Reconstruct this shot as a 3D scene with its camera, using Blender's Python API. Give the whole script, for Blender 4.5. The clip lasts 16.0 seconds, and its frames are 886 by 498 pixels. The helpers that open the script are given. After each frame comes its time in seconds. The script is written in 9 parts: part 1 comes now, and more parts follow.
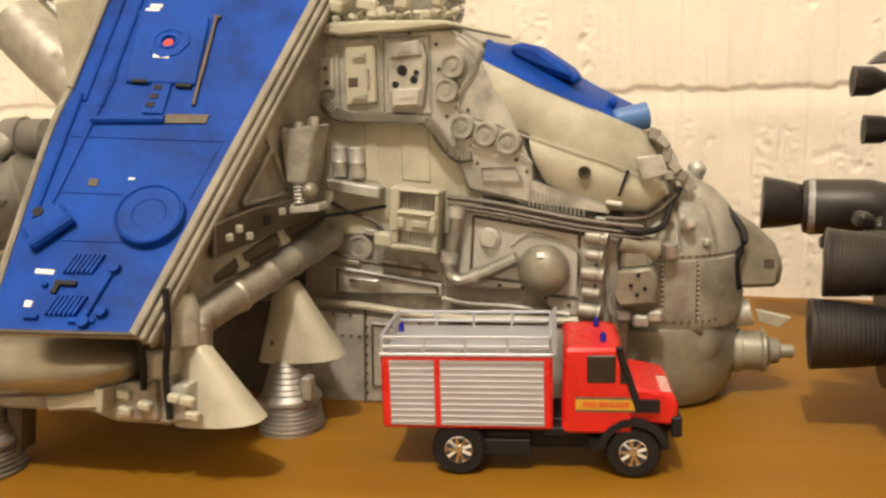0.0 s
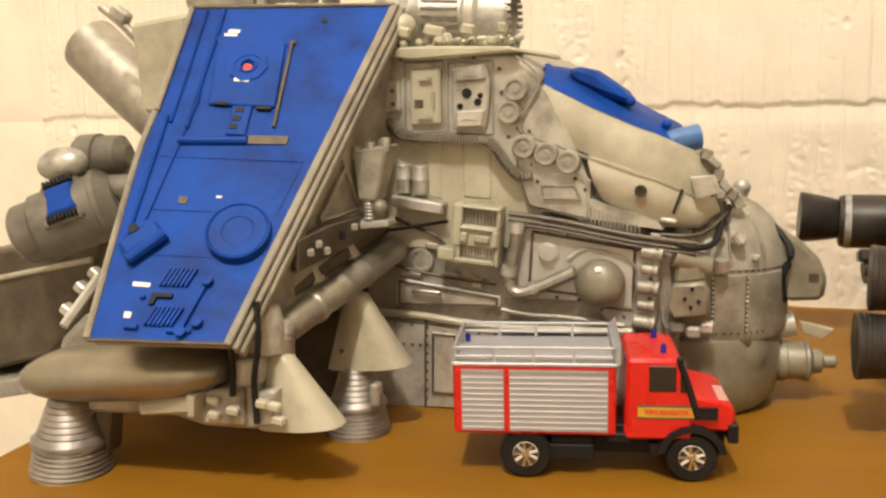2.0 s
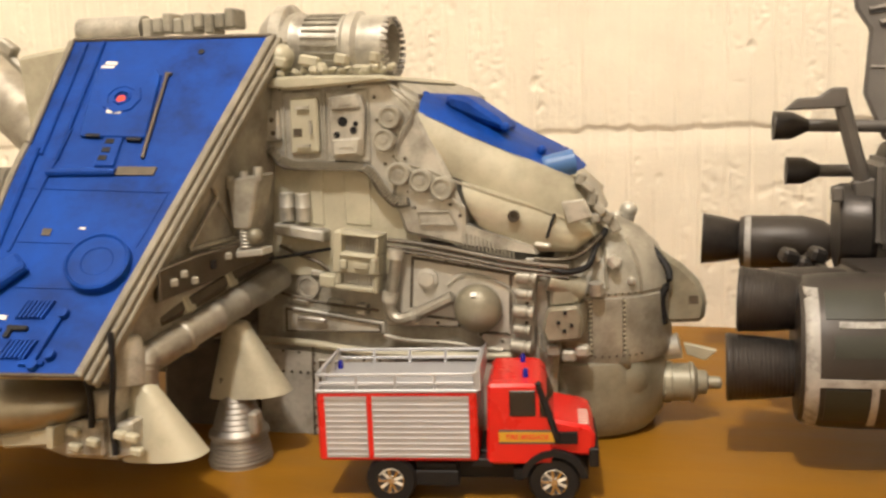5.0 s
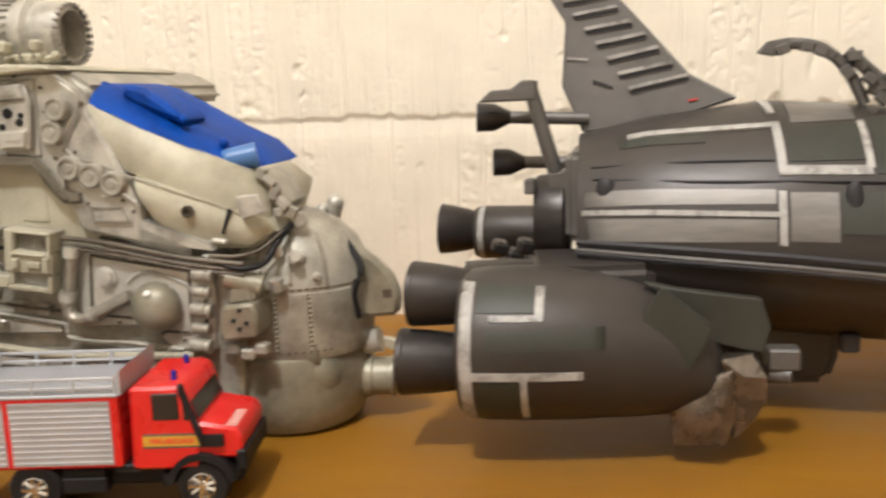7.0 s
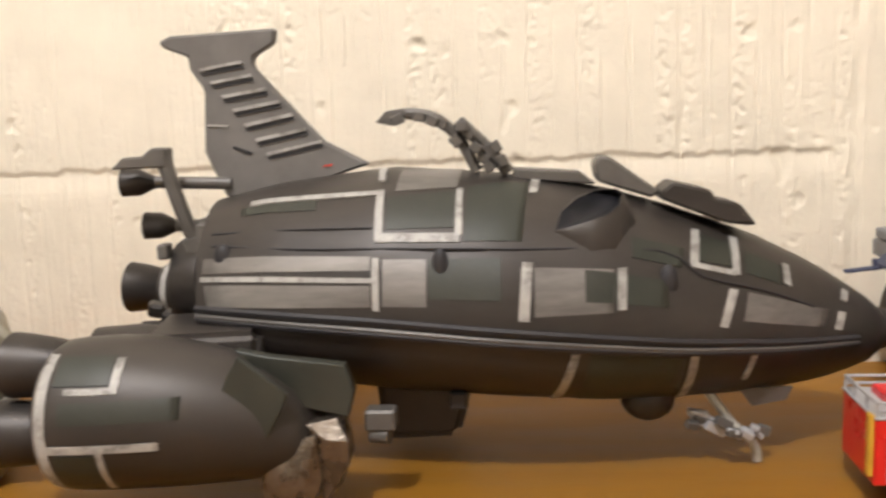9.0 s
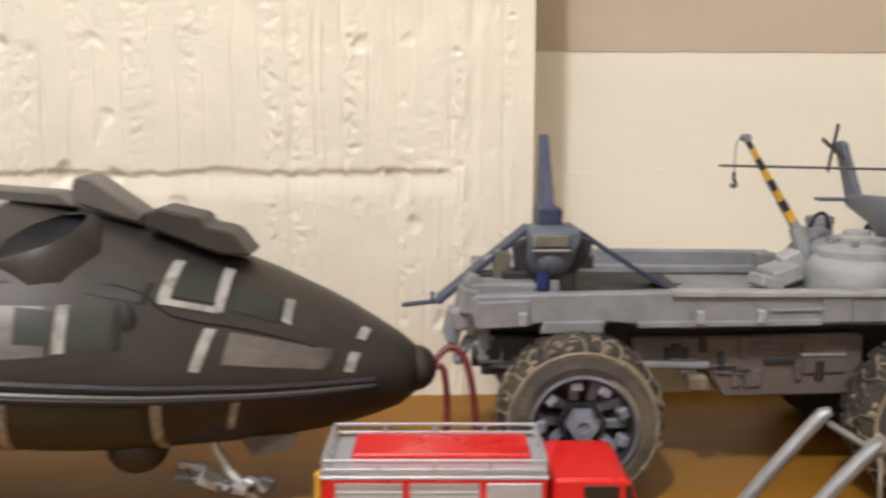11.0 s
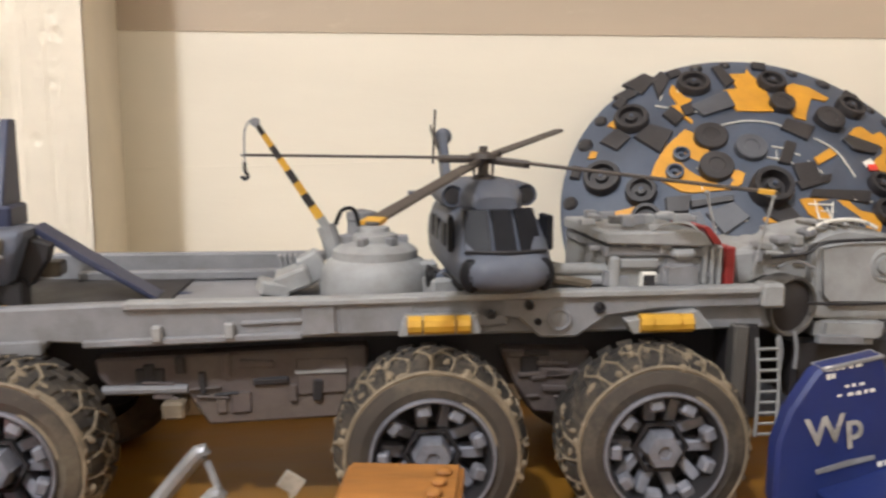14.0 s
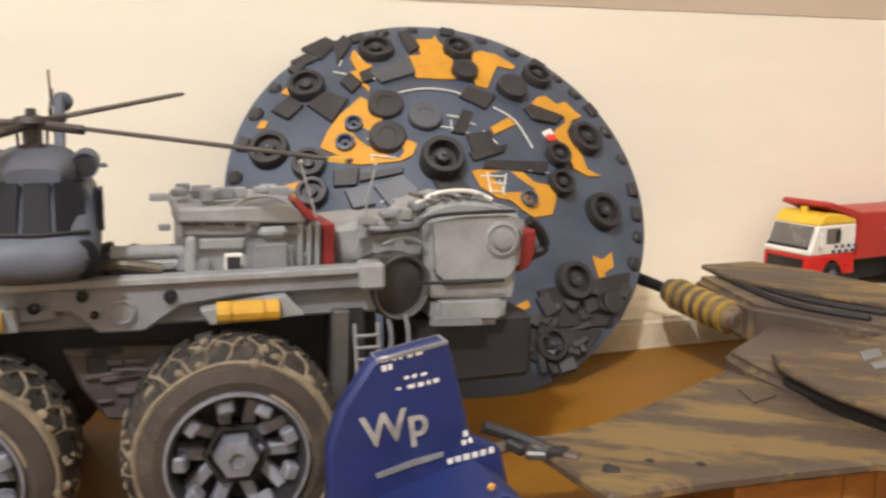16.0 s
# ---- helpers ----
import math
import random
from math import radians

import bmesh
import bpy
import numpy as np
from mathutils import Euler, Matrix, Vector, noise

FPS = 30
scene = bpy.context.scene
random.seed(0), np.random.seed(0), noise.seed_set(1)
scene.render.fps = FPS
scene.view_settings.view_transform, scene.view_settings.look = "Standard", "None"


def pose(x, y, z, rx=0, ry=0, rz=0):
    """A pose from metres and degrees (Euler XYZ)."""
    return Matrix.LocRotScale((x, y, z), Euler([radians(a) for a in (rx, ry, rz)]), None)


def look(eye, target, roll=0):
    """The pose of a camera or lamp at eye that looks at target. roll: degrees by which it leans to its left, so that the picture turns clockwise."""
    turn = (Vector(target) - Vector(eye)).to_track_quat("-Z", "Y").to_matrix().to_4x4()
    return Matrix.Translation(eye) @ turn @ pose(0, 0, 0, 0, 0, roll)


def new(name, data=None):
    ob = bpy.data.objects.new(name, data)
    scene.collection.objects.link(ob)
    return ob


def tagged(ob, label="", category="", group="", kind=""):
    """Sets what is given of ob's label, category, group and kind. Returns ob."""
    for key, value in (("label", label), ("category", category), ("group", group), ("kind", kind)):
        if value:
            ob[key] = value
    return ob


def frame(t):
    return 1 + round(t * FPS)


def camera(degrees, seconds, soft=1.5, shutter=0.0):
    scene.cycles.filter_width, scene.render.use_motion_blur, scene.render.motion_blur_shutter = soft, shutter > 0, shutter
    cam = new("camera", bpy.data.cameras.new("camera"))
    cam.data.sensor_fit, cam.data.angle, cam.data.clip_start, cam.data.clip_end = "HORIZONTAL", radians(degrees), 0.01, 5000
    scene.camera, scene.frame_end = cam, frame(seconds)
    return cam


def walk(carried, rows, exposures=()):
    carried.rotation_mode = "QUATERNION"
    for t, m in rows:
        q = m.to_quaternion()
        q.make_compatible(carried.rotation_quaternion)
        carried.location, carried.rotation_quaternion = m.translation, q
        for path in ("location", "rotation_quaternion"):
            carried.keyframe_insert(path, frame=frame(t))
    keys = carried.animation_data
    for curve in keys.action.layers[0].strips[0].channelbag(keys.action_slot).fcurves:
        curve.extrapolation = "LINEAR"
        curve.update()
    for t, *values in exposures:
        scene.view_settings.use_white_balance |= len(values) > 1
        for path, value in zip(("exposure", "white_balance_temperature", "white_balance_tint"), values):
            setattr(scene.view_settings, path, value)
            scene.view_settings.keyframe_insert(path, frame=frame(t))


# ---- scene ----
cam = camera(52.3, 16.0, soft=2.5, shutter=0.5)
PATH = [
    (0, (0.0401, -0.0636, 0.1378), (-0.0177, 0.1247, 0.1030), -1.7),
    (0.5, (0.0336, -0.0679, 0.1348), (-0.0261, 0.1198, 0.1004), -1.6),
    (1, (0.0286, -0.0749, 0.1415), (-0.0319, 0.1127, 0.1076), -1.5),
    (1.5, (0.0239, -0.0824, 0.1456), (-0.0356, 0.1057, 0.1127), -1.5),
    (2, (0.0229, -0.0881, 0.1466), (-0.0363, 0.0999, 0.1124), -1.5),
    (2.5, (0.0239, -0.0872, 0.1460), (-0.0353, 0.1007, 0.1115), -1.8),
    (3, (0.0226, -0.0854, 0.1421), (-0.0373, 0.1019, 0.1058), -1.7),
    (3.2, (0.0226, -0.0842, 0.1412), (-0.0388, 0.1018, 0.1008), -1.7),
    (5.3, (0.0799, -0.0707, 0.1473), (0.0230, 0.1189, 0.1187), -2.3),
    (5.5, (0.0857, -0.0665, 0.1447), (0.0302, 0.1234, 0.1153), -2.0),
    (6, (0.1108, -0.0566, 0.1459), (0.0615, 0.1346, 0.1144), -1.1),
    (6.5, (0.1363, -0.0514, 0.1492), (0.0927, 0.1404, 0.1133), -2.7),
    (7, (0.1621, -0.0451, 0.1478), (0.1246, 0.1485, 0.1139), -2.0),
    (7.5, (0.1901, -0.0419, 0.1507), (0.1593, 0.1535, 0.1210), -0.9),
    (8, (0.2154, -0.0397, 0.1518), (0.1893, 0.1564, 0.1220), -0.1),
    (8.2, (0.2291, -0.0386, 0.1533), (0.2049, 0.1578, 0.1242), -0.4),
    (10.3, (0.3872, -0.0140, 0.1721), (0.3794, 0.1836, 0.1422), -2.7),
    (10.5, (0.4026, -0.0068, 0.1705), (0.3991, 0.1909, 0.1403), -1.8),
    (11, (0.4579, 0.0135, 0.1643), (0.4648, 0.2113, 0.1360), -0.0),
    (11.5, (0.4922, 0.0242, 0.1611), (0.5033, 0.2221, 0.1338), 0.1),
    (12, (0.5202, 0.0341, 0.1599), (0.5375, 0.2315, 0.1333), 0.0),
    (12.5, (0.5476, 0.0370, 0.1604), (0.5683, 0.2343, 0.1347), 1.1),
    (13, (0.5890, 0.0430, 0.1613), (0.6138, 0.2396, 0.1339), 0.1),
    (13.5, (0.6192, 0.0514, 0.1607), (0.6454, 0.2478, 0.1333), -0.2),
    (14, (0.6404, 0.0587, 0.1563), (0.6689, 0.2546, 0.1281), -0.2),
    (14.5, (0.6642, 0.0663, 0.1562), (0.7016, 0.2607, 0.1276), -0.3),
    (15, (0.6882, 0.0714, 0.1591), (0.7329, 0.2643, 0.1309), -0.1),
    (15.5, (0.7159, 0.0778, 0.1531), (0.7724, 0.2671, 0.1216), -0.2),
    (16, (0.7349, 0.0808, 0.1499), (0.8010, 0.2667, 0.1170), 0.2),
]
walk(cam, [(t, look(eye, target, roll)) for t, eye, target, roll in PATH],
     exposures=[(0, -0.05, 7020, 10), (3, -0.05, 7070, 10), (5.5, -0.06, 6900, 11), (6, -0.03, 6250, 10), (7, -0.05, 6060, 10), (8, -0.07, 6160, 12), (10.5, -0.04, 5720, 10), (11, -0.17, 5750, 10), (12.5, -0.13, 5780, 10), (13.5, -0.06, 5730, 10), (15, 0.0, 5850, 11), (15.5, 0.0, 5880, 11), (16, 0.12, 5880, 11)])


# ---- light: one bare ceiling lamp in front of the shelf ----
world = bpy.data.worlds.new("world")
scene.world = world
world.use_nodes = True
world.node_tree.nodes["Background"].inputs[0].default_value = (1.0, 0.9, 0.75, 1)
world.node_tree.nodes["Background"].inputs[1].default_value = 0.02
LAMP = (0.02, -0.75, 1.62)
room_light = bpy.data.lights.new("room_light", "POINT")
room_light.shadow_soft_size = 0.06
room_light.energy, room_light.color = 106.0, (1.0, 0.965, 0.93)
new("room_light", room_light).location = LAMP
scene.view_settings.exposure = 0.0


# ---- materials ----
def mat(name, base, rough=0.5, metal=0.0, var=0.18, scale=60, bump=0.15, bscale=400, dirt=None, amount=0.35, dscale=22,
        stretch=(1, 1, 1), coat=0.0, rvar=0.12, edge=(0.45, 0.72), turn=0.0, spec=0.5):
    m = bpy.data.materials.new(name)
    m.use_nodes = True
    n, l = m.node_tree.nodes, m.node_tree.links
    b = n["Principled BSDF"]
    b.inputs["Metallic"].default_value = metal
    b.inputs["Coat Weight"].default_value = coat
    b.inputs["Specular IOR Level"].default_value = spec
    tc, mp = n.new("ShaderNodeTexCoord"), n.new("ShaderNodeMapping")
    if turn:
        mp.vector_type = "TEXTURE"
        stretch = [1 / v for v in stretch]
    mp.inputs["Scale"].default_value = stretch
    mp.inputs["Rotation"].default_value = (0, 0, radians(turn))
    l.new(tc.outputs["Object"], mp.inputs["Vector"])

    def tex(s, detail, r=0.6):
        t = n.new("ShaderNodeTexNoise")
        t.inputs["Scale"].default_value, t.inputs["Detail"].default_value, t.inputs["Roughness"].default_value = s, detail, r
        l.new(mp.outputs["Vector"], t.inputs["Vector"])
        return t.outputs["Fac"]

    def ramp(src, a, z, lo, hi):
        r = n.new("ShaderNodeMapRange")
        r.inputs[1].default_value, r.inputs[2].default_value = a, z
        r.inputs[3].default_value, r.inputs[4].default_value = lo, hi
        l.new(src, r.inputs[0])
        return r.outputs[0]

    def mix(fac, a, z):
        x = n.new("ShaderNodeMix")
        x.data_type = "RGBA"
        for i, v in ((0, fac), (6, a), (7, z)):
            if hasattr(v, "is_output"):
                l.new(v, x.inputs[i])
            else:
                x.inputs[i].default_value = v
        return x.outputs[2]

    big, fine = tex(scale, 4), tex(bscale, 3)
    dark = (*[c * (1 - var) for c in base], 1)
    lite = (*[min(1, c * (1 + var)) for c in base], 1)
    col = mix(ramp(big, 0.3, 0.7, 0, 1), dark, lite)
    if dirt:
        col = mix(ramp(tex(dscale, 6, 0.7), edge[0], edge[1], 0, amount), col, (*dirt, 1))
    l.new(col, b.inputs["Base Color"])
    l.new(ramp(big, 0.2, 0.8, max(0.03, rough - rvar), min(1, rough + rvar)), b.inputs["Roughness"])
    if bump:
        bp = n.new("ShaderNodeBump")
        bp.inputs["Strength"].default_value, bp.inputs["Distance"].default_value = bump, 0.0008
        l.new(fine, bp.inputs["Height"])
        l.new(bp.outputs["Normal"], b.inputs["Normal"])
    return m


M_block = mat("painted_block", (0.84, 0.758, 0.618), 0.55, var=0.05, scale=30, bump=0.35, bscale=350)
M_plaster = mat("painted_plaster", (0.86, 0.785, 0.645), 0.6, var=0.04, scale=9, bump=0.3, bscale=120, stretch=(0.4, 1, 1.5))
M_band = mat("tan_painted_beam", (0.54, 0.44, 0.325), 0.5, var=0.05, scale=14, bump=0.25, bscale=60, stretch=(0.4, 1, 1.4), dirt=(0.66, 0.56, 0.43), amount=0.5, dscale=26, edge=(0.60, 0.68))
M_sill = mat("painted_sill", (0.72, 0.62, 0.44), 0.5, var=0.08, scale=18, bump=0.8, bscale=90, dirt=(0.30, 0.2, 0.1), amount=0.5, dscale=40)
M_shelf = mat("varnished_shelf", (0.250, 0.113, 0.0095), 0.5, var=0.10, scale=40, bump=0.10, bscale=320, stretch=(0.25, 1.2, 1), spec=0.22, dirt=(0.175, 0.074, 0.0065), amount=0.35, dscale=26)
M_room = mat("room_wall", (0.60, 0.55, 0.47), 0.8, var=0.05, scale=3, bump=0)
M_grey = mat("weathered_grey_hull", (0.375, 0.352, 0.292), 0.48, 0.3, var=0.25, scale=70, bump=0.15, dirt=(0.085, 0.070, 0.048), amount=0.6, dscale=38, edge=(0.46, 0.68))
M_panel = mat("pale_silver_panel", (0.52, 0.495, 0.435), 0.42, 0.3, var=0.12, scale=60, bump=0.12, dirt=(0.20, 0.17, 0.125), amount=0.45, dscale=46)
M_edge = mat("worn_edge_paint", (0.26, 0.232, 0.175), 0.6, var=0.25, scale=80, bump=0.25, dirt=(0.10, 0.082, 0.055), amount=0.6, dscale=50)
M_silver = mat("silver_hull_paint", (0.50, 0.478, 0.415), 0.42, 0.4, var=0.2, scale=70, bump=0.12, dirt=(0.105, 0.085, 0.060), amount=0.7, dscale=42, edge=(0.46, 0.68))
M_bone = mat("weathered_bone_paint", (0.285, 0.262, 0.195), 0.42, 0.25, var=0.18, scale=50, bump=0.15, dirt=(0.11, 0.09, 0.06), amount=0.7, dscale=34)
M_cream = mat("cream_hull_paint", (0.465, 0.435, 0.325), 0.45, 0.08, var=0.1, scale=40, bump=0.1, dirt=(0.20, 0.165, 0.11), amount=0.65, dscale=24)
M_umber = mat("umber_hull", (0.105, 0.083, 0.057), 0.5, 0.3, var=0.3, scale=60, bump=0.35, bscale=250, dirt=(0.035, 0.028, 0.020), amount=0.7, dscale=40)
M_blue = mat("cobalt_blue_paint", (0.0015, 0.052, 0.315), 0.55, var=0.22, scale=45, bump=0.10, dirt=(0.002, 0.016, 0.10), amount=0.8, dscale=34, edge=(0.47, 0.72), spec=0.18)
M_bluelite = mat("pale_blue_paint", (0.07, 0.18, 0.42), 0.42, var=0.2, scale=60)
M_steel = mat("steel_nozzle", (0.36, 0.335, 0.30), 0.42, 0.8, var=0.25, scale=70, bump=0.1, dirt=(0.10, 0.08, 0.06), amount=0.4)
M_tube = mat("silver_tube", (0.40, 0.375, 0.32), 0.46, 0.8, var=0.22, scale=110, bump=0.2, dirt=(0.16, 0.14, 0.11), amount=0.4, dscale=40)
M_satin = mat("satin_silver_paint", (0.36, 0.325, 0.25), 0.36, 0.8, var=0.16, scale=40, bump=0.08, dirt=(0.15, 0.13, 0.10), amount=0.45, dscale=25)
M_iron = mat("dark_iron", (0.050, 0.044, 0.040), 0.4, 0.6, var=0.3, scale=60, bump=0.12)
M_black = mat("black_rubber", (0.0105, 0.0095, 0.0095), 0.6, var=0.3, scale=90, bump=0.15, spec=0.3)
M_red = mat("red_plastic", (0.62, 0.015, 0.012), 0.3, var=0.06, scale=40, bump=0.03, coat=0.3)
M_plastic = mat("silver_plastic", (0.455, 0.460, 0.480), 0.36, 0.35, var=0.06, scale=50, bump=0.05)
M_white = mat("white_decal", (0.78, 0.75, 0.68), 0.5, var=0.06, scale=80)
M_yellow = mat("yellow_paint", (0.62, 0.345, 0.03), 0.5, var=0.12, scale=60, dirt=(0.3, 0.13, 0.02), amount=0.35, dscale=45)
M_mustard = mat("dull_mustard_paint", (0.40, 0.255, 0.04), 0.6, var=0.25, scale=70, bump=0.15, dirt=(0.09, 0.065, 0.045), amount=0.75, dscale=60)
M_tipper = mat("dull_red_plastic", (0.42, 0.028, 0.020), 0.45, var=0.1, scale=50, bump=0.05)
M_smoke = mat("smoky_cab_glass", (0.165, 0.150, 0.135), 0.25, var=0.15, scale=60, bump=0.0)
M_dullred = mat("dull_red_paint", (0.24, 0.018, 0.016), 0.55, var=0.2, scale=60, bump=0.1)
M_lemon = mat("yellow_plastic", (0.80, 0.50, 0.03), 0.4, var=0.08, scale=60)
M_reddot = mat("red_decal", (0.70, 0.05, 0.03), 0.45, var=0.08)
M_chrome = mat("chrome", (0.80, 0.78, 0.75), 0.12, 1.0, var=0.06, scale=90, bump=0.0, rvar=0.05)
M_glass = mat("dark_window", (0.018, 0.016, 0.016), 0.12, var=0.2, scale=60, bump=0.0, coat=0.5, rvar=0.04)
# dark window panes; also the intake bowl, where it stands for shade
M_pane = mat("dark_pane_and_hole_shade", (0.013, 0.013, 0.016), 0.45, var=0.3, scale=60, bump=0.0, spec=0.15)
M_drab = mat("drab_olive_grey", (0.165, 0.150, 0.118), 0.5, 0.15, var=0.25, scale=60, bump=0.15, dirt=(0.055, 0.046, 0.034), amount=0.7, dscale=40)
M_beacon = mat("blue_beacon", (0.01, 0.012, 0.25), 0.15, var=0.1, bump=0)
M_gunship = mat("satin_charcoal_hull", (0.046, 0.039, 0.034), 0.46, 0.35, var=0.25, scale=30, bump=0.1, dirt=(0.070, 0.060, 0.050), amount=0.5, dscale=14, stretch=(0.35, 1, 1))
# brushed grey, lightened to carry the hull's broad highlight in its colour
M_brushed = mat("brushed_highlight_hull", (0.235, 0.220, 0.204), 0.5, 0.5, var=0.3, scale=40, bump=0.1, dirt=(0.06, 0.052, 0.046), amount=0.7, dscale=25, stretch=(0.25, 1, 1.5))
M_olive = mat("dark_olive_patch", (0.030, 0.033, 0.025), 0.5, 0.1, var=0.2, scale=40, bump=0.12, dirt=(0.052, 0.047, 0.036), amount=0.4)
M_worn = mat("worn_white_line", (0.37, 0.355, 0.33), 0.5, var=0.22, scale=150, dirt=(0.11, 0.10, 0.085), amount=0.85, dscale=120, edge=(0.48, 0.66))
M_foil = mat("crumpled_bronze_foil", (0.17, 0.14, 0.11), 0.3, 0.8, var=0.4, scale=90, bump=0.8, bscale=120)
M_fin = mat("satin_grey_fin", (0.165, 0.155, 0.145), 0.5, 0.2, var=0.15, scale=50, bump=0.08, dirt=(0.10, 0.09, 0.08), amount=0.4, dscale=30)
M_trim = mat("dull_grey_trim", (0.12, 0.11, 0.10), 0.45, 0.3, var=0.2, scale=60)
M_trimlite = mat("dull_silver_metal", (0.26, 0.26, 0.27), 0.4, 0.5, var=0.2, scale=70)
M_bed = mat("chalky_grey_bed", (0.222, 0.222, 0.234), 0.62, var=0.18, scale=45, bump=0.25, dirt=(0.105, 0.095, 0.085), amount=0.55, dscale=38)
M_pale = mat("pale_grey_machinery", (0.305, 0.308, 0.308), 0.58, var=0.14, scale=45, bump=0.2, dirt=(0.14, 0.125, 0.105), amount=0.5, dscale=50)
M_mauve = mat("muddy_mauve_chassis", (0.092, 0.073, 0.069), 0.7, var=0.3, scale=50, bump=0.35, dirt=(0.165, 0.135, 0.108), amount=0.6, dscale=30)
M_tyre = mat("mud_worn_tyre", (0.052, 0.042, 0.033), 0.8, var=0.3, scale=70, bump=0.4, bscale=200, dirt=(0.145, 0.118, 0.080), amount=0.85, dscale=24, edge=(0.46, 0.62))
M_tread = mat("dark_tread_rubber", (0.026, 0.022, 0.019), 0.75, var=0.4, scale=120, bump=0.4, bscale=200, dirt=(0.13, 0.10, 0.065), amount=0.7, dscale=60)
M_chain = mat("tan_tyre_chain", (0.235, 0.188, 0.125), 0.75, var=0.3, scale=120, bump=0.3, dirt=(0.07, 0.055, 0.04), amount=0.7, dscale=70)
M_rim = mat("grey_rim", (0.225, 0.228, 0.262), 0.5, 0.1, var=0.25, scale=70, dirt=(0.06, 0.055, 0.055), amount=0.6, dscale=50)
# near-black for dark parts, and for hollows whose shade is put into the colour
M_dark = mat("black_and_recess_shade", (0.022, 0.020, 0.022), 0.6, var=0.2, scale=60)
M_navy = mat("navy_blue_paint", (0.030, 0.037, 0.082), 0.5, var=0.25, scale=60, dirt=(0.09, 0.09, 0.10), amount=0.4, dscale=60)
M_heli = mat("blue_grey_helicopter", (0.088, 0.099, 0.132), 0.55, var=0.2, scale=60, bump=0.12, dirt=(0.15, 0.15, 0.15), amount=0.4, dscale=40)
M_rotor = mat("brown_black_rotor", (0.050, 0.040, 0.034), 0.5, var=0.2, scale=60)
M_slate = mat("slate_grey_plastic", (0.082, 0.084, 0.096), 0.5, var=0.2, scale=60, bump=0.12)
M_disc = mat("slate_blue_disc", (0.072, 0.088, 0.125), 0.5, var=0.22, scale=22, bump=0.2, dirt=(0.045, 0.045, 0.05), amount=0.5, dscale=18)
M_cog = mat("charcoal_plastic", (0.032, 0.028, 0.029), 0.5, var=0.25, scale=70, bump=0.12)
M_amber = mat("amber_paint", (0.64, 0.305, 0.02), 0.5, var=0.1, scale=50, dirt=(0.28, 0.12, 0.02), amount=0.3, dscale=60)
M_royal = mat("royal_blue_fin", (0.009, 0.020, 0.115), 0.5, var=0.2, scale=50, bump=0.1, dirt=(0.03, 0.04, 0.11), amount=0.4, dscale=40)
M_sand = mat("sand_camouflage", (0.205, 0.138, 0.052), 0.6, var=0.14, scale=60, bump=0.2, dirt=(0.088, 0.062, 0.043), amount=1.0, dscale=26, stretch=(0.45, 1.5, 1), turn=-38, edge=(0.46, 0.53))
M_brown = mat("brown_camouflage", (0.098, 0.071, 0.054), 0.6, var=0.25, scale=40, bump=0.2, dirt=(0.19, 0.135, 0.066), amount=0.9, dscale=30, stretch=(0.3, 1.3, 1), turn=-30, edge=(0.54, 0.58))
M_crate = mat("orange_wood_crate", (0.34, 0.145, 0.030), 0.5, var=0.3, scale=60, stretch=(0.3, 1, 1.5), bump=0.3, bscale=200, dirt=(0.10, 0.045, 0.015), amount=0.5, dscale=40)
M_cablered = mat("dark_red_cable", (0.16, 0.02, 0.02), 0.5, var=0.2)



# ---- building helpers ----
ORIGIN = {}


def thing(name, at, label, category, group="", rz=0.0, local=False):
    """An empty at the base of a thing. Parts are given in world places, or in the thing's own axes (local)."""
    e = new(name)
    e.empty_display_size = 0.01
    m = pose(at[0], at[1], at[2], 0, 0, rz)
    e.matrix_world = m
    ORIGIN[e] = Matrix() if local else m.inverted()
    return tagged(e, label, category, group)


def finish(name, bm, material, origin=Matrix(), bevel=0.0, angle=32):
    bmesh.ops.remove_doubles(bm, verts=bm.verts, dist=1e-6)
    if bevel:
        bmesh.ops.recalc_face_normals(bm, faces=bm.faces)
        sharp = [e for e in bm.edges if len(e.link_faces) == 2 and e.calc_face_angle(0) > radians(30)]
        bmesh.ops.bevel(bm, geom=sharp, offset=bevel, segments=3 if bevel >= 0.0024 else 1, affect="EDGES", clamp_overlap=True)
    bmesh.ops.recalc_face_normals(bm, faces=bm.faces)
    bm.transform(origin)
    me = bpy.data.meshes.new(name)
    bm.to_mesh(me)
    bm.free()
    for p in me.polygons:
        p.use_smooth = True
    me.set_sharp_from_angle(angle=radians(angle))
    for m in (material if isinstance(material, (list, tuple)) else [material]):
        me.materials.append(m)
    return me


def part(name, bm, material, parent, label="", bevel=0.0, kind="", angle=32):
    ORIGIN.setdefault(parent, Matrix())
    ob = new(name, finish(name, bm, material, ORIGIN[parent], bevel, angle))
    ORIGIN[ob] = ORIGIN[parent]
    ob.parent = parent
    return tagged(ob, label, kind=kind)


def structure(name, bm, material, label, category, bevel=0.0):
    return tagged(new(name, finish(name, bm, material, Matrix(), bevel)), label, category, kind="structure")


def axes(o, x, y):
    """A matrix with its origin at o, and x and y as its first two axes."""
    x = Vector(x).normalized()
    z = x.cross(Vector(y)).normalized()
    y = z.cross(x)
    m = Matrix((x, y, z)).transposed().to_4x4()
    m.translation = o
    return m


def bmnew():
    return bmesh.new()


def box(bm, c, s, rot=(0, 0, 0), m=Matrix()):
    t = m @ pose(*c, *rot) @ Matrix.Diagonal((*s, 1))
    bmesh.ops.create_cube(bm, size=1.0, matrix=t)
    return bm


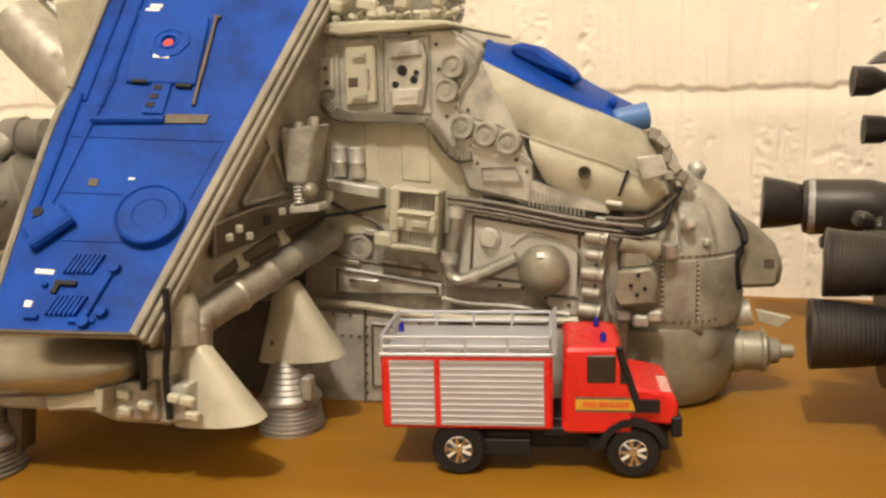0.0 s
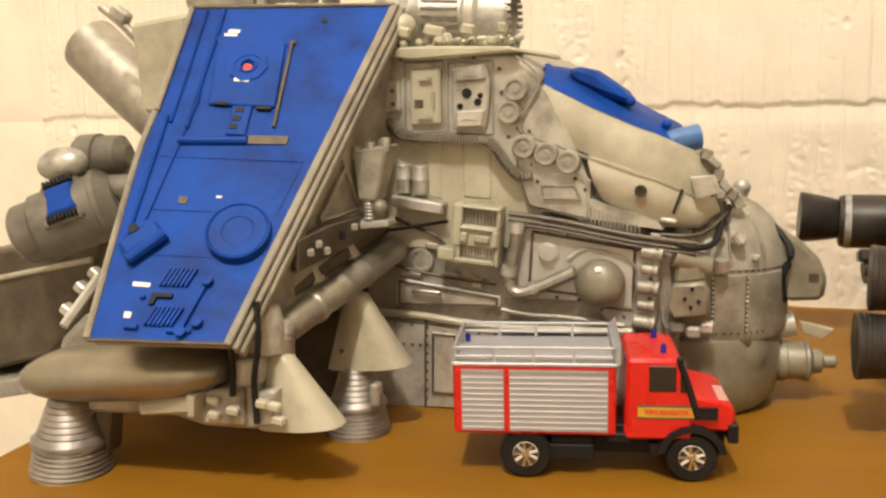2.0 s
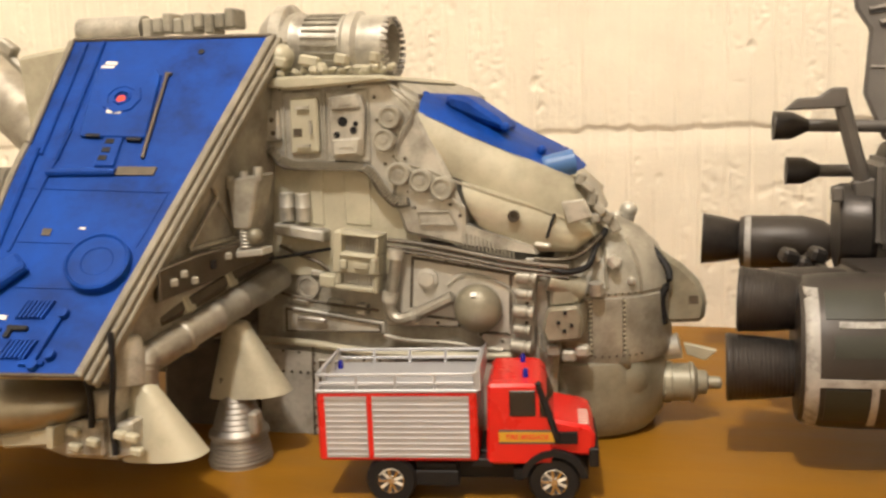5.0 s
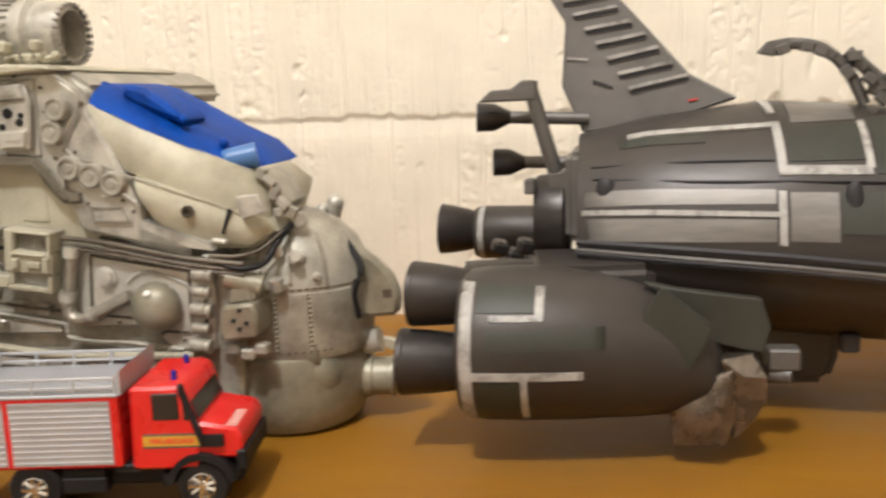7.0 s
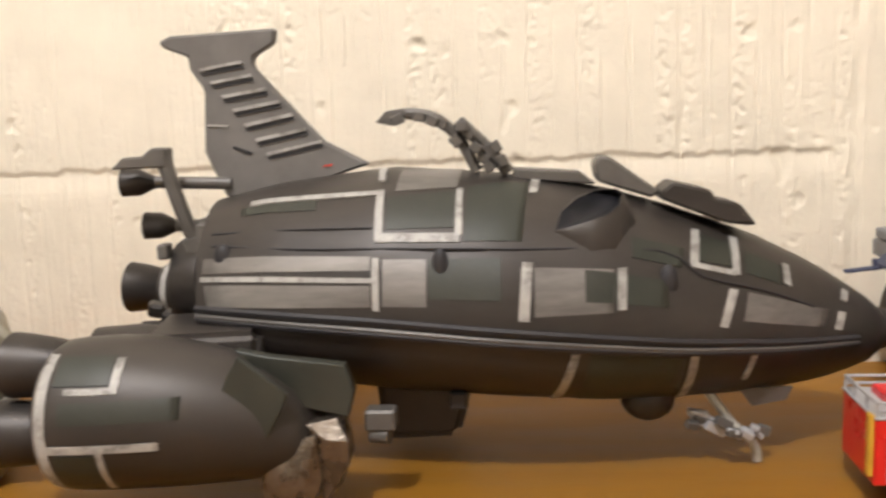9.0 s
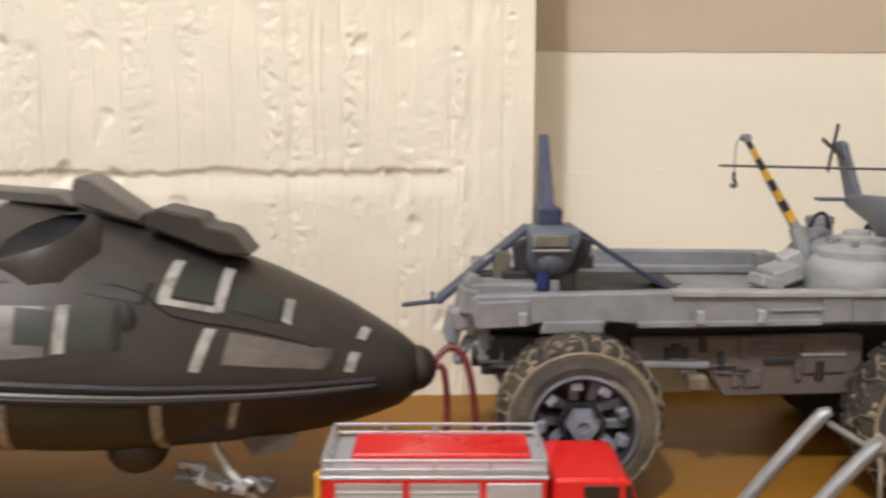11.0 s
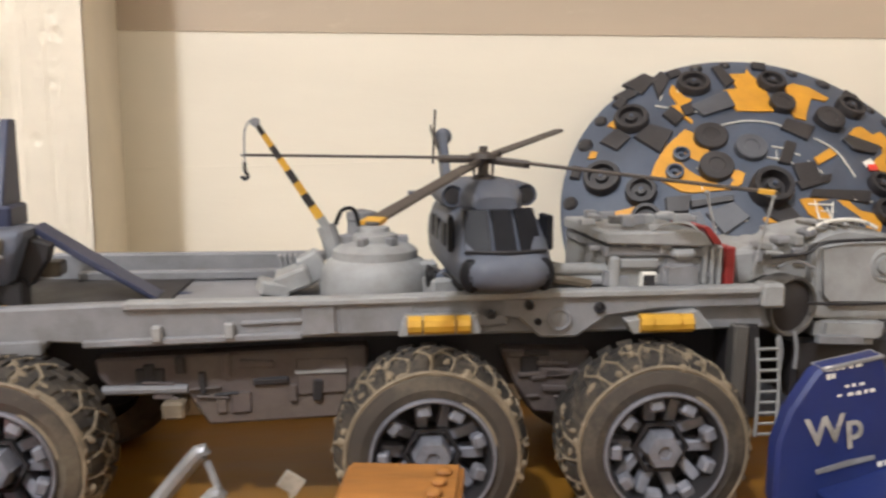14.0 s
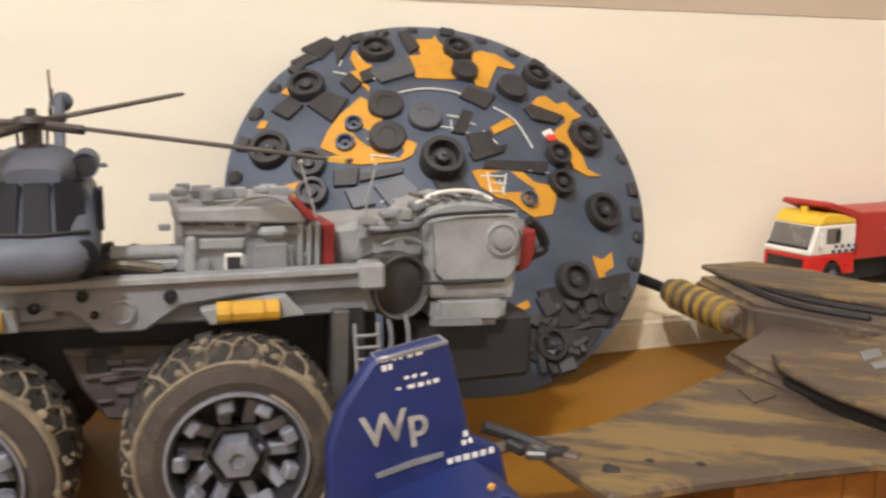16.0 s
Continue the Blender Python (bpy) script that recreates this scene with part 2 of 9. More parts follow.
def span(bm, a, b, m=Matrix()):
    """A box between two corners."""
    c = [(p + q) / 2 for p, q in zip(a, b)]
    return box(bm, c, [abs(q - p) for p, q in zip(a, b)], m=m)


def lathe(bm, prof, at, axis=(0, 0, 1), seg=24, m=Matrix(), cap=True):
    """Turn a profile of (radius, height) about the axis at a place."""
    q = m @ Matrix.Translation(at) @ Vector(axis).to_track_quat("Z", "Y").to_matrix().to_4x4()
    rings = []
    for r, h in prof:
        rings.append([bm.verts.new(q @ Vector((r * math.cos(2 * math.pi * i / seg), r * math.sin(2 * math.pi * i / seg), h))) for i in range(seg)])
    for a, b in zip(rings, rings[1:]):
        for i in range(seg):
            bm.faces.new((a[i], a[(i + 1) % seg], b[(i + 1) % seg], b[i]))
    for ring, r in ((rings[0], prof[0][0]), (rings[-1], prof[-1][0])):
        if cap and r > 1e-5:
            bm.faces.new(ring)
    return bm


def cyl(bm, a, b, r, r2=None, seg=18, m=Matrix()):
    a, b = Vector(a), Vector(b)
    return lathe(bm, [(r, 0), (r if r2 is None else r2, (b - a).length)], a, b - a, seg, m)


def ball(bm, c, r, s=(1, 1, 1), u=22, v=14, m=Matrix(), rot=(0, 0, 0)):
    bmesh.ops.create_uvsphere(bm, u_segments=u, v_segments=v, radius=r, matrix=m @ pose(*c, *rot) @ Matrix.Diagonal((*s, 1)))
    return bm


def hose(bm, pts, r, seg=8, steps=4, m=Matrix()):
    """A round bar along a smooth line through the points."""
    p = [Vector(v) for v in pts]
    line = []
    for i in range(len(p) - 1):
        a, b, c, d = p[max(i - 1, 0)], p[i], p[i + 1], p[min(i + 2, len(p) - 1)]
        for k in range(steps):
            t = k / steps
            line.append(0.5 * (2 * b + (c - a) * t + (2 * a - 5 * b + 4 * c - d) * t * t + (3 * b - a - 3 * c + d) * t ** 3))
    line.append(p[-1])
    up, rings = Vector((0.13, 0.21, 0.97)), []
    for i, v in enumerate(line):
        d = (line[min(i + 1, len(line) - 1)] - line[max(i - 1, 0)]).normalized()
        s = d.cross(up)
        if s.length < 0.1:
            s = d.cross(Vector((1, 0, 0)))
        s.normalize()
        w = s.cross(d)
        rings.append([bm.verts.new(m @ (v + r * (math.cos(2 * math.pi * k / seg) * s + math.sin(2 * math.pi * k / seg) * w))) for k in range(seg)])
    for a, b in zip(rings, rings[1:]):
        for k in range(seg):
            bm.faces.new((a[k], a[(k + 1) % seg], b[(k + 1) % seg], b[k]))
    bm.faces.new(rings[0]), bm.faces.new(rings[-1])
    return bm


def prism(bm, pts, d, m=Matrix()):
    """A flat outline in x and y, made d thick along z."""
    a = [bm.verts.new(m @ Vector((x, y, 0))) for x, y in pts]
    b = [bm.verts.new(m @ Vector((x, y, d))) for x, y in pts]
    bm.faces.new(a), bm.faces.new(b)
    for i in range(len(pts)):
        j = (i + 1) % len(pts)
        bm.faces.new((a[i], a[j], b[j], b[i]))
    return bm


def slab(bm, pts, y0, y1):
    """An outline in x and z between two depths."""
    return prism(bm, pts, y1 - y0, Matrix(((1, 0, 0, 0), (0, 0, 1, y0), (0, 1, 0, 0), (0, 0, 0, 1))))


def loft(bm, rings):
    """A skin over rings of equal count, closed at both ends."""
    vs = [[bm.verts.new(p) for p in ring] for ring in rings]
    n = len(vs[0])
    for a, b in zip(vs, vs[1:]):
        for i in range(n):
            bm.faces.new((a[i], a[(i + 1) % n], b[(i + 1) % n], b[i]))
    bm.faces.new(vs[0]), bm.faces.new(vs[-1])
    return bm


def text_mesh(name, words, size, m, material, parent, depth=0.0001):
    cu = bpy.data.curves.new(name, "FONT")
    cu.body, cu.size, cu.extrude = words, size, depth
    cu.align_x, cu.align_y, cu.offset = "CENTER", "CENTER", size * 0.02
    tmp = new(name, cu)
    me = bpy.data.meshes.new_from_object(tmp.evaluated_get(bpy.context.evaluated_depsgraph_get()))
    bpy.data.objects.remove(tmp)
    me.transform(ORIGIN.get(parent, Matrix()) @ m)
    me.materials.clear()
    me.materials.append(material)
    ob = new(name, me)
    ob.parent = parent
    return ob


# ---- the place: shelf, painted block wall, recess ----
YW, YR, XP, BAND = 0.54, 0.627, 0.529, 0.2097
structure("shelf_board", span(bmnew(), (-0.268, 0.08, -0.03), (1.7, 0.68, 0)), M_shelf, "varnished orange-brown wooden shelf board", "shelf", 0.002)
wall = structure("wall_back", span(bmnew(), (-1.4, YW + 0.005, -0.9), (XP - 0.002, 0.80, 1.9)), M_block, "cream painted concrete block wall", "wall")
wall_recess = structure("wall_recess", span(bmnew(), (XP - 0.05, YR, -0.9), (2.2, 0.82, 1.9)), M_plaster, "smooth cream painted plaster wall of the recess", "wall")
part("plaster_ridge", hose(bmnew(), [(0.5263, 0.6271, 0.1284), (0.5997, 0.6271, 0.1287), (0.6903, 0.6272, 0.1307)], 0.0004, 5, 6), M_plaster, wall_recess)
structure("recess_lintel", span(bmnew(), (XP - 0.001, YR - 0.0006, BAND), (2.2, YR + 0.01, 1.9)), M_band, "tan painted beam along the top of the recess", "lintel")
structure("sill", span(bmnew(), (XP - 0.001, 0.541, -0.02), (2.2, YR - 0.001, 0.0185)), M_sill, "chipped cream painted ledge along the recess", "ledge", 0.003)
structure("floor", span(bmnew(), (-1.5, -2.1, -0.92), (2.3, 0.9, -0.9)), M_room, "plain room floor", "floor")
structure("ceiling", span(bmnew(), (-1.5, -2.1, 1.9), (2.3, 0.9, 1.92)), M_room, "plain ceiling", "ceiling")
structure("wall_left", span(bmnew(), (-1.5, -2.1, -0.9), (-1.4, 0.80, 1.9)), M_room, "plain side wall", "wall")
structure("wall_right", span(bmnew(), (2.2, -2.1, -0.9), (2.3, 0.82, 1.9)), M_room, "plain side wall", "wall")
structure("wall_front", span(bmnew(), (-1.4, -2.1, -0.9), (2.2, -2.0, 1.9)), M_room, "plain wall behind the viewer", "wall")


RUNS = []
rng = random.Random(77)
x = -1.0
while x < XP:
    for _ in range(2):
        za = rng.uniform(-0.09, 0.50)
        RUNS.append((x + rng.uniform(-0.004, 0.004), za, za + rng.uniform(0.05, 0.26), rng.uniform(0.0007, 0.0013), rng.choice((1, 1, -0.9, 0.7)) * rng.uniform(0.0005, 0.0012)))
    x += rng.uniform(0.004, 0.013)


COMB = 0.0155


def face(x, z, near):
    """How far back the painted wall lies at a place: bed joints, combed columns with crusty strips, paint runs and pits."""
    rag = 0.0020 * noise.noise((x * 26, 3.1, 0.5)) + 0.0020 * noise.noise((x * 120, z * 90, 1.5)) + 0.0009 * noise.noise((x * 330, z * 200, 2.5))
    y, joint = 0.0, 0.0
    for zj in (-0.0905, 0.131, 0.3525):
        d = z - zj + rag
        if -0.0135 < d < 0.0048 and x < 0.488:
            joint = min(1.0, (0.488 - x) / 0.012)
            e = z - zj + 0.3 * rag
            y = 0.0017 * joint * (min(1.0, (0.0048 - d) / 0.0028) if d > 0.002 else 1.0) * max(0.12, min(1.0, (e + 0.0115) / 0.0120)) * (1.0 if d > -0.0122 else (d + 0.0135) / 0.0013)
    for xj, z0, z1 in ((-0.523, -0.09, 0.131), (-0.067, 0.131, 0.352), (0.389, -0.09, 0.352), (0.4935, -0.09, 0.60), (0.160, 0.352, 0.6)):
        d = abs(x - xj + 0.0016 * noise.noise((z * 60, xj * 9, 2.5)))
        if d < 0.0040 and z0 < z < z1:
            y += 0.0012 * (1 - d / 0.0040) * (0.5 + 0.9 * noise.noise((z * 45, xj * 5, 3.5)))
    for rx, za, zb, w, h in near:
        if za < z < zb:
            d = (x - rx - 0.0022 * noise.noise((z * 22, rx * 91, 4.5))) / w
            if abs(d) < 2:
                y -= h * math.exp(-d * d * 1.6) * (0.55 + 0.9 * noise.noise((z * 120, rx * 57, 5.5)))
    q = (x + 0.0011 * noise.noise((z * 16, x * 8, 12.5))) / COMB
    k = math.floor(q)
    f = q - k
    line = min(f, 1 - f) * COMB / 0.0009
    if line < 2:
        y += 0.0010 * math.exp(-line * line) * max(0.0, 0.55 + 0.9 * noise.noise((z * 30, (k + round(f)) * 2.3, 13.5)))
    crust = (noise.noise((k * 3.7, z * 7, 6.5)) + 0.55 * noise.noise((x * 9, z * 9, 15.5)) + 0.22) * (1 - joint)
    if x > 0.4935:
        crust = (0.5 + noise.noise((z * 30, 4.0, 16.5))) * max(0.0, 1 - abs(x - 0.513) / 0.010)
    if crust > 0:
        crust = min(1.0, crust * 2.0) * (0.35 + 0.65 * max(0.0, 1 - abs(f - 0.3) / 0.45))
        spot = noise.noise((x * 310, z * 360, 7.5)) + 0.3 * noise.noise((x * 130, z * 170, 8.5))
        y += crust * (0.0020 * max(0.0, spot - 0.14) - 0.0013 * max(0.0, -spot - 0.22))
    deep = noise.noise((x * 75, z * 60, 9.5))
    return y + 0.0085 * max(0.0, deep - 0.57) + 0.00025 * noise.noise((x * 150, z * 40, 10.5))


def relief(x0, x1, z0, z1, sx, sz):
    """The face of one painted block."""
    nx, nz = max(4, round((x1 - x0) / sx)), max(4, round((z1 - z0) / sz))
    b = bmnew()
    grid = []
    for i in range(nx + 1):
        x = x0 + (x1 - x0) * i / nx
        near = [r for r in RUNS if abs(r[0] - x) < 0.008]
        grid.append([b.verts.new((x, YW + face(x, z0 + (z1 - z0) * k / nz, near), z0 + (z1 - z0) * k / nz)) for k in range(nz + 1)])
    for i in range(nx):
        for k in range(nz):
            b.faces.new((grid[i][k], grid[i + 1][k], grid[i + 1][k + 1], grid[i][k + 1]))
    return b


for x0, x1 in ((-1.0, -0.523), (-0.523, -0.067), (-0.067, 0.389), (0.389, 0.4935), (0.4935, XP)):
    for z0, z1 in ((-0.0905, 0.131), (0.131, 0.3525), (0.3525, 0.577)):
        near_view = z0 < 0.3 and x0 > -0.9
        part("block" if x1 < XP else "corner_plaster", relief(x0, x1, z0, z1, *((0.0011, 0.0013) if near_view else (0.01, 0.01))), M_block, wall, angle=180)
part("corner_return", span(bmnew(), (XP - 0.004, YW + 0.0045, -0.09), (XP, YR, 1.2)), M_block, wall)



# ---- toy fire engines ----
def wheel(parent, x, y, z, r, w, hub=M_chrome, side=-1):
    """A toy wheel whose face looks along y."""
    t = part("wheel", lathe(bmnew(), [(r * 0.50, 0), (r * 0.9, 0), (r, w * 0.18), (r, w * 0.8), (r * 0.9, w), (0, w)], (x, y, z), (0, -side, 0), 24, cap=False), M_black, parent)
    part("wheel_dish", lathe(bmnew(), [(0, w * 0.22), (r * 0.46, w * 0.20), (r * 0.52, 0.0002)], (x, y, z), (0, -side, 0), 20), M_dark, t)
    part("hub", lathe(bmnew(), [(0, -0.0006), (r * 0.13, -0.0006), (r * 0.17, w * 0.04), (r * 0.18, w * 0.2)], (x, y, z), (0, -side, 0), 14), hub, t, "bright spoked hub")
    part("hub_ring", lathe(bmnew(), [(r * 0.46, w * 0.10), (r * 0.48, -0.0004), (r * 0.51, -0.0002), (r * 0.53, 0.0004)], (x, y, z), (0, -side, 0), 24, cap=False), hub, t)
    for k in range(9):
        a = 2 * math.pi * k / 9 + 0.3
        part("hub_spoke", box(bmnew(), (x + math.cos(a) * r * 0.32, y + w * 0.05 * -side, z + math.sin(a) * r * 0.32), (r * 0.34, w * 0.16, r * 0.115), (24 if k % 2 else -18, -math.degrees(a), 0)), hub, t)
    return t


def fire_engine(name, at, rz, label, L, W, z0, z1, cab_x, cab_l, cab_z, nose_l, wr, axles, second=False):
    t = thing(name, at, label, "toy fire engine", rz=rz, local=True)
    # box body with its roller shutters
    part("body", span(bmnew(), (0, 0, z0), (L, W, z1)), M_red, t, bevel=0.0008)
    gaps = ((0.0032, L * 0.315), (L * 0.35, L - 0.0030)) if not second else ((0.005, L * 0.36), (L * 0.39, L * 0.70), (L * 0.73, L - 0.002))
    for i, (a, b) in enumerate(gaps):
        s = bmnew()
        zt, zb = z1 - 0.002, z0 + 0.0015
        span(s, (a, -0.0004, zb), (b, 0.001, zt))
        if second and i == 2:
            part("side_panel", s, M_plastic, t, "grey side panel", bevel=0.0003)
            continue
        n, slats = 11, []
        for k in range(n):
            zc = zb + (zt - zb) * (k + 0.5) / n
            slats.append(cyl(bmnew(), (a + 0.0004, -0.0003, zc), (b - 0.0004, -0.0003, zc), (zt - zb) / n * 0.20, seg=8))
        slats.append(span(bmnew(), (a, -0.0009, zt - 0.0008), (b, 0.001, zt)))
        shutter = part("roller_shutter", s, M_plastic, t, "ribbed silver roller shutter")
        for sl in slats:
            part("slat", sl, M_plastic, shutter)
    r = bmnew()
    span(r, (-0.0004, -0.0005, z1 - 0.0007), (L + 0.0004, W + 0.0005, z1 + 0.0006))
    part("roof", r, M_plastic, t, "silver roof deck", bevel=0.0003)
    h = 0.0062 if not second else 0.006
    for y in (0.0006, W - 0.0006):
        g = bmnew()
        for z in (z1 + h * 0.45, z1 + h):
            box(g, (L / 2, y, z), (L, 0.0011, 0.0011))
        for k in range(5):
            box(g, (L * (0.01 + 0.245 * k), y, z1 + h / 2), (0.0012, 0.0012, h))
        part("roof_rail", g, M_plastic, t, bevel=0.0002)
    for x in (0.0006, L - 0.0006):
        g = bmnew()
        box(g, (x, W / 2, z1 + h), (0.0011, W, 0.0011))
        for y in (W * 0.3, W * 0.7):
            box(g, (x, y, z1 + h / 2), (0.0011, 0.0011, h))
        part("end_rail", g, M_plastic, t)
    if not second:
        g = bmnew()
        prism(g, [(L - 0.001, z1), (L + 0.0016, z1), (L + 0.0016, z1 + 0.009), (L - 0.001, z1 + 0.006)], W, axes((0, W, 0), (1, 0, 0), (0, 0, 1)))
        part("headboard", g, M_plastic, t)
    else:
        part("roof_hatch", span(bmnew(), (L * 0.12, W * 0.30, z1), (L * 0.94, W * 0.86, z1 + 0.0042)), M_red, t, "long red roof hatch", bevel=0.0006)
        part("rear_corner", span(bmnew(), (-0.0022, -0.0002, z0 + 0.004), (-0.0004, 0.004, z1 + 0.0015)), M_yellow, t, "yellow rear corner", bevel=0.0003)
        for a, b in ((0.10, 0.24), (0.45, 0.62)):
            part("stowed_kit", span(bmnew(), (L * a, -0.0022, z0 + 0.004), (L * b, -0.0008, z0 + (z1 - z0) * 0.55)), M_yellow, t, "yellow and white stowed kit", bevel=0.0005)
    # cab
    x0, x1, xn = cab_x, cab_x + cab_l, cab_x + cab_l + nose_l
    zb, zm = z0 - 0.0015, z0 + (cab_z - z0) * 0.55
    c = bmnew()
    side = [(x0, zb), (x1 + 0.0015, zb), (x1 + 0.0015, zm), (x1 - 0.002, cab_z - 0.0015), (x1 - 0.0045, cab_z), (x0 + 0.001, cab_z)]
    prism(c, side, -W, axes((0, 0.0006, 0), (1, 0, 0), (0, 0, 1)))
    part("cab", c, M_red, t, bevel=0.0012)
    if nose_l > 0.005:
        c = bmnew()
        prism(c, [(x1, zb + 0.004), (xn, zb + 0.003), (xn + 0.0005, zm - 0.0070), (xn - 0.0012, zm - 0.0034), (x1, zm - 0.0004)], -(W - 0.003), axes((0, 0.002, 0), (1, 0, 0), (0, 0, 1)))
        part("bonnet", c, M_red, t, bevel=0.0012)
        for k in range(6):
            part("bonnet_stripe", box(bmnew(), (xn - 0.0036, 0.0045 + 0.0030 * k, zm - 0.0027), (0.0040, 0.0007, 0.0004), (0, 11, 25)), M_white, t)
        g = hose(bmnew(), [(x1 - 0.0035, 0.0002, cab_z - 0.001), (x1 - 0.0005, 0.0, zm + 0.004), (x1 + 0.002, 0.0, zm - 0.004), (x1 + 0.003, 0.0, zm - 0.0075)], 0.0013)
        ball(g, (x1 - 0.0035, 0.0002, cab_z), 0.0013)
        box(g, (x1 + 0.0062, 0.0008, zm - 0.0072), (0.0085, 0.0016, 0.0044))
        part("snorkel", g, M_black, t, "black intake snorkel")
        part("bumper", span(bmnew(), (xn - 0.002, 0.001, zb - 0.001), (xn + 0.0018, W - 0.001, zb + 0.0065)), M_black, t, bevel=0.0006)
    part("windscreen", prism(bmnew(), [(x1 + 0.0018, zm + 0.0008), (x1 - 0.0018, cab_z - 0.003), (x1 - 0.003, cab_z - 0.003), (x1, zm + 0.0008)], -(W - 0.004), axes((0, 0.002, 0), (1, 0, 0), (0, 0, 1))), M_glass, t, "dark windscreen")
    wz0, wz1 = zm + 0.001, cab_z - 0.0024
    part("side_window", span(bmnew(), (x0 + cab_l * 0.38, 0.0002, wz0), (x0 + cab_l * 0.80, 0.002, wz1)), M_glass, t, "dark side window", bevel=0.0004)
    g = prism(bmnew(), [(x0 + cab_l * 0.86, wz0), (x1 - 0.0002, wz0), (x1 - 0.0022, wz1), (x0 + cab_l * 0.86, wz1)], 0.0016, axes((0, 0.0018, 0), (1, 0, 0), (0, 0, 1)))
    part("quarter_window", g, M_glass, t)
    if not second:
        sx, sz = x0 + cab_l * 0.66, zm - 0.0068
        part("sign_border", box(bmnew(), (sx, 0.0006, sz), (cab_l * 0.90, 0.0005, 0.0054)), M_trim, t)
        part("sign_strip", box(bmnew(), (sx, 0.0004, sz), (cab_l * 0.90, 0.0005, 0.0038)), M_yellow, t, "yellow sign strip with red words")
        text_mesh("sign_words", "FIRE BRIGADE", 0.0026, axes((sx, 0.0, sz), (1, 0, 0), (0, 0, 1)), M_reddot, t)
        for x, y in ((L * 0.05, 0.029), (x1 - 0.0085, 0.010), (x1 - 0.0100, W - 0.007)):
            z = z1 + 0.0006 if x < L else cab_z
            part("beacon", lathe(bmnew(), [(0.0011, 0), (0.0011, 0.0026), (0.0007, 0.0034), (0, 0.0036)], (x, y, z), seg=12), M_beacon, t, "blue beacon")
    # chassis, arches and wheels
    g = bmnew()
    span(g, (axles[0] - wr * 0.6, 0.008, wr * 0.85), (xn - 0.002, W - 0.008, z0 + 0.0015))
    box(g, (L * 0.72, 0.006, wr * 1.02), (L * 0.30, 0.006, wr * 0.62))
    box(g, (L * 1.02, 0.004, z0 - 0.0010), (L * 0.14, 0.006, 0.0034))
    cyl(g, (L * 0.60, 0.0055, wr * 1.45), (L * 0.86, 0.0055, wr * 1.45), 0.0022, seg=10)
    box(g, (axles[1] - wr * 1.35, 0.006, wr * 1.2), (0.004, 0.006, wr * 0.5))
    part("chassis", g, M_black, t, "black chassis and tanks", bevel=0.0005)
    ax = axles[1]
    g = bmnew()
    ring = [(ax + math.cos(radians(a)) * (wr + 0.0030), wr + math.sin(radians(a)) * (wr + 0.0030)) for a in range(10, 171, 20)]
    ring += [(ax + math.cos(radians(a)) * (wr + 0.0005), wr + math.sin(radians(a)) * (wr + 0.0005)) for a in range(170, 9, -20)]
    prism(g, ring, -W - 0.0012, axes((0, -0.0006, 0), (1, 0, 0), (0, 0, 1)))
    part("wheel_arch", g, M_black, t)
    for x in axles:
        wheel(t, x, 0.0008, wr, wr, 0.0075)
        wheel(t, x, W - 0.0008, wr, wr, 0.0075, side=1)
    return t


fire_engine("fire_engine", (-0.0735, 0.2262, 0), 10.0, "red toy fire engine with ribbed silver shutters and roof rails", 0.0610, 0.038, 0.0180, 0.0455,
            0.0640, 0.0235, 0.0478, 0.0165, 0.0098, (0.0272, 0.0890))
fire_engine("fire_engine", (0.4255, 0.318, 0), -2.0, "red and silver toy fire engine with a long red roof hatch", 0.0800, 0.04, 0.0115, 0.0395,
            0.0813, 0.0305, 0.0388, 0.001, 0.0108, (0.022, 0.094), second=True)



# ---- grey and blue model spacecraft ----
HY = 0.303
lander = thing("model_spaceship", (-0.07, 0.36, 0), "weathered grey model spaceship with blue wing panel and ribbed nozzles", "model spaceship")


def bolts(pts, r, y, parent, name="bolt", material=None, d=0.0008):
    for x, z in pts:
        part(name, lathe(bmnew(), [(r, 0), (r, d * 0.6), (r * 0.6, d)], (x, y, z), (0, -1, 0), 8), material or M_umber, parent)


# hull: lower tub, upper fascia with the bay between them, roof
body = part("hull", slab(bmnew(), [(-0.1415, -0.0044), (-0.0958, -0.0033), (0.0042, 0.0077), (0.006, 0.0419), (0.0032, 0.0737), (-0.0062, 0.0827), (-0.0699, 0.0931), (-0.1229, 0.1015), (-0.1368, 0.1014)], HY, HY + 0.12), M_grey, lander, bevel=0.002)
part("lower_tub", slab(bmnew(), [(-0.1398, -0.0037), (-0.0864, -0.0014), (-0.0098, 0.0062), (-0.0101, 0.0421), (-0.0749, 0.0411), (-0.1348, 0.0447)], 0.298, HY + 0.1), M_silver, lander, "grey riveted lower tub", bevel=0.003)
# keel wall in umber: the shadow under the hull is put into its colour
part("keel_shade_wall", slab(bmnew(), [(-0.1945, -0.0065), (-0.1424, -0.006), (-0.1373, 0.0431), (-0.1638, 0.0432), (-0.1921, 0.0303)], 0.302, HY + 0.09), M_umber, lander, "keel wall with its shade put into the dark colour", bevel=0.002)
part("tub_lip", hose(bmnew(), [(-0.1356, 0.2975, 0.0458), (-0.1078, 0.2975, 0.0445), (-0.0719, 0.2975, 0.0411), (-0.0124, 0.2975, 0.0424)], 0.0018), M_cream, lander)
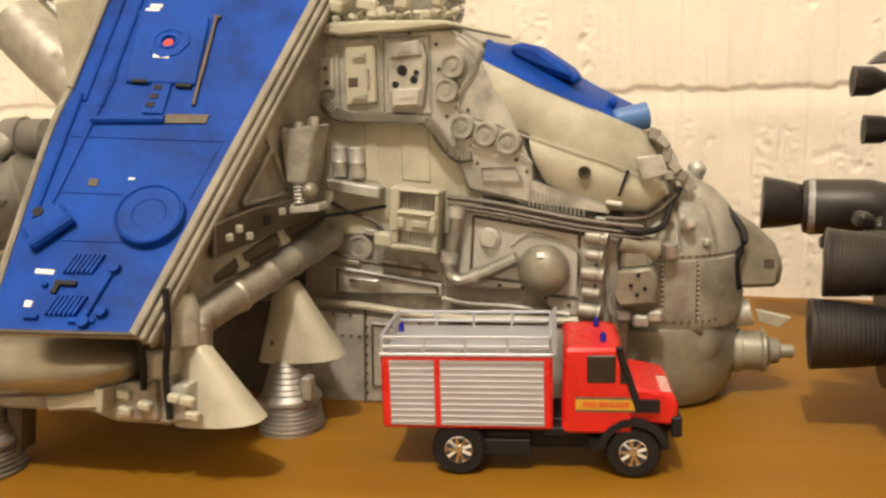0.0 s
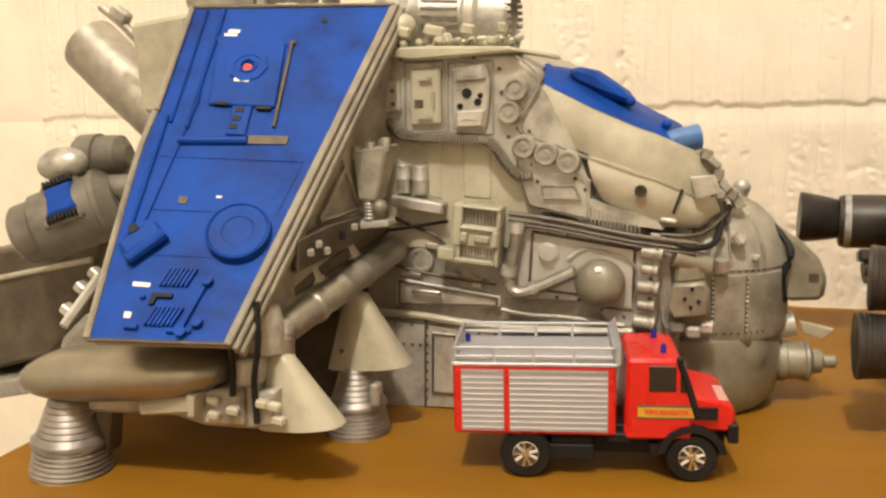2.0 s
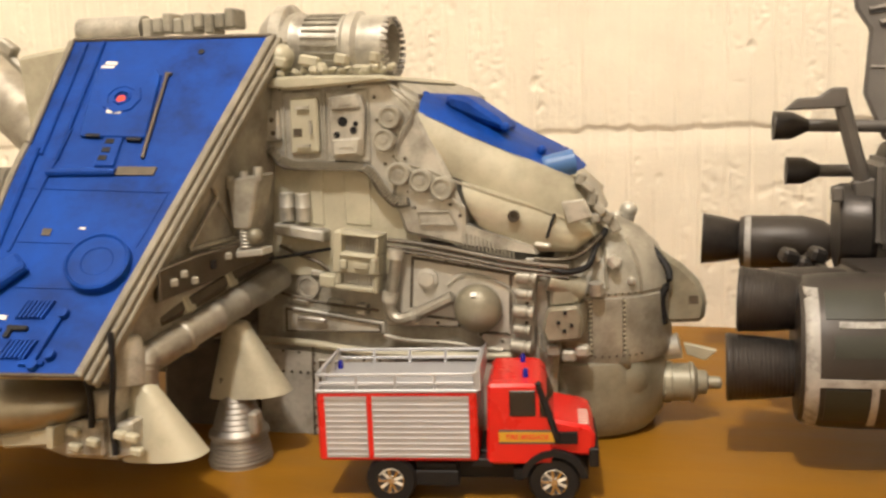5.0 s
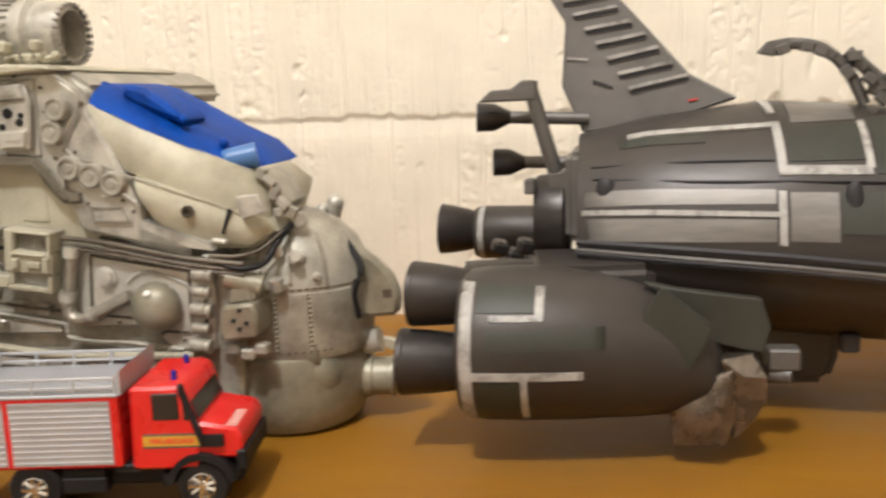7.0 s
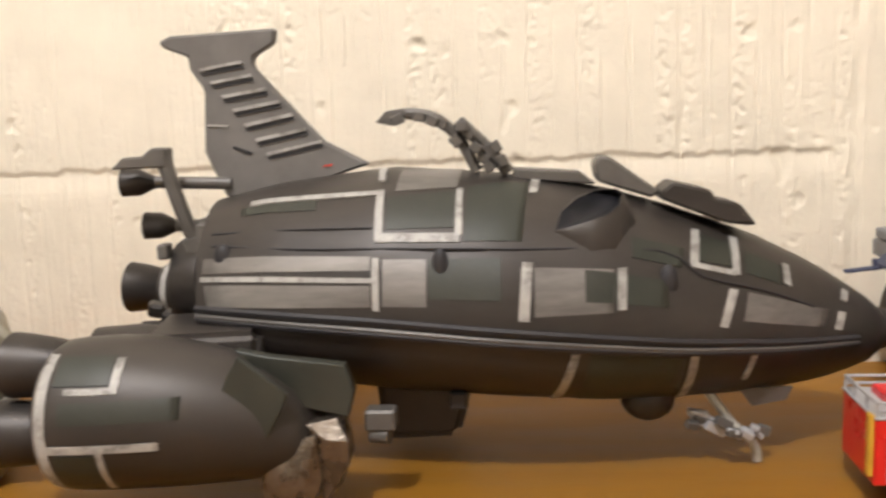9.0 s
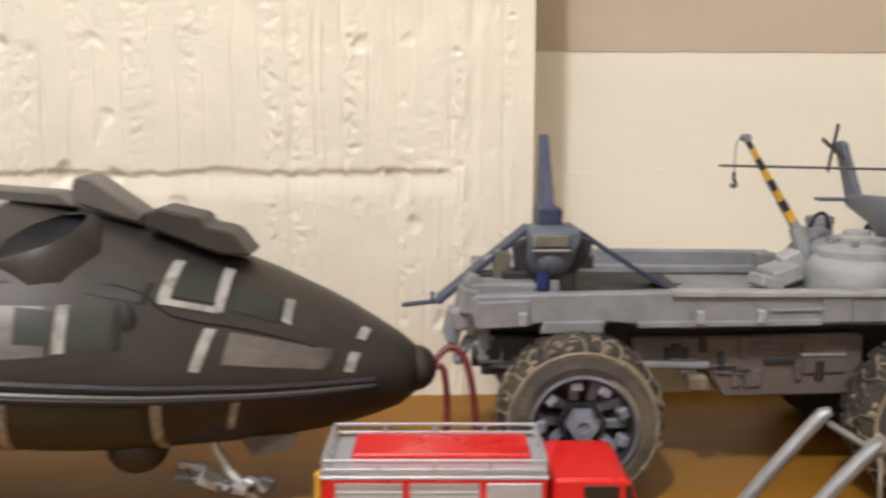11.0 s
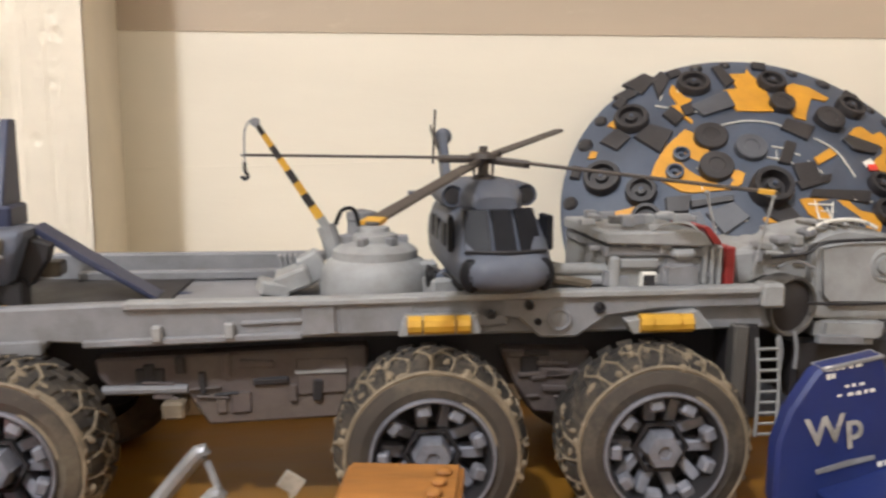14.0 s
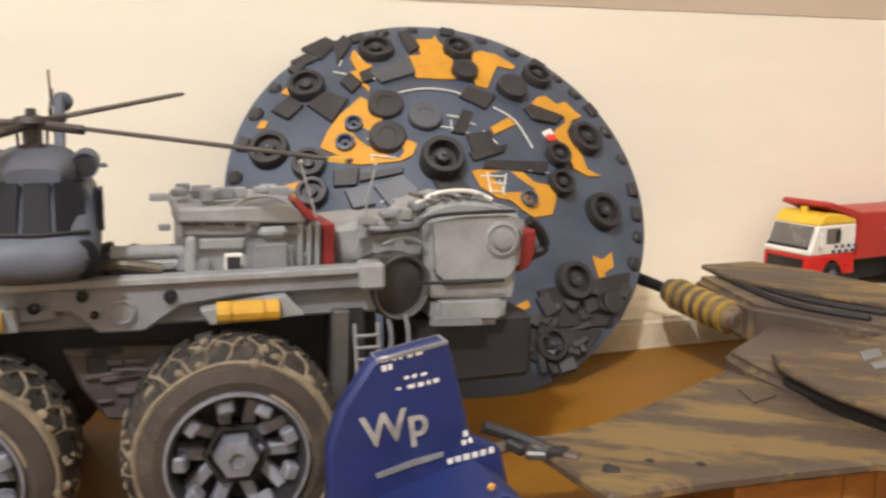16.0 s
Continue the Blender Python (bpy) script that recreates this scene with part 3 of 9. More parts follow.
fascia = part("fascia", slab(bmnew(), [(-0.1259, 0.1629), (-0.0644, 0.1625), (-0.0535, 0.1504), (-0.0416, 0.1288), (-0.032, 0.1073), (-0.032, 0.0904), (-0.059, 0.0961), (-0.0626, 0.1072), (-0.0714, 0.1133), (-0.0767, 0.1239), (-0.1181, 0.1253), (-0.1265, 0.133)], 0.296, HY + 0.11), M_silver, lander, "silver-grey instrument fascia", bevel=0.0015)
part("bay_wall", slab(bmnew(), [(-0.1406, 0.1342), (-0.0571, 0.1328), (-0.0522, 0.0778), (-0.143, 0.0757)], 0.3005, 0.34), M_cream, lander, "cream inner wall of an open bay")
for x0, x1 in ((-0.1055, -0.099), (-0.089, -0.076)):
    part("bay_panel", slab(bmnew(), [(x0, 0.100), (x1, 0.099), (x1, 0.128), (x0, 0.129)], 0.2998, 0.302), M_cream, lander, bevel=0.0006)
part("bay_lip", hose(bmnew(), [(-0.1224, 0.2955, 0.1347), (-0.1147, 0.2955, 0.1277), (-0.094, 0.2955, 0.127), (-0.0764, 0.2955, 0.1254), (-0.0691, 0.2955, 0.1165), (-0.063, 0.2955, 0.11), (-0.0564, 0.2955, 0.1105)], 0.0022, 10), M_drab, lander, "curved rounded lip over the bay")
part("bay_gasket", hose(bmnew(), [(-0.121, 0.2935, 0.1328), (-0.1138, 0.2935, 0.1264), (-0.0932, 0.2935, 0.1257), (-0.0762, 0.2935, 0.1241), (-0.0699, 0.2935, 0.1155), (-0.0632, 0.2935, 0.1088)], 0.0008, 6), M_umber, lander)
lip_pts = [Vector((x, 0.2930, z)) for x, z in [(-0.1204, 0.1353), (-0.1157, 0.1302), (-0.1073, 0.1274), (-0.0916, 0.1267), (-0.0758, 0.1261), (-0.0701, 0.1209), (-0.0652, 0.1136), (-0.061, 0.1107), (-0.0565, 0.1109)]]
for a, b in zip(lip_pts, lip_pts[1:]):
    n = max(2, round((b - a).length / 0.0013))
    for k in range(n):
        part("gasket_rib", box(bmnew(), a.lerp(b, (k + 0.5) / n), (0.0006, 0.0016, 0.0034), (0, -math.degrees(math.atan2(b.z - a.z, b.x - a.x)), 0)), M_edge, lander)
roof = bmnew()
slab(roof, [(-0.1236, 0.1631), (-0.1224, 0.1664), (-0.0986, 0.1664), (-0.0639, 0.165), (-0.0611, 0.1626), (-0.0886, 0.1613), (-0.109, 0.1606)], 0.289, 0.40)
for x, s in ((-0.112, 0.006), (-0.098, 0.009), (-0.083, 0.006), (-0.068, 0.004)):
    box(roof, (x, 0.292, 0.1725), (s, 0.006, 0.005), (0, 12, 8))
rr = random.Random(9)
for k in range(26):
    x = -0.1225 + 0.060 * k / 25
    box(roof, (x + rr.uniform(-0.001, 0.001), 0.2905 + rr.uniform(0, 0.012), 0.1668 + rr.uniform(0, 0.0025)), (rr.uniform(0.002, 0.006), rr.uniform(0.002, 0.005), rr.uniform(0.002, 0.005)), (rr.uniform(-25, 25), rr.uniform(-20, 20), rr.uniform(-30, 30)))
part("roof_edge", roof, M_cream, lander, "lumpy cream roof edge", bevel=0.0012)
part("roof", slab(bmnew(), [(-0.1263, 0.1649), (-0.0644, 0.1637), (-0.0511, 0.155), (-0.0511, 0.148), (-0.128, 0.1501)], 0.302, 0.43), M_grey, lander, bevel=0.003)
# instrument boxes and round knobs
for pts, m, d in (([(-0.1101, 0.1573), (-0.0965, 0.1573), (-0.0967, 0.1328), (-0.1107, 0.1321)], M_cream, 0.003), ([(-0.0909, 0.1566), (-0.076, 0.1575), (-0.0741, 0.1509), (-0.0751, 0.1392), (-0.0765, 0.1306), (-0.0901, 0.1303), (-0.0914, 0.1395)], M_silver, 0.004)):
    part("instrument_box", slab(bmnew(), pts, 0.296 - d, 0.298), m, lander, bevel=0.0009)
for pts in ([(-0.089, 0.1568), (-0.0763, 0.1578), (-0.0755, 0.1514), (-0.0889, 0.1509)], [(-0.0892, 0.1385), (-0.0762, 0.1387), (-0.0774, 0.1316), (-0.0889, 0.1313)]):
    part("instrument_cover", slab(bmnew(), pts, 0.2905, 0.293), M_silver, lander, bevel=0.0007)
for p, r in (((-0.0842, 0.292, 0.146), 0.0022), ((-0.0793, 0.292, 0.1421), 0.0016), ((-0.0873, 0.292, 0.1404), 0.0014), ((-0.0782, 0.292, 0.1449), 0.0012)):
    part("port", lathe(bmnew(), [(r, 0), (r, 0.0006), (r * 0.7, 0.0007), (0, 0.0003)], p, (0, -1, 0), 12), M_black, lander)
part("stencil", slab(bmnew(), [(-0.1084, 0.1437), (-0.1043, 0.1436), (-0.1044, 0.1402), (-0.1085, 0.1403)], 0.2926, 0.294), M_umber, lander)
for p in ((-0.0629, 0.296, 0.1471), (-0.066, 0.296, 0.1375), (-0.0598, 0.296, 0.1226), (-0.0501, 0.296, 0.1194), (-0.0407, 0.296, 0.116)):
    part("round_knob", lathe(bmnew(), [(0.0053, 0), (0.0051, 0.0036), (0.0046, 0.0044), (0.0038, 0.0044), (0.0035, 0.0036), (0.0020, 0.0036), (0.0016, 0.0040), (0, 0.0040)], p, (0, -1, 0), 22), M_grey, lander, "round silver knob")
part("access_panel", slab(bmnew(), [(-0.0525, 0.1057), (-0.0385, 0.1058), (-0.0356, 0.1001), (-0.0518, 0.1004)], 0.2948, 0.297), M_silver, lander, bevel=0.0005)
part("fascia_rail", hose(bmnew(), [(-0.063, 0.294, 0.1611), (-0.0523, 0.294, 0.1503), (-0.0607, 0.294, 0.1306), (-0.0311, 0.294, 0.1079)], 0.0006, 6), M_grey, lander)
# cream fairing with its blue back
def shell(name, edges, material, label="", bulge=0.004, depth=0.05):
    """A skin swelling between an upper and a lower edge, given station by station, closed behind."""
    rings = []
    for top, low in edges:
        top, low = Vector(top), Vector(low)
        ring = []
        for k in range(9):
            f = k / 8
            q = top.lerp(low, f)
            q.y -= bulge * (math.sin(math.pi * (0.12 + 0.80 * f)) - 0.35)
            ring.append(q)
        ring += [low + Vector((0, depth, 0)), top + Vector((0, depth, 0))]
        rings.append(ring)
    return part(name, loft(bmnew(), rings), material, lander, label, angle=50)


shell("fairing", (((-0.0516, 0.299, 0.1489), (-0.0624, 0.299, 0.1301)), ((-0.0415, 0.3, 0.1442), (-0.0475, 0.299, 0.1244)), ((-0.0312, 0.302, 0.1388), (-0.0319, 0.299, 0.1184)), ((-0.0116, 0.306, 0.1298), (-0.0121, 0.301, 0.1106)), ((0.01, 0.314, 0.1195), (0.0097, 0.306, 0.1014)), ((0.0186, 0.322, 0.1097), (0.0174, 0.312, 0.0977))), M_cream, "smooth cream fairing", 0.0035)
part("fairing_rim", hose(bmnew(), [(-0.0528, 0.2965, 0.1499), (-0.0633, 0.2965, 0.1302), (-0.0482, 0.2965, 0.1239), (-0.0329, 0.2965, 0.1176)], 0.0008, 6, 3), M_edge, lander)
shell("fairing_band", (((-0.0331, 0.2975, 0.1185), (-0.0304, 0.2985, 0.1056)), ((-0.027, 0.298, 0.1165), (-0.0267, 0.2995, 0.0992)), ((-0.0178, 0.299, 0.1131), (-0.0202, 0.301, 0.0948)), ((-0.004, 0.301, 0.1076), (-0.0012, 0.303, 0.0876)), ((0.0097, 0.305, 0.1018), (0.0134, 0.306, 0.087)), ((0.019, 0.311, 0.0978), (0.0214, 0.312, 0.093))), M_cream, "cream lower fairing band", 0.0035)
part("fairing_seam", hose(bmnew(), [(-0.0324, 0.296, 0.1184), (-0.0108, 0.2985, 0.1108), (0.0164, 0.305, 0.0995)], 0.0004, 6), M_cream, lander)
part("fairing_hole", lathe(bmnew(), [(0.0026, 0), (0.0026, 0.0016), (0.0017, 0.0016), (0.0015, -0.001), (0, -0.001)], (-0.0106, 0.298, 0.1036), (0, -1, 0), 14), M_umber, lander)
part("fairing_notch", slab(bmnew(), [(0.0055, 0.1041), (0.0066, 0.1039), (0.0032, 0.0936), (0.002, 0.0938)], 0.3005, 0.305), M_black, lander)
shell("blue_back", (((-0.0535, 0.314, 0.1573), (-0.0515, 0.2985, 0.1484)), ((-0.0442, 0.316, 0.1546), (-0.0414, 0.299, 0.144)), ((-0.0298, 0.318, 0.1464), (-0.031, 0.301, 0.1383)), ((-0.0132, 0.322, 0.1363), (-0.0115, 0.305, 0.1294)), ((0.0011, 0.326, 0.1286), (0.002, 0.311, 0.1231)), ((0.0098, 0.326, 0.1202), (0.0103, 0.3135, 0.119))), M_blue, "cobalt blue painted back", 0.003)
part("blue_hump", slab(bmnew(), [(-0.0442, 0.1539), (-0.0405, 0.1565), (-0.0327, 0.1545), (-0.0176, 0.144), (-0.0157, 0.1387), (-0.0302, 0.1443), (-0.042, 0.1495)], 0.310, 0.336), M_blue, lander, bevel=0.0022)
for q in ((-0.0165, 0.312, 0.1409), (-0.0018, 0.318, 0.1304), (-0.0534, 0.316, 0.1559)):
    part("blue_nub", ball(bmnew(), q, 0.0022, u=10, v=8), M_blue, lander)
part("blue_capsule", ball(cyl(bmnew(), (0.0012, 0.316, 0.1233), (0.0118, 0.32, 0.1249), 0.0048, 0.0056), (0.0012, 0.316, 0.1233), 0.0048), M_bluelite, lander, "pale blue capsule")
part("grey_patch", slab(bmnew(), [(0.0091, 0.1091), (0.0189, 0.1101), (0.0219, 0.1027), (0.0119, 0.0998)], 0.300, 0.3035), M_silver, lander, bevel=0.0004)
part("ribbed_vent", slab(bmnew(), [(-0.0319, 0.1001), (-0.0035, 0.0903), (-0.0011, 0.0872), (-0.0324, 0.0914)], 0.2975, 0.31), M_silver, lander)
for k in range(16):
    u = k / 15
    part("vent_rib", box(bmnew(), (-0.0365 + 0.0255 * u, 0.2972, 0.0945 - 0.0075 * u), (0.0006, 0.0012, 0.0078 * (1 - 0.6 * u))), M_grey, lander)
part("fairing_tail", slab(bmnew(), [(0.0122, 0.1192), (0.0184, 0.1148), (0.0243, 0.1031), (0.0187, 0.0996), (0.0134, 0.108)], 0.318, 0.345), M_grey, lander, bevel=0.001)
for k, (q, w, h, r) in enumerate((((0.0153, 0.316, 0.1174), 0.004, 0.005, 20), ((0.0186, 0.316, 0.1141), 0.006, 0.003, 40), ((0.02, 0.317, 0.1087), 0.004, 0.006, 15), ((0.0229, 0.318, 0.1043), 0.006, 0.004, 50), ((0.0257, 0.32, 0.1002), 0.005, 0.005, 30), ((0.0211, 0.318, 0.1004), 0.004, 0.004, 0), ((0.0286, 0.322, 0.0966), 0.006, 0.005, 65))):
    part("tail_fitting", box(bmnew(), q, (w, 0.006, h), (0, r, 10)), M_silver if k % 2 else M_grey, lander, bevel=0.0006)
def frame_of(pts, y, r, material, parent):
    """A raised beading round an outline in x and z."""
    for a, b in zip(pts, pts[1:] + pts[:1]):
        part("beading", hose(bmnew(), [(a[0], y, a[1]), (b[0], y, b[1])], r, 5, 1), material, parent)


frame_of([(-0.1136, 0.1599), (-0.0955, 0.1597), (-0.0958, 0.1297), (-0.1142, 0.1295)], 0.2955, 0.0006, M_grey, lander)
frame_of([(-0.0937, 0.1592), (-0.0734, 0.1594), (-0.0735, 0.1285), (-0.0943, 0.1283)], 0.2955, 0.0006, M_grey, lander)
frame_of([(-0.0523, 0.1059), (-0.0383, 0.1059), (-0.0355, 0.1002), (-0.0516, 0.1005)], 0.2945, 0.0005, M_grey, lander)
frame_of([(-0.1205, 0.0607), (-0.074, 0.0542), (-0.0741, 0.0509), (-0.1209, 0.05)], 0.2985, 0.0005, M_umber, lander)
frame_of([(-0.1043, 0.0363), (-0.0938, 0.0358), (-0.0945, 0.0079), (-0.1052, 0.0082)], 0.2970, 0.0005, M_umber, lander)
frame_of([(-0.0572, 0.0852), (-0.0128, 0.0785), (-0.0135, 0.052), (-0.0264, 0.0524), (-0.0317, 0.0572), (-0.059, 0.0596)], 0.2982, 0.0007, M_umber, lander)
part("fascia_tab", slab(bmnew(), [(-0.1225, 0.1524), (-0.1156, 0.1526), (-0.1156, 0.1387), (-0.1226, 0.1381)], 0.2930, 0.297), M_silver, lander, bevel=0.0007)
for q in [(-0.1187, 0.1479), (-0.1184, 0.142)]:
    part("tab_bolt", lathe(bmnew(), [(0.0011, 0), (0.0011, 0.0006), (0, 0.0007)], (q[0], 0.2929, q[1]), (0, -1, 0), 8), M_umber, lander)
for q, w, h in (((-0.1031, 0.2915, 0.1527), 0.0060, 0.0014), ((-0.1036, 0.2915, 0.1361), 0.0070, 0.0010), ((-0.0995, 0.2915, 0.144), 0.0012, 0.0060), ((-0.0821, 0.2905, 0.1535), 0.0060, 0.0008), ((-0.0825, 0.2905, 0.1351), 0.0064, 0.0008), ((-0.0552, 0.2945, 0.115), 0.0020, 0.0014), ((-0.0443, 0.2945, 0.1107), 0.0060, 0.0010), ((-0.0637, 0.2945, 0.1174), 0.0014, 0.0050)):
    part("fascia_strip", box(bmnew(), q, (w, 0.0010, h)), M_silver, lander)
bolts([(-0.0705, 0.156), (-0.0697, 0.1461), (-0.0684, 0.1354), (-0.0668, 0.127), (-0.0577, 0.1293), (-0.0566, 0.1149), (-0.038, 0.1089), (-0.0337, 0.1042), (-0.0542, 0.1077), (-0.1151, 0.1614), (-0.0996, 0.1613), (-0.0818, 0.1611)], 0.0008, 0.2956, lander)
bolts([(-0.0588, 0.0872), (-0.0501, 0.0856), (-0.0415, 0.084), (-0.0318, 0.0823), (-0.0222, 0.0806), (-0.0116, 0.0784), (-0.0058, 0.0743), (-0.0061, 0.0658), (-0.0065, 0.0572), (-0.0173, 0.0488), (-0.0269, 0.0513), (-0.0367, 0.0554), (-0.0465, 0.056), (-0.0578, 0.0565), (-0.0652, 0.08), (-0.0666, 0.0699)], 0.0008, 0.2984, lander)
bolts([(-0.0904, 0.038), (-0.0824, 0.0377), (-0.0746, 0.0376), (-0.0668, 0.0375), (-0.0591, 0.0374), (-0.0515, 0.0374), (-0.044, 0.0373), (-0.1315, 0.0411), (-0.1231, 0.0405), (-0.1148, 0.0401)], 0.0007, 0.2979, lander)
for q, w, h, d in (((-0.12, 0.3015, 0.0887), 0.006, 0.004, 0.002), ((-0.104, 0.3015, 0.0772), 0.007, 0.003, 0.002), ((-0.1262, 0.3015, 0.0727), 0.005, 0.006, 0.0015), ((-0.0963, 0.3015, 0.0631), 0.008, 0.004, 0.002), ((-0.0831, 0.3015, 0.061), 0.005, 0.005, 0.003), ((-0.1154, 0.3015, 0.0637), 0.010, 0.002, 0.0015), ((-0.0038, 0.3015, 0.0834), 0.006, 0.004, 0.003), ((0.0007, 0.3015, 0.0907), 0.007, 0.002, 0.002), ((-0.0748, 0.3015, 0.0818), 0.003, 0.012, 0.002)):
    part("hull_fitting", box(bmnew(), q, (w, d * 2, h), (0, 8, 0)), M_silver, lander, bevel=0.0006)
for pts, r in (([(-0.122, 0.2995, 0.0902), (-0.1135, 0.2985, 0.0866), (-0.1003, 0.2985, 0.0812), (-0.0952, 0.2985, 0.0715)], 0.0009), ([(-0.072, 0.2985, 0.0492), (-0.059, 0.2975, 0.0475), (-0.0414, 0.2975, 0.0471), (-0.0171, 0.2975, 0.0446)], 0.0012), ([(-0.1224, 0.2985, 0.0681), (-0.1033, 0.298, 0.0641), (-0.0743, 0.298, 0.0608)], 0.0008), ([(-0.0022, 0.296, 0.0855), (0.009, 0.298, 0.0848), (0.0167, 0.304, 0.0864), (0.0243, 0.312, 0.0932)], 0.0009), ([(-0.0008, 0.298, 0.0527), (0.0005, 0.298, 0.0454), (0.0096, 0.302, 0.0424)], 0.0010)):
    part("thin_pipe", hose(bmnew(), pts, r, 6), M_grey if r > 0.0009 else M_umber, lander)
# machinery panel with sphere and pipes
frame_pts = [(-0.0654, 0.0893), (-0.0025, 0.0794), (-0.0036, 0.0442), (-0.0222, 0.0437), (-0.032, 0.0545), (-0.071, 0.054)]
panel = part("machinery_panel", slab(bmnew(), frame_pts, 0.2985, HY + 0.01), M_panel, lander, "silver machinery panel", bevel=0.0008)
part("panel_frame", hose(bmnew(), [(-0.0599, 0.298, 0.0882), (-0.0023, 0.298, 0.0793)], 0.0014, 6, 2), M_silver, lander)
part("panel_frame", hose(bmnew(), [(-0.0414, 0.298, 0.0733), (-0.0329, 0.298, 0.0784), (-0.0162, 0.298, 0.074), (-0.0115, 0.298, 0.0669), (-0.0137, 0.298, 0.0521)], 0.0008, 6), M_silver, lander)
part("sphere_tank", ball(bmnew(), (-0.0272, 0.295, 0.0638), 0.0108, (1, 0.8, 1)), M_bone, lander, "round cream tank")
part("tank_mark", box(bmnew(), (-0.0270, 0.2880, 0.0712), (0.0026, 0.0006, 0.0022), (-38, 0, 0)), M_white, lander)
part("panel_knob", lathe(bmnew(), [(0.0046, 0), (0.0046, 0.0018), (0.0034, 0.0022), (0.0034, 0.0034), (0, 0.0036)], (-0.0501, 0.2985, 0.0762), (0, -1, 0), 20), M_panel, lander)
part("bent_pipe", hose(bmnew(), [(-0.0627, 0.294, 0.0902), (-0.0641, 0.294, 0.0808), (-0.0674, 0.294, 0.0644), (-0.0644, 0.294, 0.0587), (-0.0569, 0.294, 0.0598), (-0.0379, 0.294, 0.0687)], 0.0028, 10), M_tube, lander, "bent cream pipe")
for a, b in (((-0.063, 0.294, 0.0897), (-0.0635, 0.294, 0.0853)), ((-0.0665, 0.294, 0.0707), (-0.0673, 0.294, 0.0662)), ((-0.0569, 0.294, 0.0598), (-0.0543, 0.294, 0.0609))):
    part("pipe_collar", cyl(bmnew(), a, b, 0.0036), M_silver, lander)
for dz, r in ((0.0, 0.0012), (-0.0026, 0.0008), (-0.0044, 0.0006)):
    part("long_pipe", hose(bmnew(), [(x, y, z + dz) for x, y, z in ((-0.0669, 0.294, 0.0936), (-0.0455, 0.294, 0.091), (-0.0124, 0.294, 0.0849), (0.0125, 0.296, 0.0819))], r, 8), M_umber, lander)
# added filler slab, dark in place of the shadow behind the struts
part("hull_shade_core", span(bmnew(), (-0.245, 0.345, 0.012), (-0.150, 0.353, 0.085)), M_umber, lander, "added dark slab standing for the shadow under the hull")
# bracket with ribbed insets
def on_bracket(u0, u1, v0, v1, y0, y1):
    """A slab over a share of the slanted bracket's face."""
    def at(u, v):
        return (-0.0904 + 0.0212 * u - 0.0021 * v, 0.0985 - 0.0022 * u - 0.0262 * v)
    return slab(bmnew(), [at(u0, v0), at(u1, v0), at(u1, v1), at(u0, v1)], y0, y1)


br = part("ribbed_bracket", on_bracket(0.02, 0.99, 0.01, 0.99, 0.2935, 0.304), M_grey, lander, "cream bracket with ribbed insets")
for u0, u1, v0, v1, y0 in ((0, 0.20, 0, 0.70, 0.2885), (0.20, 1, 0, 0.06, 0.2885), (0.93, 1.0, 0.06, 0.34, 0.2885), (0.12, 1.0, 0.34, 0.70, 0.2895), (0.90, 1.0, 0.70, 1.0, 0.2892), (0.06, 0.90, 0.91, 1.0, 0.2892), (0.06, 0.18, 0.70, 0.91, 0.2892), (-0.32, 0.06, 0.78, 0.99, 0.2895), (0.16, 0.90, 0.36, 0.41, 0.2878), (0.86, 0.98, 0.40, 0.66, 0.2872)):
    part("bracket_bar", on_bracket(u0, u1, v0, v1, y0, 0.297), M_cream, br, bevel=0.0006)
for u0, u1, v0, v1 in ((0.22, 0.92, 0.09, 0.32), (0.20, 0.88, 0.72, 0.89)):
    for k in range(10):
        s = (u1 - u0) / 10
        part("inset_rib", on_bracket(u0 + s * (k + 0.25), u0 + s * (k + 0.75), v0, v1, 0.2922, 0.2945), M_silver, br)
part("latch", on_bracket(0.20, 0.34, 0.46, 0.62, 0.2868, 0.290), M_cream, br, bevel=0.0005)
part("latch", on_bracket(0.48, 0.80, 0.50, 0.60, 0.2880, 0.290), M_cream, br, bevel=0.0003)
part("cable", hose(bmnew(), [(-0.1455, 0.27, 0.0778), (-0.1302, 0.285, 0.0845), (-0.1181, 0.296, 0.0856), (-0.0953, 0.296, 0.0894)], 0.0008, 6), M_black, lander)
for p in ((-0.1191, 0.302, 0.082), (-0.1104, 0.302, 0.0704), (-0.104, 0.302, 0.085)):
    part("hull_boss", lathe(bmnew(), [(0.0062, 0), (0.0058, 0.0012), (0.0042, 0.0014), (0.004, 0.0004), (0.0026, 0.0008), (0, 0.001)], p, (0, -1, 0), 20), M_silver, lander)
part("ledge", slab(bmnew(), [(-0.121, 0.1015), (-0.0965, 0.0977), (-0.0971, 0.0926), (-0.1212, 0.0964)], 0.292, 0.305), M_silver, lander, bevel=0.0008)
for p in ((-0.1166, 0.2985, 0.1084), (-0.1088, 0.2985, 0.1079)):
    part("barrel", lathe(bmnew(), [(0.003, -0.0065), (0.0034, -0.0063), (0.0034, -0.0005), (0.0037, 0), (0.0034, 0.0005), (0.0034, 0.006), (0.003, 0.0065)], p, (0, 0, 1), 14), M_silver, lander)
part("hull_plate", slab(bmnew(), [(-0.1232, 0.0619), (-0.0723, 0.0553), (-0.0724, 0.0498), (-0.1237, 0.049)], 0.2995, HY + 0.01), M_silver, lander, bevel=0.0006)
part("grab_handle", hose(bmnew(), [(-0.1139, 0.298, 0.056), (-0.1113, 0.297, 0.0566), (-0.1018, 0.297, 0.056), (-0.1008, 0.298, 0.0553)], 0.0010, 6), M_steel, lander)
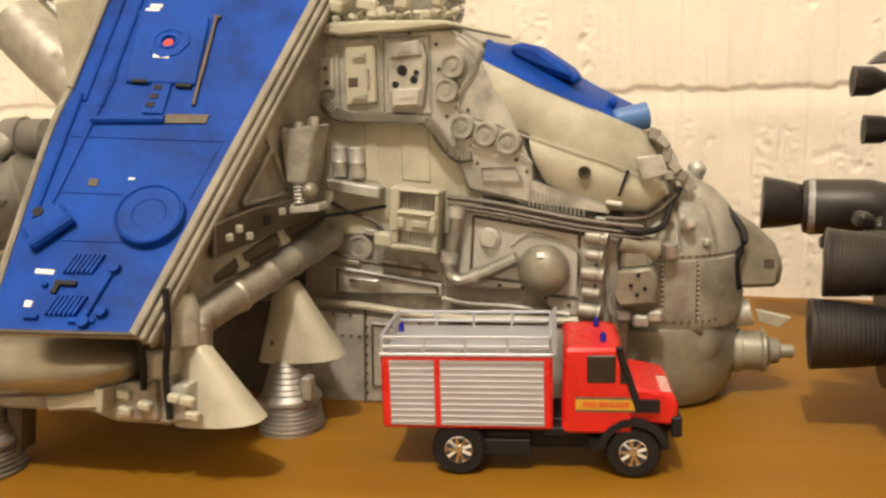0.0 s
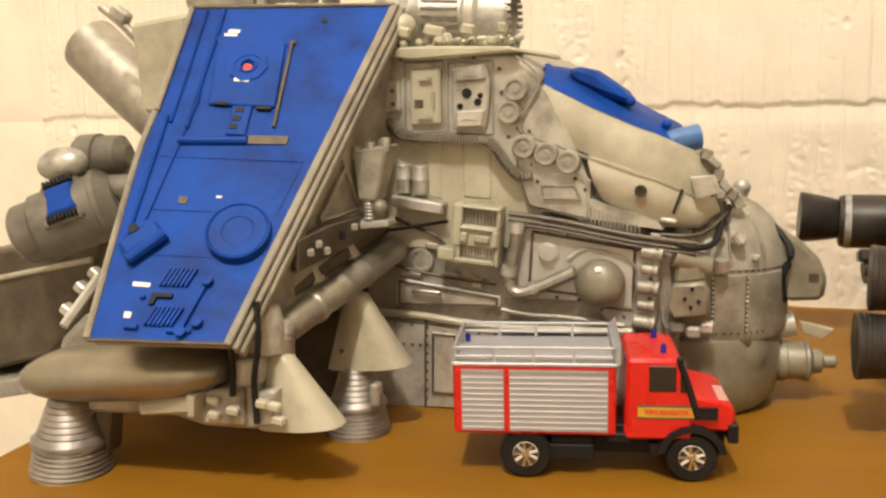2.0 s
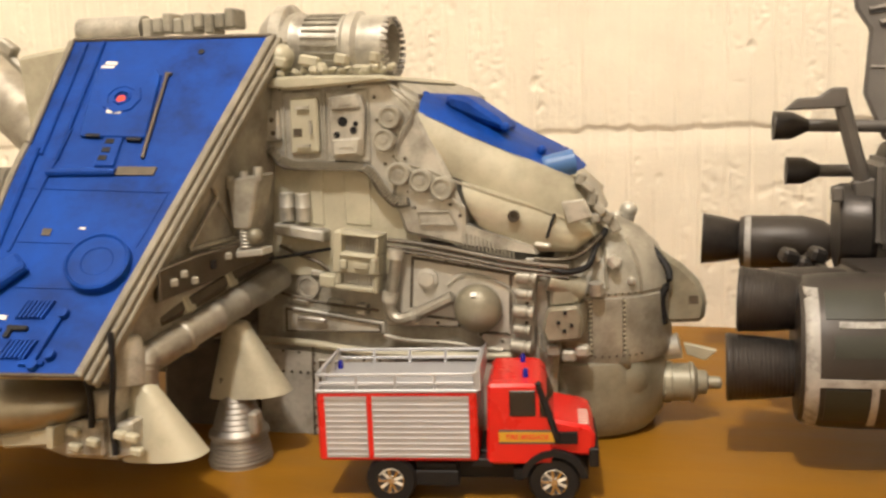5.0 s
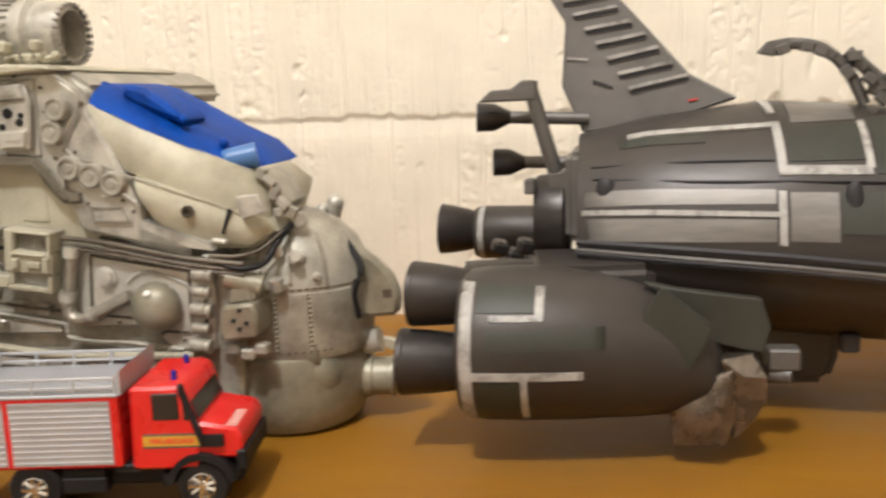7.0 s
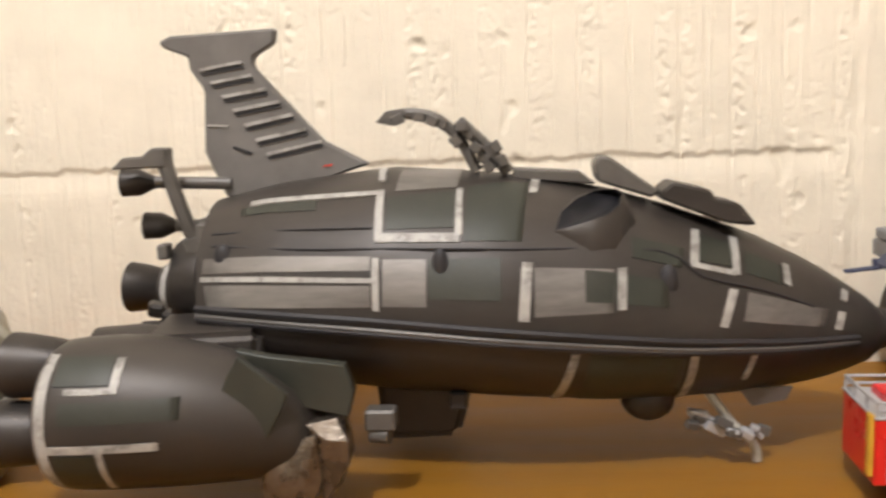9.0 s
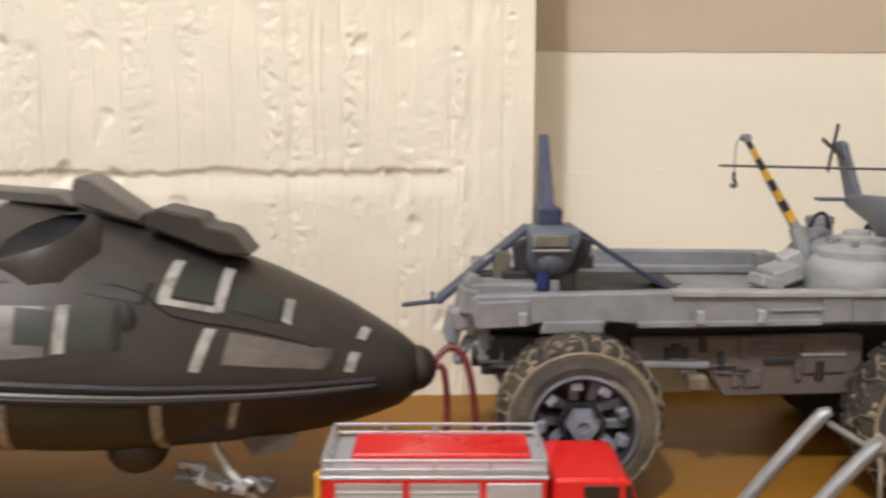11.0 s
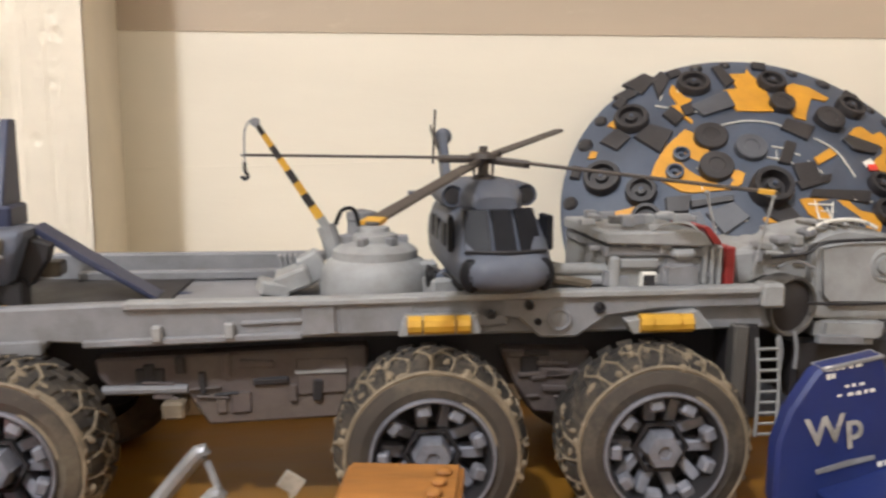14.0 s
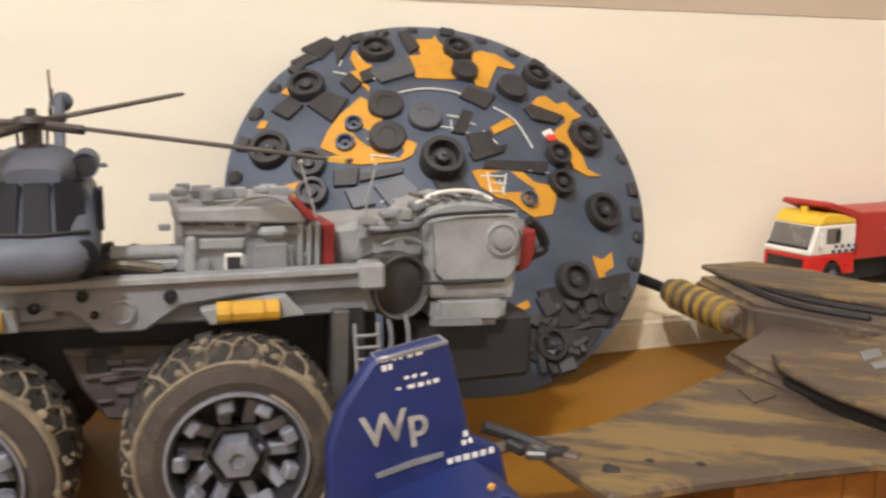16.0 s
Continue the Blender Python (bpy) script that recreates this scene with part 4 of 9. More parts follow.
bolts([(-0.1073, 0.0396), (-0.1074, 0.0353), (-0.1075, 0.031), (-0.1077, 0.0267), (-0.1078, 0.0223), (-0.108, 0.018), (-0.1081, 0.0136), (-0.1082, 0.0092), (-0.1084, 0.0048)], 0.0007, 0.2978, lander)
bolts([(-0.1287, 0.0308), (-0.1237, 0.0306), (-0.1192, 0.0306), (-0.1147, 0.0306), (-0.1109, 0.0305)], 0.0007, 0.2978, lander)
part("tub_seam", slab(bmnew(), [(-0.1084, 0.0429), (-0.1076, 0.0429), (-0.1089, -0.0005), (-0.1098, -0.0006)], 0.2974, 0.299), M_umber, lander)
part("tub_panel", slab(bmnew(), [(-0.1053, 0.0372), (-0.0931, 0.0368), (-0.0939, 0.007), (-0.1062, 0.0068)], 0.2973, 0.299), M_silver, lander, bevel=0.0004)
# clamp column and small tanks between the panel and the stern drum
for k, p in enumerate(((-0.0057, 0.297, 0.0774), (-0.0067, 0.297, 0.0702), (-0.0074, 0.297, 0.0624), (-0.0082, 0.297, 0.0546), (-0.0088, 0.297, 0.0471))):
    w, r = (0.0046, 0.0031) if k % 2 == 0 else (0.0036, 0.0023)
    part("clamp", lathe(bmnew(), [(r * 0.7, -w), (r, -w + 0.0006), (r, w * 0.35), (r * 0.86, w * 0.42), (r * 0.86, w * 0.62), (r * 1.05, w * 0.70), (r * 1.05, w), (r * 0.6, w + 0.0004)], (p[0], p[1] - 0.001, p[2]), (1, 0, -0.10), 18), M_grey, lander)
part("stern_box", slab(bmnew(), [(0.0033, 0.0648), (0.0164, 0.0665), (0.0185, 0.0618), (0.0176, 0.0517), (0.0035, 0.05), (0.0011, 0.055)], 0.292, 0.31), M_bone, lander, "cream box with square ports", bevel=0.0012)
part("stern_box_neck", slab(bmnew(), [(0.0043, 0.0744), (0.0143, 0.0752), (0.0168, 0.0652), (0.0035, 0.0637)], 0.296, 0.314), M_bone, lander, bevel=0.002)
for p in ((0.0084, 0.2918, 0.0591), (0.0113, 0.2918, 0.0635), (0.0139, 0.2918, 0.0581), (0.0108, 0.2918, 0.0556)):
    part("square_port", box(bmnew(), p, (0.0014, 0.0014, 0.0015)), M_black, lander)
part("stern_flask", cyl(bmnew(), (0.0035, 0.298, 0.0758), (0.0175, 0.302, 0.0715), 0.0042, 0.0050), M_bone, lander)
for p in ((0.0051, 0.298, 0.0457), (0.0176, 0.298, 0.0459), (0.012, 0.297, 0.0439)):
    part("stern_nub", box(bmnew(), p, (0.006, 0.006, 0.005)), M_silver, lander, bevel=0.001)
# stern drums, fin and motors
SX, SY = 0.0170, 0.3450
part("stern_drum", lathe(bmnew(), [(0.034, 0.036), (0.0352, 0.040), (0.0352, 0.0655), (0.0345, 0.066), (0.0345, 0.0672), (0.0350, 0.0678), (0.0335, 0.076), (0.0290, 0.085), (0.0215, 0.0925), (0.0125, 0.0975), (0.004, 0.0992), (0, 0.0995)], (SX, SY, 0), (0, 0, 1), 48), M_grey, lander, "riveted grey stern drum")
part("stern_pot", lathe(bmnew(), [(0.024, 0), (0.031, 0.0015), (0.0355, 0.008), (0.0372, 0.018), (0.0372, 0.030), (0.0362, 0.036), (0.033, 0.038)], (0.0125, 0.345, 0), (0, 0, 1), 44), M_bone, lander, "rounded cream stern pot")


def on_drum(a, z, r=0.0):
    rr = float(np.interp(z, (0.04, 0.0655, 0.076, 0.085, 0.0925), (0.0352, 0.0352, 0.0335, 0.0290, 0.0215))) + r
    return (SX + rr * math.cos(radians(a)), SY + rr * math.sin(radians(a)), z)


for a in (-86, -62):
    part("drum_seam", hose(bmnew(), [on_drum(a, z, -0.0006) for z in (0.040, 0.050, 0.0655)], 0.0010, 6, 2), M_umber, lander)
    for k in range(12):
        part("rivet", ball(bmnew(), on_drum(a, 0.0415 + 0.0021 * k, 0.0004), 0.00065, u=6, v=4), M_cream, lander)
for k in range(15):
    part("rivet", ball(bmnew(), on_drum(-118 + 5 * k, 0.0675, 0.0002), 0.00055, u=6, v=4), M_umber, lander)
    part("rivet", ball(bmnew(), on_drum(-118 + 5 * k, 0.0400, 0.0002), 0.00055, u=6, v=4), M_umber, lander)
for a, z0, z1 in ((-74, 0.070, 0.096), (-100, 0.071, 0.093), (-48, 0.068, 0.090)):
    part("drum_rib", hose(bmnew(), [on_drum(a, z0 + (z1 - z0) * k / 3, 0.0003) for k in range(4)], 0.0009, 6), M_edge, lander)
for a, z, w, h in ((-80, 0.0700, 0.0050, 0.0036), (-66, 0.0810, 0.0040, 0.0045), (-100, 0.0760, 0.006, 0.003), (-56, 0.0730, 0.003, 0.003), (-110, 0.084, 0.007, 0.004), (-90, 0.088, 0.004, 0.004)):
    part("drum_fitting", box(bmnew(), on_drum(a, z, 0.001), (w, 0.004, h), (0, 12, a + 90)), M_silver, lander, bevel=0.0007)
part("pot_drum", cyl(bmnew(), (0.013, 0.32, 0.0368), (0.0353, 0.32, 0.039), 0.0060, 0.0066), M_bone, lander, "lying drum on the pot rim")
part("pot_drum_end", lathe(bmnew(), [(0.0070, -0.0006), (0.0070, 0.0006), (0.0060, 0.0012), (0.0015, 0.0012), (0.001, 0.0006), (0, 0.0006)], (0.0355, 0.32, 0.039), (1, -0.25, 0.02), 24), M_bone, lander)
part("pot_shoulder", ball(bmnew(), (0.030, 0.328, 0.028), 0.014, (1, 1, 1.15)), M_bone, lander)
part("fin", slab(bmnew(), [(0.025, 0.0974), (0.0304, 0.0962), (0.0423, 0.0866), (0.0569, 0.0766), (0.0643, 0.0691), (0.0679, 0.0604), (0.0665, 0.0505), (0.0513, 0.0493), (0.0463, 0.0536), (0.039, 0.0756)], 0.337, 0.344), M_bone, lander, "swept cream tail fin", bevel=0.0022)
part("fin_stencil", slab(bmnew(), [(0.0599, 0.0626), (0.0641, 0.0628), (0.0642, 0.059), (0.0601, 0.0588)], 0.3366, 0.338), M_umber, lander)
part("black_hose", hose(bmnew(), [(0.0333, 0.345, 0.0923), (0.0443, 0.338, 0.0838), (0.0518, 0.332, 0.0736), (0.0486, 0.33, 0.0626), (0.0498, 0.332, 0.0508)], 0.0016, 8), M_black, lander)
part("black_hose", hose(bmnew(), [(0.0023, 0.296, 0.0821), (0.0114, 0.296, 0.08), (0.0195, 0.302, 0.0815), (0.0222, 0.31, 0.0887), (0.0254, 0.32, 0.0946)], 0.0014, 8), M_black, lander)
part("top_valve", ball(ball(cyl(bmnew(), (0.0282, 0.366, 0.0888), (0.0305, 0.366, 0.097), 0.004), (0.031, 0.366, 0.0983), 0.0042), (0.0259, 0.362, 0.0955), 0.0032), M_silver, lander)
for a, b, r in (((0.0226, 0.305, 0.0739), (0.0227, 0.306, 0.0689), 0.003), ((0.0279, 0.31, 0.084), (0.0307, 0.31, 0.0805), 0.0025), ((0.0199, 0.31, 0.0898), (0.0223, 0.312, 0.0824), 0.002)):
    part("stern_fitting", cyl(bmnew(), a, b, r, seg=10), M_silver, lander)
mot = (0.0477, 0.345, 0.0197)
part("stern_motor", lathe(bmnew(), [(0.009, 0), (0.0098, 0.001), (0.0098, 0.004), (0.0088, 0.0045), (0.0088, 0.012), (0.0096, 0.0125), (0.0096, 0.014), (0.006, 0.016), (0.0055, 0.02), (0.003, 0.021), (0.003, 0.026), (0.0015, 0.027)], mot, (1, 0.1, 0), 20), M_bone, lander, "small cream stern motor")
part("stern_vane", slab(bmnew(), [(0.0574, 0.0389), (0.0724, 0.0358), (0.0672, 0.031), (0.0588, 0.0337)], 0.343, 0.347), M_cream, lander, bevel=0.0004)
part("stern_pipe", cyl(bmnew(), (0.0479, 0.345, 0.0357), (0.0558, 0.345, 0.0375), 0.0055, 0.006), M_silver, lander)
# roof engine
en = bmnew()
part("roof_engine", lathe(en, [(0.009, 0), (0.0145, 0.001), (0.0165, 0.008), (0.0150, 0.012), (0.0145, 0.013), (0.0145, 0.032), (0.0165, 0.034), (0.0165, 0.038), (0.0145, 0.040), (0.0145, 0.050), (0.0138, 0.053), (0.0105, 0.053), (0.0095, 0.044), (0, 0.044)], (-0.1236, 0.322, 0.1814), (1, 0.02, -0.05), 32), M_silver, lander, "silver roof engine with a notched mouth")
ex0 = (-0.1236, 0.322, 0.1814)
for k in range(26):
    a = 2 * math.pi * k / 26
    part("engine_rib", box(bmnew(), (ex0[0] + 0.0225, ex0[1] + 0.0147 * math.cos(a), ex0[2] - 0.0011 + 0.0147 * math.sin(a)), (0.017, 0.0009, 0.0009), (math.degrees(a), 2.8, 0)), M_grey, lander)
    part("mouth_tooth", box(bmnew(), (ex0[0] + 0.0535, ex0[1] + 0.0128 * math.cos(a), ex0[2] - 0.0026 + 0.0128 * math.sin(a)), (0.0032, 0.0015, 0.0018), (math.degrees(a), 0, 0)), M_steel, lander)
part("engine_ball", ball(bmnew(), (-0.114, 0.296, 0.1751), 0.0062), M_cream, lander)
part("engine_cowl", lathe(bmnew(), [(0.004, -0.008), (0.011, -0.006), (0.0175, 0.002), (0.0175, 0.008), (0.012, 0.011)], (-0.128, 0.325, 0.1839), (1, 0, 0), 24), M_silver, lander)
tp = (-0.2268, 0.31, 0.1944)
part("roof_duct", cyl(bmnew(), (tp[0], tp[1], tp[2]), (tp[0] + 0.036, tp[1], tp[2] - 0.001), 0.0065), M_silver, lander)
for k in range(9):
    part("roof_block", box(bmnew(), (tp[0] + 0.04 + 0.0055 * k, tp[1], tp[2] - 0.0012 + 0.0009 * (k % 3)), (0.005, 0.012, 0.009 - 0.002 * (k % 2))), M_grey, lander, bevel=0.0008)

# wing: a wedge under the blue panel
WP = axes((-0.1783, 0.1762, 0.0715), (0.98254, 0.13852, -0.12421), (0, 0.66761, 0.74451))


def up(u, v, d=0.0):
    return WP @ Vector((u, v, d))


def on_wing(name, pts, d0, d1, material, label="", bevel=0.0):
    return part(name, prism(bmnew(), pts, d1 - d0, WP @ Matrix.Translation((0, 0, d0))), material, wing, label, bevel)


def rect(u, v, w, h, a=0.0):
    c, s = math.cos(radians(a)), math.sin(radians(a))
    return [(u + x * c - y * s, v + x * s + y * c) for x, y in ((-w / 2, -h / 2), (w / 2, -h / 2), (w / 2, h / 2), (-w / 2, h / 2))]


wb = bmnew()
for p in (up(-0.0105, -0.0105, -0.001), up(0.0388, -0.0045, -0.001), up(0.0625, 0.162, -0.001), up(-0.025, 0.1495, -0.001), up(-0.0105, -0.0105, -0.006), up(0.0388, -0.0045, -0.006), (-0.128, 0.312, 0.064), (-0.118, 0.312, 0.183), (-0.215, 0.312, 0.183), (-0.235, 0.312, 0.064)):
    wb.verts.new(p)
bmesh.ops.convex_hull(wb, input=wb.verts)
part("wing_wedge", wb, M_grey, lander, "grey wedge under the wing panel")
wing = part("wing_panel", prism(bmnew(), [(-0.0107, -0.0109), (0.0389, -0.0049), (0.0628, 0.1622), (-0.0254, 0.1498), (-0.0212, 0.0909), (-0.0205, 0.064)], 0.003, WP @ Matrix.Translation((0, 0, -0.003))), M_blue, lander, "cobalt blue wing panel with raised details")
on_wing("edge_strip", [(0.0372, -0.0060), (0.0402, -0.0060), (0.0648, 0.1635), (0.0614, 0.1635)], -0.003, 0.0007, M_edge, "worn grey edge strip", 0.0005)
on_wing("edge_strip", [(0.0402, -0.0062), (0.0424, -0.0062), (0.0672, 0.1635), (0.0648, 0.1635)], -0.006, -0.0012, M_edge, bevel=0.0005)
on_wing("edge_strip", [(0.0424, -0.0062), (0.0440, -0.0062), (0.0690, 0.1635), (0.0672, 0.1635)], -0.008, -0.0034, M_edge, bevel=0.0005)
part("edge_rail", hose(bmnew(), [up(-0.0115, -0.011, 0), up(-0.0212, 0.064, 0), up(-0.0222, 0.0909, 0)], 0.0014, 8), M_edge, wing)
part("edge_rail", hose(bmnew(), [up(-0.0215, 0.0909, 0.001), up(-0.0255, 0.148, 0.001)], 0.0013, 8), M_edge, wing)
part("edge_rail", hose(bmnew(), [up(-0.0255, 0.150, 0), up(0.063, 0.1625, 0)], 0.0011, 8), M_umber, wing)
part("edge_rail", hose(bmnew(), [up(-0.011, -0.0115, 0), up(0.039, -0.0055, 0)], 0.0008, 8), M_umber, wing)
part("disc_boss", lathe(bmnew(), [(0.0122, 0), (0.0122, 0.0036), (0.0114, 0.0040), (0.0108, 0.0033), (0.0062, 0.0033), (0.0058, 0.0030), (0, 0.0030)], (0.030, 0.0385, 0), (0, 0, 1), 36, WP), M_blue, wing)
on_wing("raised_box", [(-0.0077, 0.1317), (0.0218, 0.1338), (0.027, 0.0988), (-0.0011, 0.0965)], 0, 0.0016, M_blue, bevel=0.0006)
on_wing("raised_box", [(-0.0108, 0.1345), (0.0185, 0.137), (0.0215, 0.1325), (-0.0075, 0.1300)], 0, 0.0008, M_blue, bevel=0.0003)
part("target_ring", lathe(bmnew(), [(0.0088, 0.0016), (0.0086, 0.0022), (0.0062, 0.0022), (0.0060, 0.0018), (0.0042, 0.0018), (0.0040, 0.0024), (0.0031, 0.0024), (0.0029, 0.0016)], (0.0096, 0.1185, 0), (0, 0, 1), 8, WP), M_blue, wing)
part("red_dot", lathe(bmnew(), [(0.0019, 0.0016), (0.0019, 0.0022), (0, 0.0022)], (0.0098, 0.1175, 0), (0, 0, 1), 14, WP), M_reddot, wing, "red dot")
for u, v, w, h in ((0.0073, 0.1108, 0.0028, 0.0026), (0.0108, 0.1110, 0.0028, 0.0026), (-0.0030, 0.1383, 0.0052, 0.0018), (-0.0038, 0.1352, 0.0058, 0.0030), (0.0006, 0.0125, 0.0066, 0.0018), (-0.0001, 0.0, 0.0026, 0.0024), (0.0171, 0.0536, 0.0022, 0.0010)):
    on_wing("white_mark", rect(u, v, w, h, 3), 0.0016 if v in (0.1108, 0.1110) else 0.0001, 0.0020 if v in (0.1108, 0.1110) else 0.0004, M_white)
on_wing("stencil", rect(0.0036, 0.0502, 0.0036, 0.0032, 3), 0.0001, 0.0004, M_umber)
on_wing("slot_box", rect(0.0140, 0.0905, 0.0082, 0.0150, 5), 0, 0.0012, M_blue, bevel=0.0004)
for v in (0.0955, 0.0910, 0.0868):
    on_wing("slot", rect(0.0128, v, 0.0034, 0.0024, 5), 0.0012, 0.0015, M_black)
for u in (0.0045, 0.0225):
    on_wing("slot", rect(u, 0.0975, 0.006, 0.0014, 4), 0.0002, 0.0018, M_black)
part("cross_bar", hose(bmnew(), [up(-0.0075, 0.0772, 0.001), up(0.0205, 0.0810, 0.001)], 0.0016, 8), M_blue, wing)
on_wing("grey_tab", [(0.0200, 0.0795), (0.0362, 0.0815), (0.0364, 0.0855), (0.0203, 0.0838)], 0, 0.0007, M_umber, "bare grey metal tab")
part("thin_bar", hose(bmnew(), [up(0.0243, 0.134, 0.001), up(0.0290, 0.0890, 0.001)], 0.0008, 6), M_umber, wing)
part("thin_bar", hose(bmnew(), [up(0.0233, 0.1345, 0.001), up(0.0262, 0.1345, 0.001)], 0.0007, 6), M_umber, wing)
for a, b, w in (((-0.0110, 0.1500), (-0.0065, 0.084), 0.0011), ((-0.0185, 0.148), (-0.0140, 0.086), 0.0009), ((-0.0165, 0.089), (-0.0120, 0.030), 0.0012), ((-0.0062, 0.100), (-0.0078, 0.040), 0.0006)):
    part("spar", hose(bmnew(), [up(*a, 0.0004), up(*b, 0.0004)], w, 8), M_blue, wing)
part("rim_hole", lathe(bmnew(), [(0.0015, 0), (0.0015, 0.0004), (0, 0.0002)], (0.0346, 0.1494, 0), (0, 0, 1), 10, WP), M_black, wing)
on_wing("gadget", rect(-0.0052, 0.0300, 0.0165, 0.0085, 48), 0, 0.0042, M_blue, bevel=0.0015)
part("gadget_hole", lathe(bmnew(), [(0.0020, 0.0042), (0.0020, 0.0046), (0.0011, 0.0046), (0, 0.0040)], (-0.0088, 0.0330, 0), (0, 0, 1), 12, WP), M_black, wing)
part("gadget_roll", hose(bmnew(), [up(-0.0072, 0.0205, 0.0025), up(0.0030, 0.0335, 0.0025)], 0.0024, 10), M_blue, wing)
for v in (0.0165, 0.0005):
    for k in range(7):
        on_wing("grille_bar", rect(0.0085 + 0.0016 * k, v + 0.0002 * k, 0.0009, 0.0078, -14), 0, 0.0016, M_blue)
on_wing("gun_part", rect(0.0100, 0.0090, 0.0075, 0.0016, 5), 0, 0.0016, M_black)
on_wing("gun_part", rect(0.0072, 0.0070, 0.0018, 0.0042, -8), 0, 0.0014, M_black)
for u, v, w, h, a in ((0.0225, 0.0065, 0.0018, 0.017, -10), (0.0205, -0.0035, 0.009, 0.0018, 8), (0.0030, -0.0045, 0.005, 0.0020, 5), (0.0030, 0.0075, 0.002, 0.0016, 0)):
    on_wing("gadget_bar", rect(u, v, w, h, a), 0, 0.0016, M_blue, bevel=0.0003)
for u, v in ((0.0245, 0.0170), (0.0260, 0.0005), (0.0215, -0.0040)):
    part("gadget_boss", lathe(bmnew(), [(0.0022, 0), (0.002, 0.0024), (0, 0.0026)], (u, v, 0), (0, 0, 1), 12, WP), M_blue, wing)
for pts in ([(-0.016, 0.0688), (0.0455, 0.0742), (0.0455, 0.0746), (-0.016, 0.0692)], [(-0.011, 0.0440), (0.016, 0.0465), (0.016, 0.0469), (-0.011, 0.0444)], [(0.0405, 0.048), (0.0412, 0.048), (0.0450, 0.073), (0.0443, 0.073)], [(-0.0055, 0.0245), (0.036, 0.0285), (0.036, 0.0289), (-0.0055, 0.0249)]):
    on_wing("panel_seam", pts, 0.0001, 0.00035, M_blue)
# struts, bottle and exhaust pipe under the wing
for a, b in (((-0.1261, 0.2478, 0.1263), (-0.1275, 0.2713, 0.0984)), ((-0.1266, 0.2552, 0.1167), (-0.1303, 0.2369, 0.0979)), ((-0.1304, 0.2369, 0.0974), (-0.1274, 0.2734, 0.0981)), ((-0.1259, 0.2492, 0.1269), (-0.1306, 0.2279, 0.1015)), ((-0.1274, 0.2758, 0.0964), (-0.1326, 0.215, 0.0931)), ((-0.1282, 0.2817, 0.0858), (-0.1338, 0.2182, 0.0809))):
    part("strut", hose(bmnew(), [a, b], 0.0011, 6), M_grey, lander)
eb = [Vector(q) for q in [(-0.1325, 0.2149, 0.0937), (-0.1303, 0.2393, 0.0959), (-0.1275, 0.2759, 0.0959), (-0.1282, 0.2816, 0.0863), (-0.1314, 0.2459, 0.083), (-0.1339, 0.2161, 0.0813)]]
bx = bmnew()
for q in eb:
    bx.verts.new(q), bx.verts.new(q + Vector((0.0045, -0.0025, 0)))
bmesh.ops.convex_hull(bx, input=bx.verts)
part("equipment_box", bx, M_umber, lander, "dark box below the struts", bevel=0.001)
ew = Vector((-0.1303, 0.2487, 0.0904)) + Vector((0.0050, -0.0028, 0))
part("box_window", box(bmnew(), ew, (0.0022, 0.0022, 0.0034), (0, 0, 55)), M_black, lander)
for q in [(-0.1318, 0.2296, 0.0898), (-0.1326, 0.2236, 0.0875), (-0.1292, 0.259, 0.0922), (-0.1285, 0.2679, 0.0928), (-0.1317, 0.2365, 0.086)]:
    part("box_boss", box(bmnew(), Vector(q) + Vector((0.0048, -0.0026, 0)), (0.003, 0.003, 0.003), (0, 0, 50)), M_grey, lander, bevel=0.0005)
rp = bmnew()
for x, z in [(-0.1263, 0.1237), (-0.1101, 0.1259), (-0.1169, 0.1021), (-0.1246, 0.1027)]:
    rp.verts.new((x, 0.262, z)), rp.verts.new((x, 0.276, z))
bmesh.ops.convex_hull(rp, input=rp.verts)
part("rocket_pack", rp, M_grey, lander, "grey tapered rocket pack", bevel=0.001)
for k in range(5):
    part("rocket_tube", lathe(bmnew(), [(0.0019, -0.004), (0.0019, 0.0016), (0.0013, 0.0016), (0.0012, 0.0004), (0, 0.0004)], (-0.1248 + 0.0033 * k, 0.264 + 0.005 * (k % 2), 0.1235 + 0.0009 * k), (0.08, 0, 1), 12), M_silver, lander)
for k in range(6):
    part("pack_coil", lathe(bmnew(), [(0.0022, 0), (0.0027, 0.0006), (0.0022, 0.0012)], (-0.1204, 0.265, 0.0944 + 0.0015 * k), (0, 0, 1), 12), M_silver, lander)
part("pack_ball", ball(bmnew(), (-0.1158, 0.265, 0.0993), 0.0036), M_bone, lander)
part("pack_ledge", box(bmnew(), (-0.1182, 0.268, 0.0923), (0.013, 0.010, 0.003), (0, -6, 0)), M_silver, lander, bevel=0.0005)
p0, p1 = Vector((-0.1349, 0.212, 0.06)), Vector((-0.1212, 0.296, 0.0764))
pd = p1 - p0
part("exhaust_pipe", lathe(bmnew(), [(0.0056, 0)] + [(r, pd.length * f) for f, r in ((0.02, 0.006), (0.20, 0.006), (0.21, 0.0068), (0.24, 0.0068), (0.25, 0.0060), (0.43, 0.0062), (0.44, 0.0067), (0.46, 0.0067), (0.47, 0.0062), (0.62, 0.0062), (0.63, 0.0067), (0.65, 0.0067), (0.66, 0.0062))] + [(0.0062, pd.length), (0, pd.length)], p0, pd, 20), M_tube, lander, "banded silver exhaust pipe")
part("pipe_elbow", hose(bmnew(), [p0 + pd * 0.03, p0 - pd * 0.03, p0 - pd * 0.05 + Vector((0, 0, -0.006)), p0 - pd * 0.05 + Vector((0, 0, -0.013))], 0.0054, 12), M_tube, lander)
